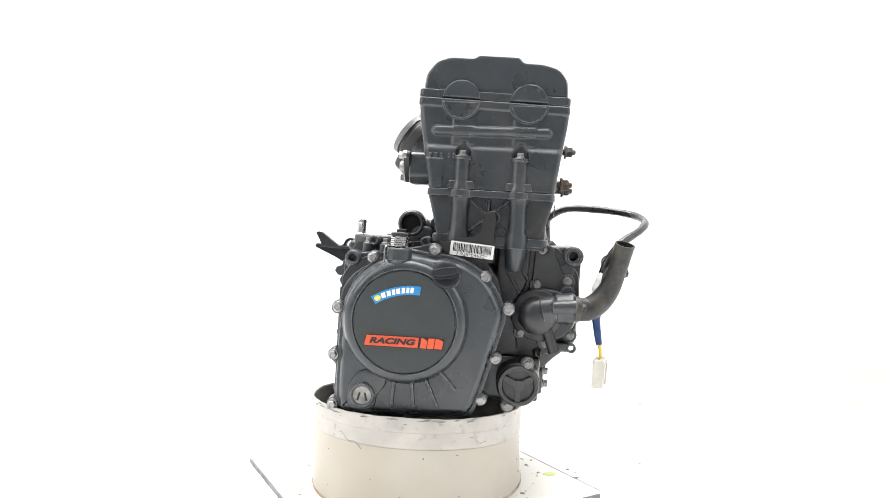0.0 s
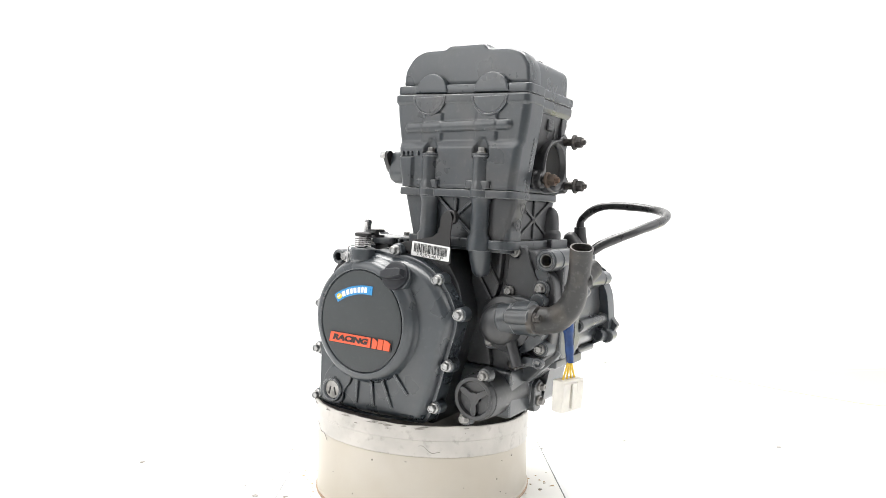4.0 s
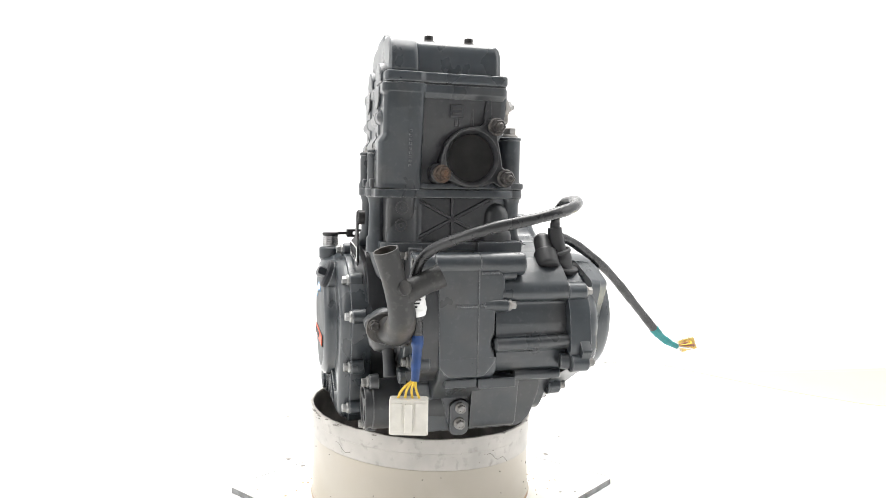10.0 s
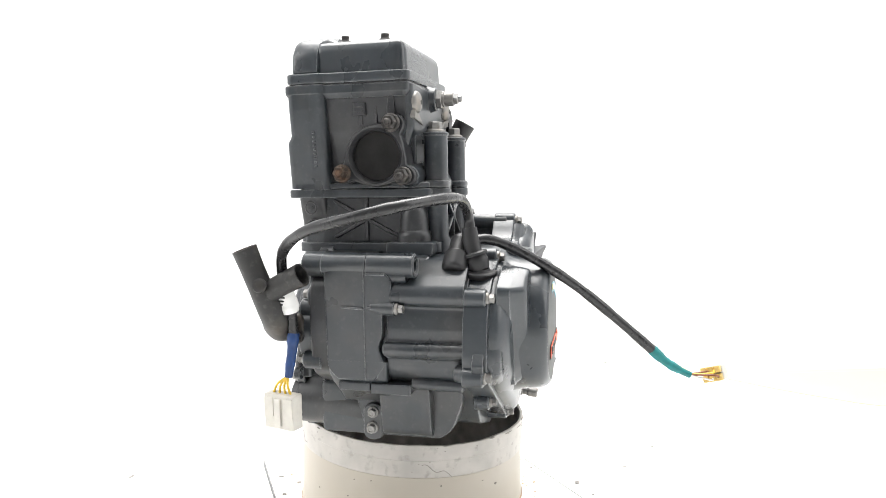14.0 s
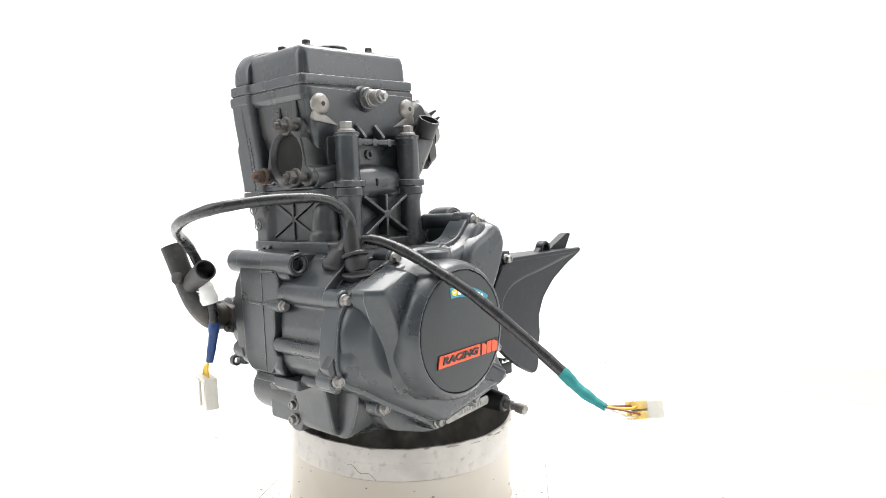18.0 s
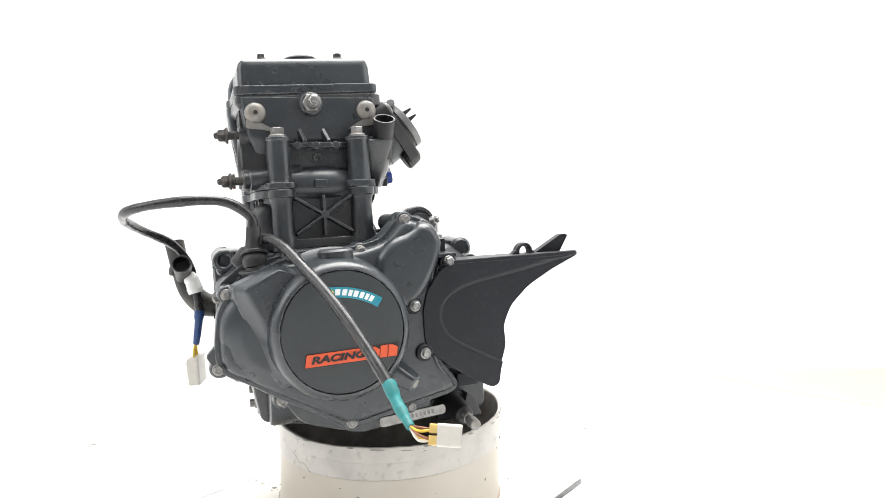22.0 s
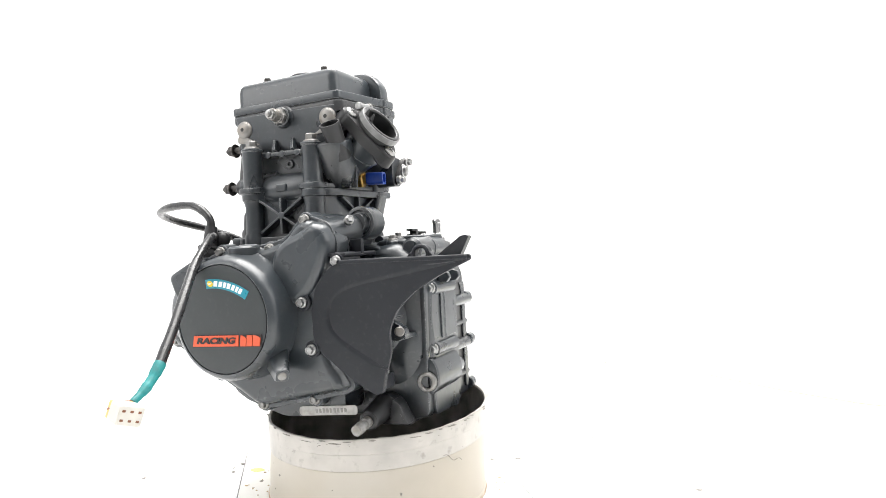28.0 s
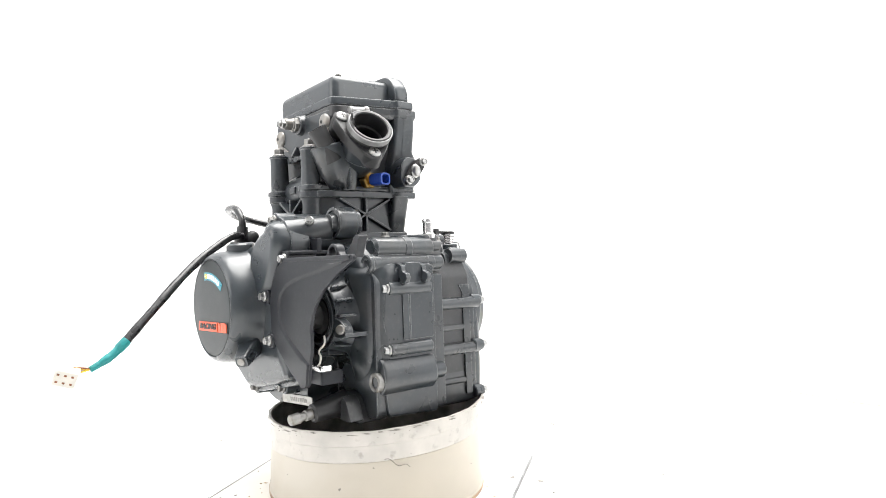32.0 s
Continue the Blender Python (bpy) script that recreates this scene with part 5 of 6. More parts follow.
    lathe(lath, (-0.0120, -0.0365, 0.3698), REAR, [(0.0086, 0), (0.0086, 0.0015), (0.0068, 0.0025), (0.0060, 0.0055), (0.0045, 0.0065)], 20)
    part("tensioner_cap", lath, STEEL, HEAD)
    bolt(HEAD, (-0.0125, -0.0500, 0.3815), REAR, 0.95)
    bolt(HEAD, (-0.0125, -0.0240, 0.3585), REAR, 0.95)
    # blue temperature sensor in its brass nut
    q, e = Vector((0.0255, 0.0160, 0.3600)), Vector((-0.95, -0.20, -0.02)).normalized()
    bm = B()
    lathe(bm, q - e * 0.002, e, [(0.0100, 0), (0.0108, 0.0010), (0.0108, 0.0085), (0.0096, 0.0098)], 6)
    lathe(bm, q + e * 0.007, e, [(0.0064, 0), (0.0064, 0.0060)], 16)
    part("sensor_nut", bm, BRASS, HEAD, "brass hexagon nut")
    bm = B()
    u2, v2, _ = basis(e)
    sq = rounded([(-0.0082, -0.0072), (0.0082, -0.0072), (0.0082, 0.0072), (-0.0082, 0.0072)], 0.0055, 4)
    loft(bm, [[q + e * h + u2 * a * k + v2 * b * k for a, b in sq] for h, k in ((0.0115, 0.85), (0.0135, 1), (0.031, 1), (0.032, 0.97), (0.032, 0.72), (0.022, 0.68))])
    part("temperature_sensor", bm, BLUE_PLASTIC, HEAD, "blue plastic sensor plug")


head_details()


def valve_cover():
    bm = B()
    out = rounded([(0.0000, -0.0505), (0.1660, -0.0505), (0.1660, -0.0180), (0.1630, -0.0140), (0.1630, 0.0660), (0.0175, 0.0660), (0.0030, -0.0140), (0.0000, -0.0180)], 0.007, 4)
    prism(bm, "z", out, 0.4412, 0.4508, 0.0020, True)
    cover = part("valve_cover", bm, PAINT, ENGINE)
    bm = B()
    prism(bm, "z", shrink(out, 0.0016), 0.4385, 0.4418)
    part("gasket", bm, RUBBER, cover)
    # low main lid, with generous corners
    bm = B()
    lid = rounded([(0.0195, -0.0280), (0.1580, -0.0280), (0.1580, 0.0615), (0.0210, 0.0615)], 0.011, 5)
    loft(bm, [[(a, b, z) for a, b in (shrink(lid, d) if d < 0.006 else shrink(shrink(lid, 0.005), d - 0.005))] for d, z in ((0, 0.4490), (0.0008, 0.4690), (0.0025, 0.4748), (0.0060, 0.4781), (0.0105, 0.4792))])
    part("lid", bm, PAINT, cover)
    # tall end over the cam chain
    bm = B()
    hump = rounded([(0.0040, 0.4490), (0.0050, 0.4680), (0.0160, 0.4830), (0.0300, 0.4885), (0.0575, 0.4888), (0.0620, 0.4925), (0.1070, 0.4925), (0.1115, 0.4870), (0.1350, 0.4865), (0.1520, 0.4815), (0.1615, 0.4690), (0.1635, 0.4490)], 0.006, 4)
    prism(bm, "y", hump, -0.0190, -0.0465, 0.006, True)
    part("chain_end", bm, PAINT, cover)
    # arches of the flange over the half-moon cam plugs
    for x in (0.0475, 0.1215):
        zc, r = 0.4415, 0.0206
        pts = [(x + r, 0.4416), *circle(x, zc, r, 30, 4, 176), (x - r, 0.4416)]
        bm = B()
        prism(bm, "y", pts, -0.038, -0.0528, 0.0024)
        part("plug_arch", bm, PAINT, cover)
    # top: two bolts with rubber seats, and the round breather plate
    for x, y in ((0.1300, 0.0350), (0.0500, 0.0350), (0.1300, -0.004)):
        bm = B()
        lathe(bm, (x, y, 0.4785), UP, [(0.0098, 0), (0.0092, 0.0025), (0.0070, 0.0036)], 22)
        part("bolt_seal", bm, RUBBER, cover)
        bolt(cover, (x, y, 0.4820), UP, 0.95, BOLT_DARK)
    bm = B()
    lathe(bm, (0.0880, 0.018, 0.4785), UP, [(0.0190, 0), (0.0185, 0.0070), (0.0160, 0.0088), (0.006, 0.0094)], 32)
    part("breather_plate", bm, GUARD, cover)
    return cover


COVER = valve_cover()


def draw_in(thing, base, taper):
    """The right flank stands in by base, and by taper more towards the rear."""
    for ob in [thing, *thing.children_recursive]:
        if ob.type != "MESH":
            continue
        if ob.location.length > 0.001:
            spots = [ob.location]
        else:
            spots = [v.co for v in ob.data.vertices]
        for p in spots:
            p.y += (base + taper * (0.16 - p.x) / 0.16) * min(1.0, max(0.0, (-p.y - 0.012) / 0.03))


draw_in(CYL, 0.0010, 0.0045)
draw_in(HEAD, 0.0015, 0.0060)
draw_in(COVER, 0.0004, 0.0078)
# the cover sits a touch more forward-leaning than the case
COVER.matrix_local = Matrix.Translation((0.085, 0, 0.4485)) @ Matrix.Rotation(radians(1.8), 4, "Y") @ Matrix.Translation((-0.085, 0, -0.4450))


def water_pump():
    bm = B()
    prism(bm, "y", rounded([(0.122, 0.205), (0.126, 0.192), (0.145, 0.183), (0.168, 0.186), (0.184, 0.196), (0.190, 0.215), (0.186, 0.234), (0.165, 0.243), (0.145, 0.243), (0.128, 0.232)], 0.008), -0.018, -0.036, 0.003)
    pump = part("water_pump", bm, CASE, ENGINE)
    bm = B()
    lathe(bm, (0.1455, -0.034, 0.2140), RIGHT, [(0.0290, 0), (0.0275, 0.0035), (0.0215, 0.006), (0.0200, 0.016), (0.0182, 0.022), (0.0130, 0.0262), (0.006, 0.0278), (0.002, 0.0280)], 36)
    part("pump_dome", bm, GRIME_AND_SHADE, pump)
    bm = B()
    rod(bm, (0.1480, -0.0480, 0.2190), (0.1660, -0.0490, 0.2240), 0.0165, 0.0150, 28, 0.003)
    rod(bm, (0.1630, -0.0490, 0.2235), (0.1860, -0.0500, 0.2262), 0.0162, 0.0165, 28, 0.003)
    part("pump_outlet", bm, CASE, pump)
    bm = B()
    rod(bm, (0.1580, -0.0600, 0.2255), (0.1880, -0.0625, 0.2285), 0.0078, 0.0080, 20, 0.003)
    rod(bm, (0.1600, -0.0350, 0.2120), (0.1880, -0.0345, 0.2140), 0.0074, 0.0076, 20, 0.003)
    part("bolt_pillar", bm, CASE, pump)
    bm = B()
    prism(bm, "x", rounded([(-0.070, 0.222), (-0.064, 0.214), (-0.040, 0.208), (-0.028, 0.216), (-0.030, 0.234), (-0.056, 0.240), (-0.068, 0.234)], 0.005), 0.184, 0.1895, 0.0012)
    part("outlet_flange", bm, HOSE, pump)
    bolt(pump, (0.1900, -0.0625, 0.2285), FRONT, 0.92, BOLT_DARK)
    bolt(pump, (0.1900, -0.0345, 0.2140), FRONT, 0.88, BOLT_DARK)
    for x, y, z in ((0.1477, -0.0255, 0.2862), (0.1437, -0.0255, 0.2462), (0.1774, -0.0255, 0.2523), (0.1830, -0.0300, 0.1929), (0.1560, -0.0330, 0.1830), (0.1290, -0.0330, 0.1930)):
        bm = B()
        rod(bm, (x, -0.012, z), (x, y - 0.0005, z), 0.0090, 0.0084, 20, 0.001)
        part("bolt_boss", bm, CASE, pump)
        bolt(pump, (x, y - 0.0015, z), RIGHT, 0.92, BOLT_DULL)
    bm = B()
    tube(bm, [(0.1530, -0.0430, 0.2060), (0.1590, -0.0440, 0.1930), (0.1660, -0.0440, 0.1750)], [0.0070, 0.0058, 0.0060], 18)
    part("drain_neck", bm, GRIME_AND_SHADE, pump)
    bm = B()
    prism(bm, "x", rounded([(-0.0640, 0.232), (-0.0640, 0.216), (-0.0500, 0.211), (-0.0440, 0.222), (-0.0500, 0.236)], 0.005), 0.165, 0.1780, 0.003, True)
    part("outlet_collar", bm, CASE, pump)
    # inner wall of the case between pump and clutch, with cast ribs
    bm = B()
    prism(bm, "y", rounded([(0.098, 0.165), (0.098, 0.288), (0.135, 0.288), (0.1330, 0.250), (0.1240, 0.225), (0.1240, 0.190), (0.1280, 0.165)], 0.005), -0.018, -0.0290, 0.004)
    # the deep gap's shade is put into the wall's dark colour
    wall = part("inner_wall", bm, GRIME_AND_SHADE, pump)
    for x0, z0, x1, z1 in ((0.1080, 0.262, 0.1250, 0.236), (0.1205, 0.272, 0.1330, 0.252), (0.1140, 0.214, 0.1230, 0.200)):
        bm = B()
        rib(bm, (x0, -0.0290, z0), (x1, -0.0290, z1), 0.0036, RIGHT, 0.0030)
        part("rib", bm, GRIME_AND_SHADE, wall)
    bm = B()
    lathe(bm, (0.1165, -0.0455, 0.2890), (0.02, 0.22, -1), [(0.0122, 0), (0.0112, 0.012), (0.0098, 0.024), (0.0070, 0.029)], 24)
    part("column_foot", bm, CASE, wall)
    # side plate of the case behind the pump
    bm = B()
    prism(bm, "y", rounded([(0.140, 0.290), (0.158, 0.292), (0.172, 0.262), (0.186, 0.250), (0.184, 0.232), (0.150, 0.236), (0.138, 0.250)], 0.005), -0.018, -0.026, 0.002)
    part("side_plate", bm, GRIME_AND_SHADE, pump)
    # upper front mounting lug
    bm = B()
    ring(bm, (0.1822, -0.008, 0.2805), RIGHT, 0.0112, 0.0066, 0.020, 30, 0.0015)
    lug = part("mounting_lug", bm, CASE, pump)
    bm = B()
    ring(bm, (0.1822, -0.0085, 0.2805), RIGHT, 0.0067, 0.0054, 0.019, 26, 0.0006)
    part("bush", bm, DULL, lug, "dusty steel bush")
    bm = B()
    ring(bm, (0.1850, -0.034, 0.1800), RIGHT, 0.0056, 0.0028, 0.006, 20, 0.0008)
    box(bm, 0.166, -0.038, 0.1755, 0.182, -0.026, 0.1845, 0.003, 0.0015)
    part("lower_lug", bm, CASE, pump)
    # moulded Y-pipe
    bm = B()
    tube(bm, [(0.1850, -0.0490, 0.2240), (0.2030, -0.0440, 0.2270), (0.2185, -0.0440, 0.2440), (0.2265, -0.0515, 0.2700), (0.2312, -0.0606, 0.2985)], [0.0132, 0.0128, 0.0130, 0.0122, 0.0112, 0.0102, 0.0101, 0.0107], 28, 0, 0.016)
    pipe = part("coolant_pipe", bm, HOSE, ENGINE, "dusty black moulded coolant Y-pipe")
    bm = B()
    tube(bm, [(0.2215, -0.0480, 0.2560), (0.2235, -0.0340, 0.2660), (0.2245, -0.0120, 0.2765)], [0.0104, 0.0096, 0.0094, 0.0101], 24, 0, 0.014)
    part("pipe_branch", bm, HOSE, pipe)
    bm = B()
    lathe(bm, (0.2250, -0.0500, 0.2655), (0.8, 0.35, 0.2), [(0.007, 0), (0.006, 0.013), (0.003, 0.0145)], 16)
    part("pipe_boss", bm, HOSE, pipe)
    return pump


water_pump()


def oil_filter():
    bm = B()
    rod(bm, (0.1290, -0.0580, 0.1390), (0.1290, 0.020, 0.1390), 0.0236, 0.0260, 36, 0.002)
    body = part("oil_filter_housing", bm, GRIME_AND_SHADE, ENGINE)
    bm = B()
    lathe(bm, (0.1290, -0.0560, 0.1390), RIGHT, [(0.0225, 0), (0.0225, 0.0060), (0.0212, 0.0078), (0.0178, 0.0078), (0.0166, 0.0030), (0.001, 0.0028)], 40)
    part("filter_cap", bm, GRIME_AND_SHADE, body)
    bm = B()
    arms = []
    for k in range(180):
        a = 2 * k
        near = min(abs((a - b + 180) % 360 - 180) for b in (32, 152, 272))
        arms.append(max(0.0062, min(0.0176, 0.0031 / max(math.sin(radians(near)), 0.02))))
    arms = [(arms[k - 2] + arms[k - 1] + arms[k] + arms[(k + 1) % 180] + arms[(k + 2) % 180]) / 5 for k in range(180)]
    prism(bm, "y", [(0.1290 + r * math.cos(radians(2 * k)), 0.1390 + r * math.sin(radians(2 * k))) for k, r in enumerate(arms)], -0.0580, -0.0632, 0.0007)
    part("spokes", bm, GRIME_AND_SHADE, body)
    for x, z in ((0.1375, 0.1630), (0.1185, 0.1160)):
        bm = B()
        rod(bm, (x, -0.0500, z), (x, -0.0595, z), 0.0080, 0.0074, 20, 0.001)
        part("bolt_boss", bm, CASE, body)
        bolt(body, (x, -0.0605, z), RIGHT, 0.95, BOLT_DULL)
    return body


oil_filter()


def case_front():
    """Stepped bosses, webs and split line across the front of the crankcase."""
    bm = B()
    prism(bm, "x", rounded([(-0.0072, 0.274), (-0.0055, 0.189), (0.0038, 0.1782), (0.0380, 0.1782), (0.0494, 0.193), (0.0430, 0.209), (0.0472, 0.2184), (0.0474, 0.2385), (0.0561, 0.2410), (0.0561, 0.270), (0.044, 0.2815), (0.000, 0.2815)], 0.004), 0.150, 0.1935, 0.003)
    loft(bm, [[(p, q, z) for p, q in rounded([(0.145, y0), (x1, y0), (x1, y1), (0.145, y1)], 0.004, 4)] for z, x1, y0, y1 in ((0.196, 0.1930, -0.0046, 0.0502), (0.184, 0.1922, -0.0046, 0.0500), (0.174, 0.1850, -0.0042, 0.0488), (0.160, 0.1690, -0.0036, 0.0466), (0.150, 0.1600, -0.0030, 0.0450))])
    part("front_bulge", bm, CASE, CASE_R)
    # tube for the upper frame bolt, in two halves
    bm = B()
    ring(bm, (0.1838, 0.0325, 0.2805), RIGHT, 0.0108, 0.0058, 0.042, 30, 0.0012)
    part("mount_tube", bm, CASE, CASE_R)
    bm = B()
    ring(bm, (0.1838, 0.0330, 0.2805), LEFT, 0.0108, 0.0058, 0.043, 30, 0.0012)
    part("mount_tube", bm, CASE, CASE_L)
    bm = B()
    prism(bm, "y", rounded([(0.150, 0.288), (0.184, 0.2910), (0.190, 0.284), (0.192, 0.268), (0.17, 0.255), (0.150, 0.262)], 0.004), 0.034, 0.0690, 0.004)
    prism(bm, "y", rounded([(0.150, 0.288), (0.184, 0.2910), (0.190, 0.284), (0.192, 0.268), (0.17, 0.255), (0.150, 0.262)], 0.004), 0.0322, -0.0040, 0.004)
    part("tube_web", bm, CASE, CASE_L)
    for x, z, r in ((0.1760, 0.2640, 0.0085), (0.1780, 0.2400, 0.0080), (0.1700, 0.2000, 0.0085)):
        bm = B()
        rod(bm, (x, -0.024 if z > 0.26 else -0.034, z), (x, -0.002, z), r, r, 18, 0.001)
        part("bolt_pillar", bm, CASE, CASE_R)
    bm = B()
    prism(bm, "x", [(0.0303, 0.180), (0.0315, 0.180), (0.0315, 0.2800), (0.0303, 0.2800)], 0.180, 0.1942, 0.0003)
    part("split_line", bm, CASE, CASE_L)
    # stepped feet of the two halves, raised panel edges
    bm = B()
    box(bm, 0.150, 0.0023, 0.1672, 0.1872, 0.0330, 0.1755, 0.002, 0.0015)
    part("foot", bm, CASE, CASE_R)
    bm = B()
    box(bm, 0.150, 0.0334, 0.1655, 0.1884, 0.0703, 0.1752, 0.002, 0.0015)
    rod(bm, (0.1800, 0.0700, 0.1752), (0.1800, 0.1165, 0.1745), 0.0052, 0.0052, 16, 0.001)
    part("foot", bm, CASE, CASE_L)
    for p, q in (((0.0330, 0.2440), (0.0555, 0.2430)), ((0.0100, 0.2440), (0.0300, 0.2430)), ((0.0330, 0.2735), (0.0500, 0.2735))):
        bm = B()
        rib(bm, (0.1930, *p), (0.1930, *q), 0.0030, FRONT, 0.0016)
        part("rib", bm, CASE, CASE_L)
    # horizontal bolt boss beside the split
    bm = B()
    rod(bm, (0.1885, 0.036, 0.2440), (0.1912, 0.0600, 0.2435), 0.0060, 0.0066, 18, 0.0012)
    part("bolt_boss", bm, CASE, CASE_L)
    bolt(CASE_L, (0.1918, 0.0608, 0.2435), (0.08, 1, 0), 0.92, BOLT_DULL)
    # shell of the stator bay: sloping roof, pillar, smooth barrel, lower bar
    bm = B()
    shell = [(0.140, 0.287), (0.163, 0.284), (0.180, 0.2715), (0.1905, 0.2625), (0.1940, 0.255), (0.1920, 0.2475), (0.1850, 0.2450), (0.1865, 0.236), (0.1880, 0.224), (0.1875, 0.2135), (0.1945, 0.2115), (0.1965, 0.2065), (0.1940, 0.2010), (0.1880, 0.1995), (0.1875, 0.190), (0.182, 0.180), (0.166, 0.170), (0.140, 0.160)]
    prism(bm, "y", rounded(shell, 0.003, 3), 0.050, 0.1195, 0.0012)
    part("stator_bay_shell", bm, CASE, CASE_L)
    bm = B()
    rod(bm, (0.1915, 0.1220, 0.2085), (0.1905, 0.0470, 0.2075), 0.0064, 0.0064, 18, 0.002)
    part("lower_bar", bm, CASE, CASE_L)
    bm = B()
    rod(bm, (0.1845, 0.060, 0.2545), (0.1850, 0.137, 0.2535), 0.0082, 0.0084, 20, 0.001)
    part("bolt_pillar", bm, CASE, CASE_L)
    bm = B()
    rod(bm, (0.1900, 0.112, 0.1890), (0.1960, 0.137, 0.1880), 0.0076, 0.0084, 18, 0.001)
    part("bolt_pillar", bm, CASE, CASE_L)
    bm = B()
    prism(bm, "y", rounded([(0.190, 0.206), (0.1975, 0.2115), (0.2075, 0.2000), (0.2020, 0.1900), (0.190, 0.190)], 0.002, 3), 0.128, 0.1380, 0.0012, True)
    part("lug_block", bm, CASE, CASE_L)
    # sump with drain bolts
    bm = B()
    prism(bm, "x", rounded([(-0.030, 0.114), (0.088, 0.114), (0.100, 0.124), (0.110, 0.150), (0.110, 0.165), (-0.030, 0.165)], 0.006), 0.08, 0.1530, 0.004)
    part("sump", bm, CASE, CASE_L)
    bm = B()
    prism(bm, "x", rounded([(0.016, 0.118), (0.063, 0.126), (0.063, 0.162), (0.006, 0.162), (0.008, 0.144)], 0.004), 0.13, 0.1550, 0.002)
    prism(bm, "x", rounded([(0.015, 0.112), (0.034, 0.112), (0.035, 0.144), (0.026, 0.148), (0.015, 0.144)], 0.009, 5), 0.14, 0.1600, 0.002)
    part("drain_block", bm, CASE, CASE_L)
    bolt(CASE_L, (0.1608, 0.0255, 0.1395), FRONT, 0.95, BOLT_DULL, 0, "rust-stained drain bolt")
    bolt(CASE_L, (0.1608, 0.0245, 0.1245), FRONT, 1.0, BOLT_DULL)
    for y, z, x in ((-0.020, 0.170, 0.150),):
        bolt(CASE_L, (x, y, z), (0.8, 0.6 if y > 0 else -0.6, 0), 1.0, BOLT_DARK)


case_front()


def case_rear():
    """Gearbox end of the crankcase: split faces, ribs, bosses and the breather."""
    bm = B()
    prism(bm, "x", rounded([(0.004, 0.096), (0.070, 0.100), (0.074, 0.130), (0.066, 0.160), (0.074, 0.200), (0.070, 0.240), (0.050, 0.258), (0.004, 0.258)], 0.006), -0.04, -0.0840, 0.003)
    rear = part("gearbox_rear", bm, CASE, CASE_L)
    bm = B()
    loft(bm, [[(a, b, z) for a, b in rounded([(-0.030, -0.066), (x, -0.066), (x, 0.003), (-0.030, 0.003)], 0.004, 3)] for z, x in ((0.097, -0.0690), (0.100, -0.0705), (0.222, -0.0705), (0.231, -0.0685), (0.240, -0.0640), (0.248, -0.0575), (0.255, -0.0490), (0.2600, -0.0400))])
    part("clutch_bay_rear", bm, CASE, CASE_R)
    bm = B()
    prism(bm, "x", rounded([(-0.010, 0.100), (0.012, 0.100), (0.012, 0.246), (-0.010, 0.246)], 0.003), -0.06, -0.0805, 0.002)
    part("split_strip", bm, CASE, CASE_R)
    for z in (0.1220, 0.1585, 0.1830, 0.2105, 0.2415):
        bm = B()
        if z in (0.1585, 0.2105):
            rod(bm, (-0.0715, -0.070, z), (-0.0715, -0.006, z), 0.0068, 0.0068, 16, 0.001)
        else:
            rod(bm, (-0.0625 if z > 0.24 else -0.0690, -0.036 if z > 0.24 else -0.062, z), (-0.0690, -0.004, z), 0.0042, 0.0042, 12, 0.001)
        part("rib", bm, CASE, CASE_R)
    bm = B()
    prism(bm, "x", rounded([(-0.056, 0.105), (-0.047, 0.105), (-0.045, 0.222), (-0.040, 0.232), (-0.056, 0.232)], 0.002), -0.06, -0.0735, 0.0012)
    part("rib", bm, CASE, CASE_R)
    for x, z, y1 in ((-0.0815, 0.1690, 0.066), (-0.0815, 0.2330, 0.066), (-0.0690, 0.1035, 0.061)):
        bm = B()
        rod(bm, (x - 0.0015, 0.012, z), (x, y1, z), 0.0072, 0.0075, 18, 0.001)
        part("bolt_pillar", bm, CASE, rear)
        bolt(rear, (x, y1 + 0.0008, z), LEFT, 1.0)
    # two stepped lugs for the cable, a round-topped web between them, and the bolt pillar below
    for y in (0.0490, 0.0215):
        bm = B()
        prism(bm, "y", rounded([(-0.078, 0.237), (-0.0945, 0.238), (-0.0985, 0.243), (-0.0965, 0.2485), (-0.0900, 0.2505), (-0.0885, 0.2570), (-0.0800, 0.2600), (-0.076, 0.258)], 0.0015, 3), y - 0.0025, y + 0.0030, 0.001, True)
        part("cable_lug", bm, CASE, rear)
    bm = B()
    prism(bm, "x", rounded([(0.0235, 0.236), (0.0470, 0.236), (0.0470, 0.2560), (0.0440, 0.2600), (0.0265, 0.2600), (0.0235, 0.2560)], 0.0015, 3), -0.08, -0.0872, 0.001)
    part("cable_lug_web", bm, CASE, rear)
    bm = B()
    prism(bm, "x", rounded([(0.0085, 0.178), (0.0490, 0.178), (0.0490, 0.2275), (0.0085, 0.2275)], 0.002), -0.08, -0.0858, 0.001)
    prism(bm, "x", rounded([(0.0395, 0.178), (0.0412, 0.178), (0.0412, 0.2270), (0.0395, 0.2270)], 0.0004, 2), -0.08, -0.0866, 0.0004)
    part("rib", bm, CASE, rear)
    # swing-arm tube with its bore
    bm = B()
    prism(bm, "y", rounded([(-0.070, 0.121), (-0.0840, 0.1235), (-0.0905, 0.1310), (-0.0915, 0.1410), (-0.0890, 0.1530), (-0.0840, 0.1610), (-0.070, 0.1640)], 0.006, 5), 0.0080, 0.0790, 0.004, True)
    rod(bm, (-0.0790, -0.0080, 0.1400), (-0.0800, 0.0150, 0.1405), 0.0088, 0.0100, 24, 0.003)
    part("pivot_block", bm, CASE, rear)
    bm = B()
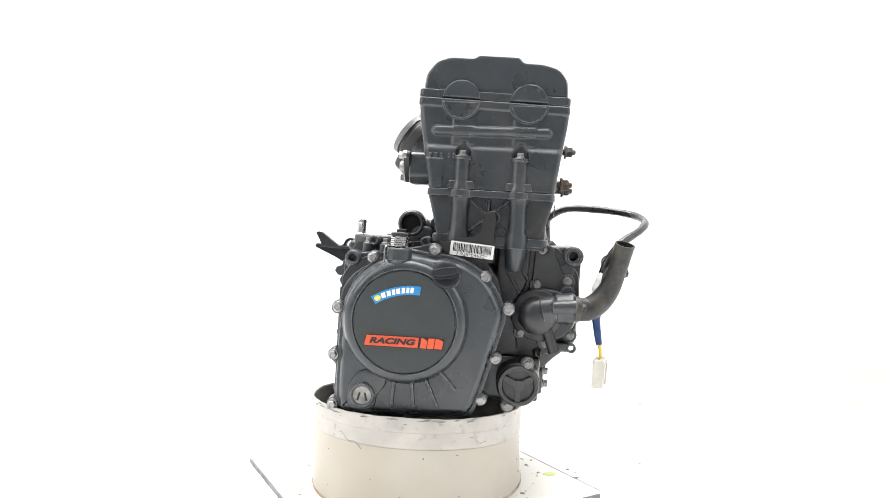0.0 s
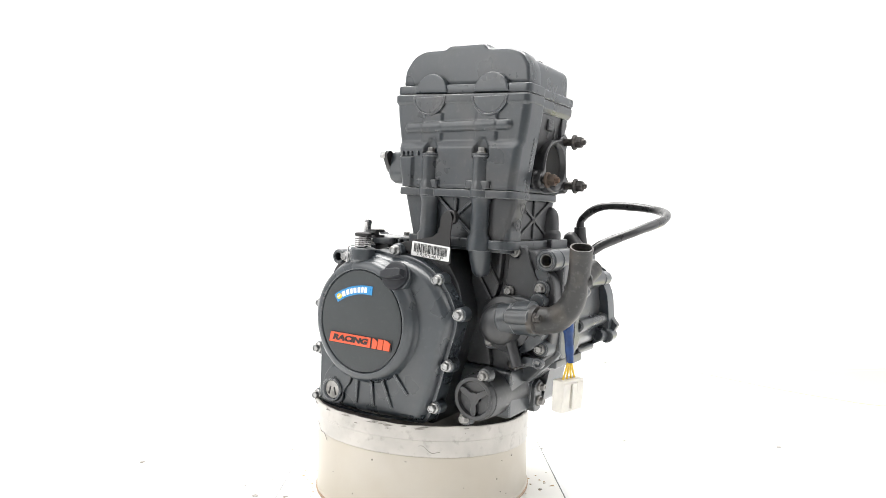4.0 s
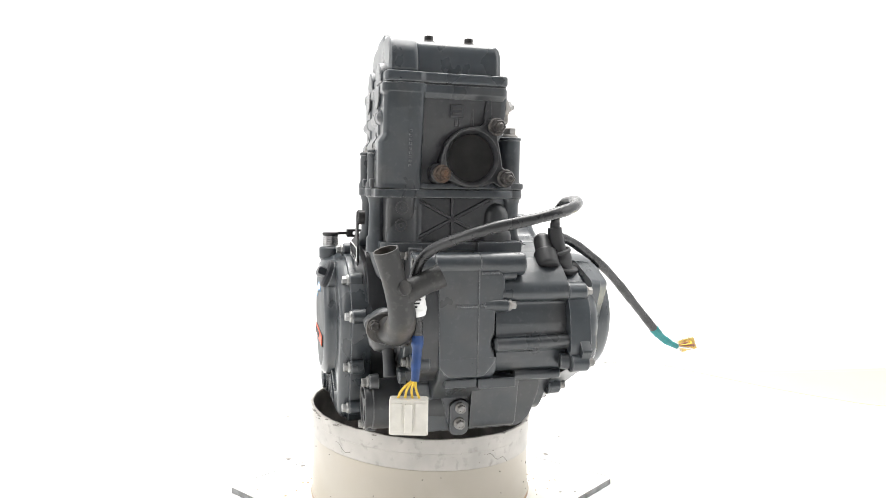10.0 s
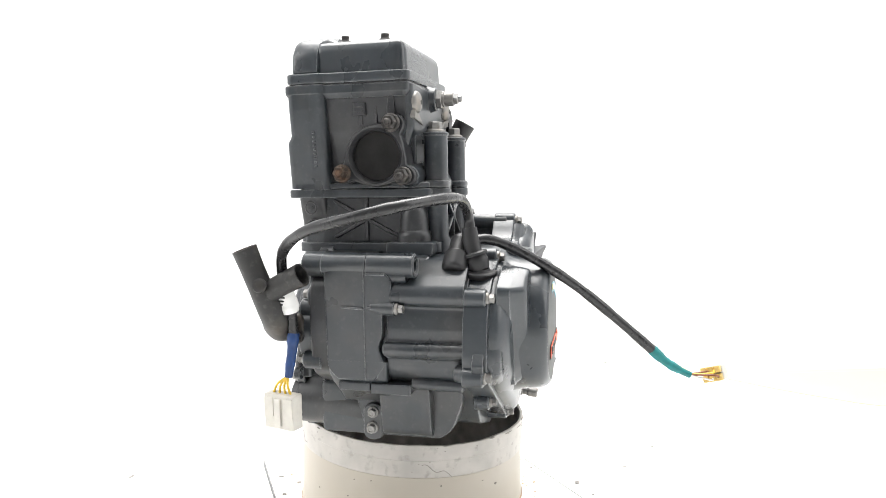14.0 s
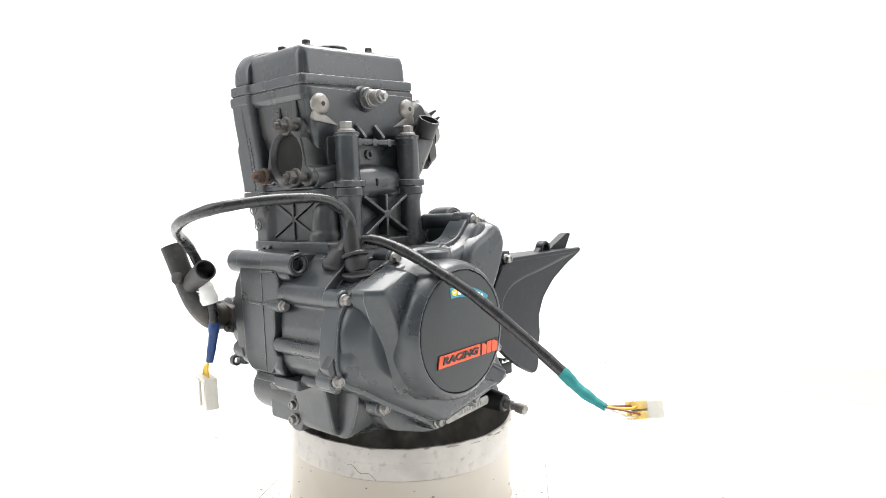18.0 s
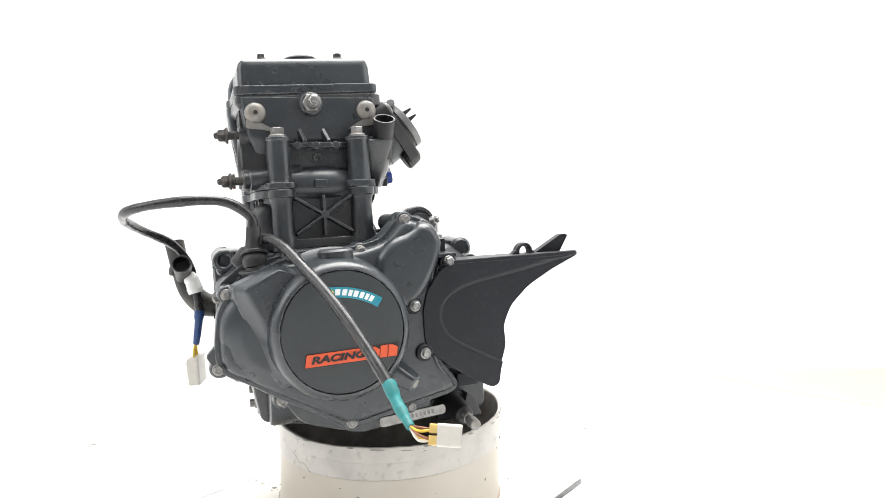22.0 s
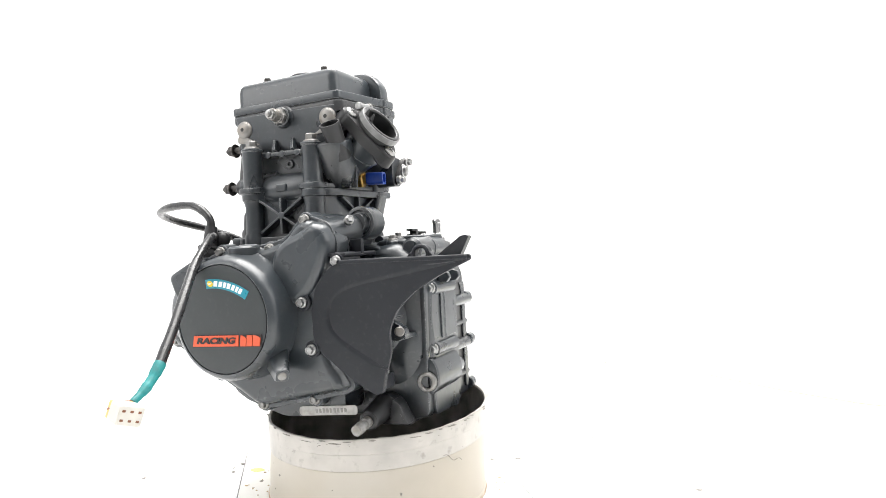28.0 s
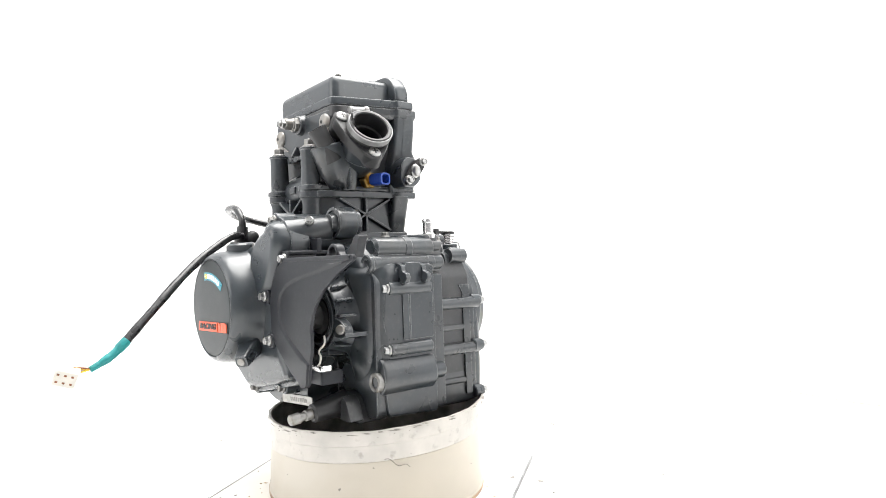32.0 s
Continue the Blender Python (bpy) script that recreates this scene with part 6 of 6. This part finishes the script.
    ring(bm, (-0.0786, 0.0745, 0.1372), LEFT, 0.0102, 0.0060, 0.0100, 28, 0.0012)
    part("pivot_eye", bm, DULL, rear, "dull steel pivot bush")
    # gearbox top: a fat tube along the rear edge with a band, and a lumpy casting before it
    bm = B()
    prism(bm, "y", rounded([(-0.070, 0.245), (-0.072, 0.270), (-0.066, 0.284), (-0.045, 0.2865), (-0.020, 0.286), (-0.015, 0.245)], 0.008), -0.018, 0.068, 0.003, True)
    part("gearbox_top", bm, CASE, CASE_R)
    bm = B()
    rod(bm, (-0.0650, -0.0050, 0.2750), (-0.0650, 0.0740, 0.2755), 0.0118, 0.0120, 36, 0.003)
    rod(bm, (-0.0700, -0.0030, 0.2585), (-0.0700, 0.0800, 0.2590), 0.0104, 0.0106, 32, 0.002)
    ring(bm, (-0.0700, 0.0790, 0.2590), LEFT, 0.0104, 0.0060, 0.0050, 30, 0.0012)
    prism(bm, "x", rounded([(0.0060, 0.238), (0.0720, 0.238), (0.0720, 0.2660), (0.0060, 0.2660)], 0.003, 3), -0.066, -0.0798, 0.0025)
    fat = part("shaft_tube", bm, CASE, CASE_R)
    bm = B()
    rod(bm, (-0.0650, 0.0260, 0.2752), (-0.0650, 0.0360, 0.2753), 0.0128, 0.0128, 36, 0.0012)
    part("band", bm, CASE, fat)
    bm = B()
    rod(bm, (-0.0700, -0.0170, 0.2770), (-0.0690, 0.000, 0.2770), 0.0054, 0.0060, 18, 0.002)
    rod(bm, (-0.0715, -0.0160, 0.2590), (-0.0710, 0.000, 0.2590), 0.0080, 0.0086, 20, 0.002)
    part("boss", bm, CASE, fat)
    bm = B()
    ring(bm, (-0.0600, -0.0500, 0.2650), RIGHT, 0.0086, 0.0046, 0.010, 28, 0.0012)
    rod(bm, (-0.0600, -0.036, 0.2650), (-0.0600, -0.0500, 0.2650), 0.0086, 0.0086, 24)
    part("upper_mount_eye", bm, CASE, CASE_R)
    bm = B()
    prism(bm, "y", rounded([(-0.064, 0.250), (-0.062, 0.266), (-0.054, 0.2710), (-0.036, 0.2740), (-0.030, 0.250)], 0.004), -0.030, -0.0520, 0.003)
    part("eye_web", bm, CASE, CASE_R)
    for x, y, z, r in ((-0.0410, -0.034, 0.2850, 0.0058), (0.0175, -0.034, 0.2865, 0.0062)):
        bm = B()
        ring(bm, (x, y, z), RIGHT, r, r * 0.45, 0.010, 22, 0.001)
        rod(bm, (x, y + 0.020, z), (x, y + 0.004, z), r, r, 20)
        part("boss_eye", bm, CASE, CASE_R)
    # smooth lumpy casting on the left of the top
    bm = B()
    loft(bm, [[(x, y, z) for x, z in rounded([(-0.074 + k, 0.250), (-0.070 + k, 0.268 - h), (-0.050 + k, 0.283 - h), (-0.034, 0.2815 - h * 0.7), (-0.016, 0.2770 - h), (0.004, 0.262)], 0.008, 5)] for y, k, h in ((0.064, 0, 0), (0.072, 0.001, 0.0005), (0.079, 0.003, 0.003), (0.084, 0.006, 0.008), (0.086, 0.010, 0.014))])
    part("gear_hump", bm, CASE, CASE_L)
    for x, y, z in ((-0.048, -0.030, 0.2820), (-0.026, -0.046, 0.2820), (-0.030, 0.030, 0.2885), (-0.041, 0.066, 0.2855)):
        bm = B()
        rod(bm, (x, y, z - 0.02), (x, y, z), 0.0078, 0.0072, 18, 0.001)
        part("bolt_boss", bm, CASE, CASE_R)
        bolt(CASE_R, (x, y, z + 0.0006), UP, 0.9, BOLT_DULL)
    bm = B()
    prism(bm, "z", rounded([(-0.070, -0.016), (-0.030, -0.030), (-0.005, -0.030), (-0.012, 0.020), (-0.050, 0.030), (-0.070, 0.006)], 0.008), 0.282, 0.2905, 0.003)
    part("breather_cover", bm, CASE, CASE_R)
    bm = B()
    lathe(bm, (-0.0637, -0.0058, 0.286), UP, [(0.0074, 0), (0.0074, 0.0046), (0.0058, 0.0058), (0.0058, 0.0165), (0.0065, 0.0175), (0.0065, 0.0200), (0.0058, 0.0215), (0.0047, 0.0215), (0.0044, 0.012)], 24)
    part("breather_pipe", bm, CHROME, CASE_R, "bright steel breather pipe")
    # starter motor along the top of the case
    bm = B()
    lathe(bm, (-0.0135, 0.0640, 0.3058), LEFT, [(0.0160, 0), (0.0178, 0.002), (0.0182, 0.020), (0.0172, 0.024), (0.0140, 0.0245), (0.0130, 0.0225), (0.0110, 0.0225), (0.0100, 0.0300)], 36)
    starter = part("starter_tube", bm, CASE, CASE_L)
    bm = B()
    ring(bm, (-0.0135, 0.0650, 0.3058), RIGHT, 0.0160, 0.0118, 0.006, 32, 0.0012)
    part("starter_mouth", bm, CASE, starter)
    # dark disc in place of the unlit depth of the starter bore
    bm = B()
    lathe(bm, (-0.0135, 0.0636, 0.3058), RIGHT, [(0.0118, 0), (0.0115, 0.0005), (0.001, 0.0006)], 28)
    part("starter_bore", bm, VOID, starter)
    bm = B()
    rod(bm, (0.0190, 0.074, 0.3085), (0.0198, 0.1340, 0.3085), 0.0092, 0.0090, 28, 0.002)
    rod(bm, (-0.006, 0.086, 0.3010), (0.004, 0.141, 0.293), 0.0150, 0.0170, 28, 0.004)
    prism(bm, "x", rounded([(0.084, 0.285), (0.130, 0.285), (0.130, 0.306), (0.084, 0.306)], 0.002, 3), 0.0125, 0.0260, 0.001)
    rod(bm, (0.000, 0.060, 0.290), (0.002, 0.125, 0.288), 0.0140, 0.0160, 24, 0.002)
    part("starter_neck", bm, CASE, starter)
    bolt(starter, (-0.0192, 0.1195, 0.3083), (-0.75, 0.55, 0.35), 0.85)
    # output shaft boss behind the guard: a finned barrel with nested seal rings
    ox, oz = -0.0150, 0.2050
    bm = B()
    lathe(bm, (ox, 0.0, oz), LEFT, [(0.0580, 0.078), (0.0520, 0.0860), (0.0470, 0.0895), (0.0430, 0.0930), (0.0395, 0.100), (0.0380, 0.1085), (0.0365, 0.1105), (0.0345, 0.1105), (0.0335, 0.1075), (0.0315, 0.1070), (0.0308, 0.1110), (0.0286, 0.1118), (0.0275, 0.1080), (0.0250, 0.1050), (0.0243, 0.1090), (0.0222, 0.1098), (0.0212, 0.1040), (0.010, 0.1040)], 56)
    bay = part("output_boss", bm, CASE, CASE_L)
    for k in range(8):
        a = radians(108 + k * 23)
        r = Vector((math.cos(a), 0, math.sin(a)))
        c = Vector((ox, 0, oz))
        bm = B()
        rib(bm, c + r * 0.0395 + Vector((0, 0.0880, 0)), c + r * 0.0372 + Vector((0, 0.1095, 0)), 0.0030, r, 0.0062)
        part("fin", bm, CASE, bay)
    bm = B()
    lathe(bm, (ox, 0.090, oz), LEFT, [(0.019, 0), (0.019, 0.020), (0.014, 0.022), (0.014, 0.032), (0.012, 0.034)], 36)
    part("output_shaft", bm, RUBBER, bay)
    bm = B()
    flank = rounded([(-0.0835, 0.050), (-0.0842, 0.066), (-0.0815, 0.0770), (-0.0730, 0.0850), (-0.0600, 0.0900), (-0.036, 0.0925), (-0.02, 0.055)], 0.010, 6)
    loft(bm, [[(-0.05 + (p + 0.05) * k, 0.05 + (q - 0.05) * g, z) for p, q in flank] for z, k, g in ((0.100, 0.86, 0.62), (0.120, 0.94, 0.70), (0.140, 0.98, 0.80), (0.158, 0.995, 0.92), (0.172, 1, 0.985), (0.182, 1, 1), (0.246, 1, 1), (0.254, 0.97, 0.94), (0.2590, 0.90, 0.80))])
    part("rear_flank", bm, CASE, bay)
    # ear with a bright pin
    bm = B()
    prism(bm, "y", rounded([(-0.048, 0.206), (-0.062, 0.203), (-0.0715, 0.196), (-0.0720, 0.188), (-0.063, 0.1835), (-0.048, 0.185)], 0.005, 5), 0.103, 0.1120, 0.0015)
    loft(bm, [[(-0.0715, y, 0.1862), (-0.0715, y, 0.1900), (-0.060, y, 0.1900), (-0.060, y, 0.1835)] for y in (0.084, 0.1115)])
    ear = part("pin_ear", bm, CASE, bay)
    bm = B()
    lathe(bm, (-0.0650, 0.1120, 0.1940), (-0.6, 1, 0.1), [(0.0050, 0), (0.0050, 0.0040), (0.0042, 0.0050), (0.001, 0.0053)], 20)
    part("pin", bm, NICKEL, ear, "bright steel pin")
    bm = B()
    tube(bm, [(-0.0360, 0.116, 0.186), (-0.0460, 0.122, 0.179), (-0.0420, 0.126, 0.172), (-0.0520, 0.130, 0.167), (-0.0515, 0.131, 0.161), (-0.0460, 0.131, 0.157)], 0.0011, 7)
    part("neutral_wire", bm, WHITE_WIRE, bay, "thin pale wire")
    bm = B()
    box(bm, -0.0560, 0.118, 0.1520, -0.0330, 0.1330, 0.1585, 0.003, 0.002)
    part("switch_plate", bm, CHROME, bay, "bright steel switch plate")
    bm = B()
    box(bm, -0.0540, 0.105, 0.1380, -0.0300, 0.1310, 0.1520, 0.003, 0.0015)
    part("switch_body", bm, GUARD, bay)
    # lower lugs, shift shaft and stamped plate on the left flank
    bm = B()
    prism(bm, "y", rounded([(-0.066, 0.094), (-0.058, 0.108), (-0.050, 0.122), (-0.036, 0.127), (-0.022, 0.122), (-0.018, 0.094)], 0.006), 0.06, 0.0960, 0.003)
    prism(bm, "y", rounded([(-0.066, 0.098), (-0.058, 0.118), (-0.050, 0.124), (-0.046, 0.112), (-0.046, 0.098)], 0.002, 3), 0.09, 0.1060, 0.001)
    lug = part("shift_boss", bm, GRIME_AND_SHADE, CASE_L)
    bm = B()
    rod(bm, (-0.0338, 0.090, 0.1130), (-0.0358, 0.1340, 0.1080), 0.0140, 0.0098, 24, 0.002)
    part("shaft_seal", bm, RUBBER, lug)
    bm = B()
    rod(bm, (-0.0350, 0.118, 0.1095), (-0.0362, 0.1420, 0.1072), 0.0056, 0.0056, 18, 0.0006)
    rod(bm, (-0.0362, 0.1420, 0.1072), (-0.0364, 0.1480, 0.1065), 0.0044, 0.0044, 16)
    rod(bm, (-0.0364, 0.1475, 0.1066), (-0.0366, 0.1590, 0.1053), 0.0058, 0.0056, 18, 0.001)
    part("shift_shaft", bm, DULL, lug, "bright splined shift shaft")
    bm = B()
    p, q = Vector((0.0510, 0.1222, 0.1118)), Vector((-0.0185, 0.1222, 0.1160))
    t = (q - p).normalized()
    n = Vector((-t.z, 0, t.x)) * 0.0048
    n = n if n.z > 0 else -n
    long = (q - p).length
    loft(bm, [[p + t * a + n * (b / 0.0048) + Vector((0, h, 0)) for a, b in rounded([(0, -0.0048), (long, -0.0048), (long, 0.0048), (0, 0.0048)], 0.004, 5)] for h in (0, 0.0010)])
    plate = part("serial_plate", bm, PLATE, CASE_L, "stamped aluminium serial plate")
    rng = random.Random(3)
    for i in range(9):
        s = p + t * (0.020 + i * 0.0043)
        bm = B()
        loft(bm, [[Vector((0, h, 0)) + w for w in (s - n * 0.45, s + t * 0.0026 - n * 0.45, s + t * 0.0026 + n * rng.uniform(0.3, 0.5), s + n * 0.5)] for h in (0.0008, 0.0013)])
        part("stamped_bar", bm, DULL, plate)


case_rear()


def label_bracket():
    """The black sheet tab with the bar-code label beside the cylinder."""
    bm = B()
    prism(bm, "y", rounded([(0.026, 0.283), (0.030, 0.2875), (0.052, 0.293), (0.072, 0.297), (0.079, 0.303), (0.081, 0.320), (0.090, 0.3255), (0.0945, 0.3180), (0.0925, 0.300), (0.0955, 0.272), (0.091, 0.2690), (0.084, 0.270), (0.060, 0.276)], 0.003), -0.0635, -0.0652, 0.0004, True)
    tab = part("label_bracket", bm, BADGE_BLACK, ENGINE, "black sheet metal bracket")
    bm = B()
    ring(bm, (0.0905, -0.0580, 0.3180), RIGHT, 0.0074, 0.0046, 0.0066, 24, 0.0008)
    lathe(bm, (0.0905, -0.0575, 0.3180), RIGHT, [(0.0046, 0), (0.0044, 0.0016), (0.001, 0.0017)], 20)
    part("bracket_eye", bm, BADGE_BLACK, tab)
    m = side_right(0.0702, -0.0656, 0.2810, -4.0)
    bm = B()
    prism(bm, "z", rounded([(-0.0235, -0.0065), (0.0235, -0.0065), (0.0235, 0.0085), (-0.0235, 0.0085)], 0.001, 2), 0, 0.0004)
    ob = part("tmp", bm, PAPER, None)
    me = ob.data
    bpy.data.objects.remove(ob)
    lab = shared("barcode_label", me, tab, m, "white bar-code label")
    rng = random.Random(17)
    bm = B()
    x = -0.0205
    while x < 0.0200:
        w = rng.choice((0.0004, 0.0004, 0.0007, 0.0011))
        prism(bm, "z", [(x, -0.0022), (x + w, -0.0022), (x + w, 0.0070), (x, 0.0070)], 0.0003, 0.0007)
        x += w + rng.choice((0.0005, 0.0005, 0.0009))
    ob = part("tmp", bm, INK_AND_HOLES, None)
    me = ob.data
    bpy.data.objects.remove(ob)
    tagged(shared("bars", me, lab, Matrix()), kind="stuff")
    lettering("label_number", "7-935*04632*", 0.0048, INK_AND_HOLES, lab, Matrix.Translation((0, -0.0046, 0.0004)), 0.0002, "", 1.25)


label_bracket()


def harnesses():
    """Two black sleeved leads with their rubber grommets and white connectors."""
    bm = B()
    lathe(bm, (0.1580, 0.1262, 0.2722), (0.16, 0.10, 1), [(0.0005, -0.004), (0.0150, -0.003), (0.0160, 0), (0.0160, 0.0016), (0.0150, 0.0026), (0.0100, 0.0030), (0.0092, 0.0050)], 32)
    tube(bm, [(0.1590, 0.1262, 0.2745), (0.1588, 0.1240, 0.2830), (0.1585, 0.1210, 0.2920), (0.1578, 0.1190, 0.3030), (0.1575, 0.1180, 0.3120)], [0.0098, 0.0104, 0.0108, 0.0112, 0.0108, 0.0098, 0.0088, 0.0082, 0.0080, 0.0078, 0.0076, 0.0074, 0.0072, 0.0070, 0.0068, 0.0066], 20)
    grommet = part("cable_grommet", bm, RUBBER, STATOR, "black rubber cable grommet")
    bm = B()
    ring(bm, (0.1586, 0.1226, 0.2868), (0, -0.30, 1), 0.0122, 0.0090, 0.0034, 26, 0.0012)
    part("bead", bm, RUBBER, grommet)
    bm = B()
    d = Vector((0.66, -0.06, -0.75)).normalized()
    lathe(bm, Vector((0.1495, 0.1084, 0.2995)), d, [(0.0005, -0.0060), (0.0050, -0.0050), (0.0078, -0.0020), (0.0086, 0.0015), (0.0088, 0.0140), (0.0100, 0.0156), (0.0110, 0.0164), (0.0113, 0.0182), (0.0113, 0.0300), (0.0108, 0.0325), (0.0094, 0.0340), (0.0060, 0.0346), (0.001, 0.0348)], 30)
    box(bm, 0.1680, 0.1085, 0.2620, 0.1755, 0.1170, 0.2665, 0.001, 0.0008)
    part("cable_boot", bm, RUBBER, STATOR, "black rubber cable boot")
    # lead over the front to the right side
    bm = B()
    tube(bm, [(0.1578, 0.1185, 0.305), (0.1600, 0.1178, 0.322), (0.1830, 0.1160, 0.3370), (0.2250, 0.1080, 0.3385), (0.2620, 0.0850, 0.3340), (0.2720, 0.0500, 0.3260), (0.2600, 0.0080, 0.3150), (0.2325, -0.0238, 0.2977), (0.2180, -0.0330, 0.2760), (0.2120, -0.0300, 0.2500), (0.2100, -0.0285, 0.2200)], 0.0046, 14, 0.05)
    lead = part("charging_lead", bm, SLEEVE, ENGINE, "black sleeved cable with blue tape and a white plug")
    bm = B()
    tube(bm, [(0.2180, -0.0335, 0.2640), (0.2140, -0.0310, 0.2520), (0.2120, -0.0300, 0.2420)], [0.0070, 0.0084, 0.0086, 0.0078], 14, 0.05)
    sl = part("paper_sleeve", bm, PAPER, lead, "white printed paper sleeve")
    bm = B()
    for k, (w0, w1) in enumerate(((-0.0362, -0.0290), (-0.0350, -0.0300), (-0.0358, -0.0318))):
        z = 0.2555 - k * 0.0032
        x = 0.2226 - abs(k - 1) * 0.0004 + (z - 0.252) * 0.25
        box(bm, x - 0.0020, w0, z, x + 0.0012, w1, z + 0.0014, 0.0003, 0.0002)
    part("print_bars", bm, INK_AND_HOLES, sl)
    bm = B()
    tube(bm, [(0.2100, -0.0285, 0.2230), (0.2120, -0.0295, 0.2080), (0.2160, -0.0318, 0.1850)], [0.0048, 0.0052, 0.0046, 0.0040, 0.0034], 12, 0.06)
    part("tape_wrap", bm, BLUE_TAPE, lead, "blue electrical tape")
    plug_axis = Vector((0.97, -0.25, 0)).normalized()
    s = Vector((-plug_axis.y, plug_axis.x, 0))
    c = Vector((0.2175, -0.0370, 0.1560))
    for k in (-0.011, -0.0035, 0.004, 0.011):
        bm = B()
        tube(bm, [(0.2155 + k * 0.1, -0.0315, 0.1870), c + s * k * 0.55 + Vector((0, 0, 0.022)), c + s * k + Vector((0, 0, 0.010))], 0.0011, 8)
        part("wire", bm, YELLOW_WIRE, lead, "yellow wire")
    bm = B()

    def brick(bm, c, a, b, h, wa, wb, wh, r=0.0015):
        pts = rounded([(-wa, -wb), (wa, -wb), (wa, wb), (-wa, wb)], r, 3)
        loft(bm, [[c + a * (p * k) + b * (q * k) + h * z for p, q in pts] for k, z in ((0.94, -wh), (1, -wh + 0.0008), (1, wh - 0.0008), (0.94, wh))])

    brick(bm, c, s, plug_axis, Vector((0, 0, 1)), 0.0164, 0.0062, 0.0152)
    plug = part("connector", bm, NYLON, lead, "white nylon plug")
    bm = B()
    brick(bm, c + plug_axis * 0.0068, s, plug_axis, Vector((0, 0, 1)), 0.0034, 0.0016, 0.0120, 0.0006)
    part("latch", bm, NYLON, plug)
    for k in (-0.0105, 0.0105):
        bm = B()
        brick(bm, c + s * k + plug_axis * 0.0062 + Vector((0, 0, 0.004)), s, plug_axis, Vector((0, 0, 1)), 0.0052, 0.0008, 0.0085, 0.0005)
        part("window", bm, NYLON, plug)
    # lead hanging out to the left
    bm = B()
    tube(bm, [(0.1575, 0.1205, 0.2930), (0.1500, 0.1240, 0.3005), (0.1420, 0.1380, 0.2990), (0.1322, 0.1588, 0.2891), (0.1213, 0.1859, 0.2722), (0.1076, 0.2145, 0.2503), (0.0925, 0.2480, 0.2200), (0.0800, 0.2815, 0.1885)], 0.0047, 14, 0.05)
    lead2 = part("sensor_lead", bm, SLEEVE, ENGINE, "black sleeved cable with teal tape and a white plug")
    bm = B()
    tube(bm, [(0.0805, 0.2790, 0.1908), (0.0785, 0.2920, 0.1790), (0.0768, 0.3040, 0.1715), (0.0757, 0.3150, 0.1662)], [0.0051, 0.0048, 0.0043, 0.0038, 0.0028], 14, 0.08)
    part("tape_wrap", bm, GREEN_TAPE, lead2, "teal electrical tape")
    c2 = Vector((0.0570, 0.3392, 0.1645))
    ax = Vector((-0.92, 0.36, -0.12)).normalized()
    sd = ax.cross(Vector((0, 0, 1))).normalized()
    uu = sd.cross(ax).normalized()
    tip = radians(18)
    sd, uu = sd * math.cos(tip) + uu * math.sin(tip), uu * math.cos(tip) - sd * math.sin(tip)
    for i, mat in enumerate((YELLOW_WIRE, BROWN_WIRE, WHITE_WIRE, YELLOW_WIRE, BROWN_WIRE)):
        o = sd * (-0.006 + 0.003 * i) + uu * (0.003 if i % 2 else -0.004)
        bm = B()
        tube(bm, [Vector((0.0760, 0.3130, 0.1668)), c2 - ax * 0.020 + o * 0.7 + uu * 0.002 * math.sin(i * 2), c2 - ax * 0.010 + o], 0.0010, 8)
        part("wire", bm, mat, lead2)
    bm = B()
    brick(bm, c2 + ax * 0.001, sd, uu, ax, 0.0100, 0.0077, 0.0084, 0.0025)
    plug2 = part("connector", bm, NYLON, lead2, "white nylon plug with a yellowed back")
    for i in range(3):
        for j in (-1, 1):
            bm = B()
            brick(bm, c2 - ax * 0.0085 + sd * (i - 1) * 0.0064 + uu * j * 0.0039, sd, uu, ax, 0.0027, 0.0032, 0.0042, 0.0012)
            part("cavity_back", bm, AMBER, plug2)
            bm = B()
            brick(bm, c2 + ax * 0.0093 + sd * (i - 1) * 0.0062 + uu * j * 0.0035, sd, uu, ax, 0.0012, 0.0009, 0.0004, 0.0003)
            part("pin_hole", bm, BROWN_WIRE, plug2)


harnesses()


def flatten(root):
    """Keeps the tree at thing, part and sub-part: what lies deeper moves up beside its parent."""
    for ob in list(root.children_recursive):
        while ob.parent != root and ob.parent.parent != root:
            m = ob.parent.matrix_basis @ ob.matrix_basis
            ob.parent = ob.parent.parent
            ob.matrix_basis = m


flatten(ENGINE)


def motions():
    """Everything on the turntable turns with it at an even pace."""
    times = [2.0 * i for i in range(17)]
    for thing in (TURNTABLE, BOARD_THING, DRUM_THING):
        walk(thing, [(t, pose(0, 0, 0, rz=-turned(t) - YAW0)) for t in times])
    lean = pose(0, 0, 0, ry=TILT)
    walk(ENGINE, [(t, pose(0, 0, BOARD_TOP, rz=-turned(t) - YAW0) @ lean) for t in times])


motions()
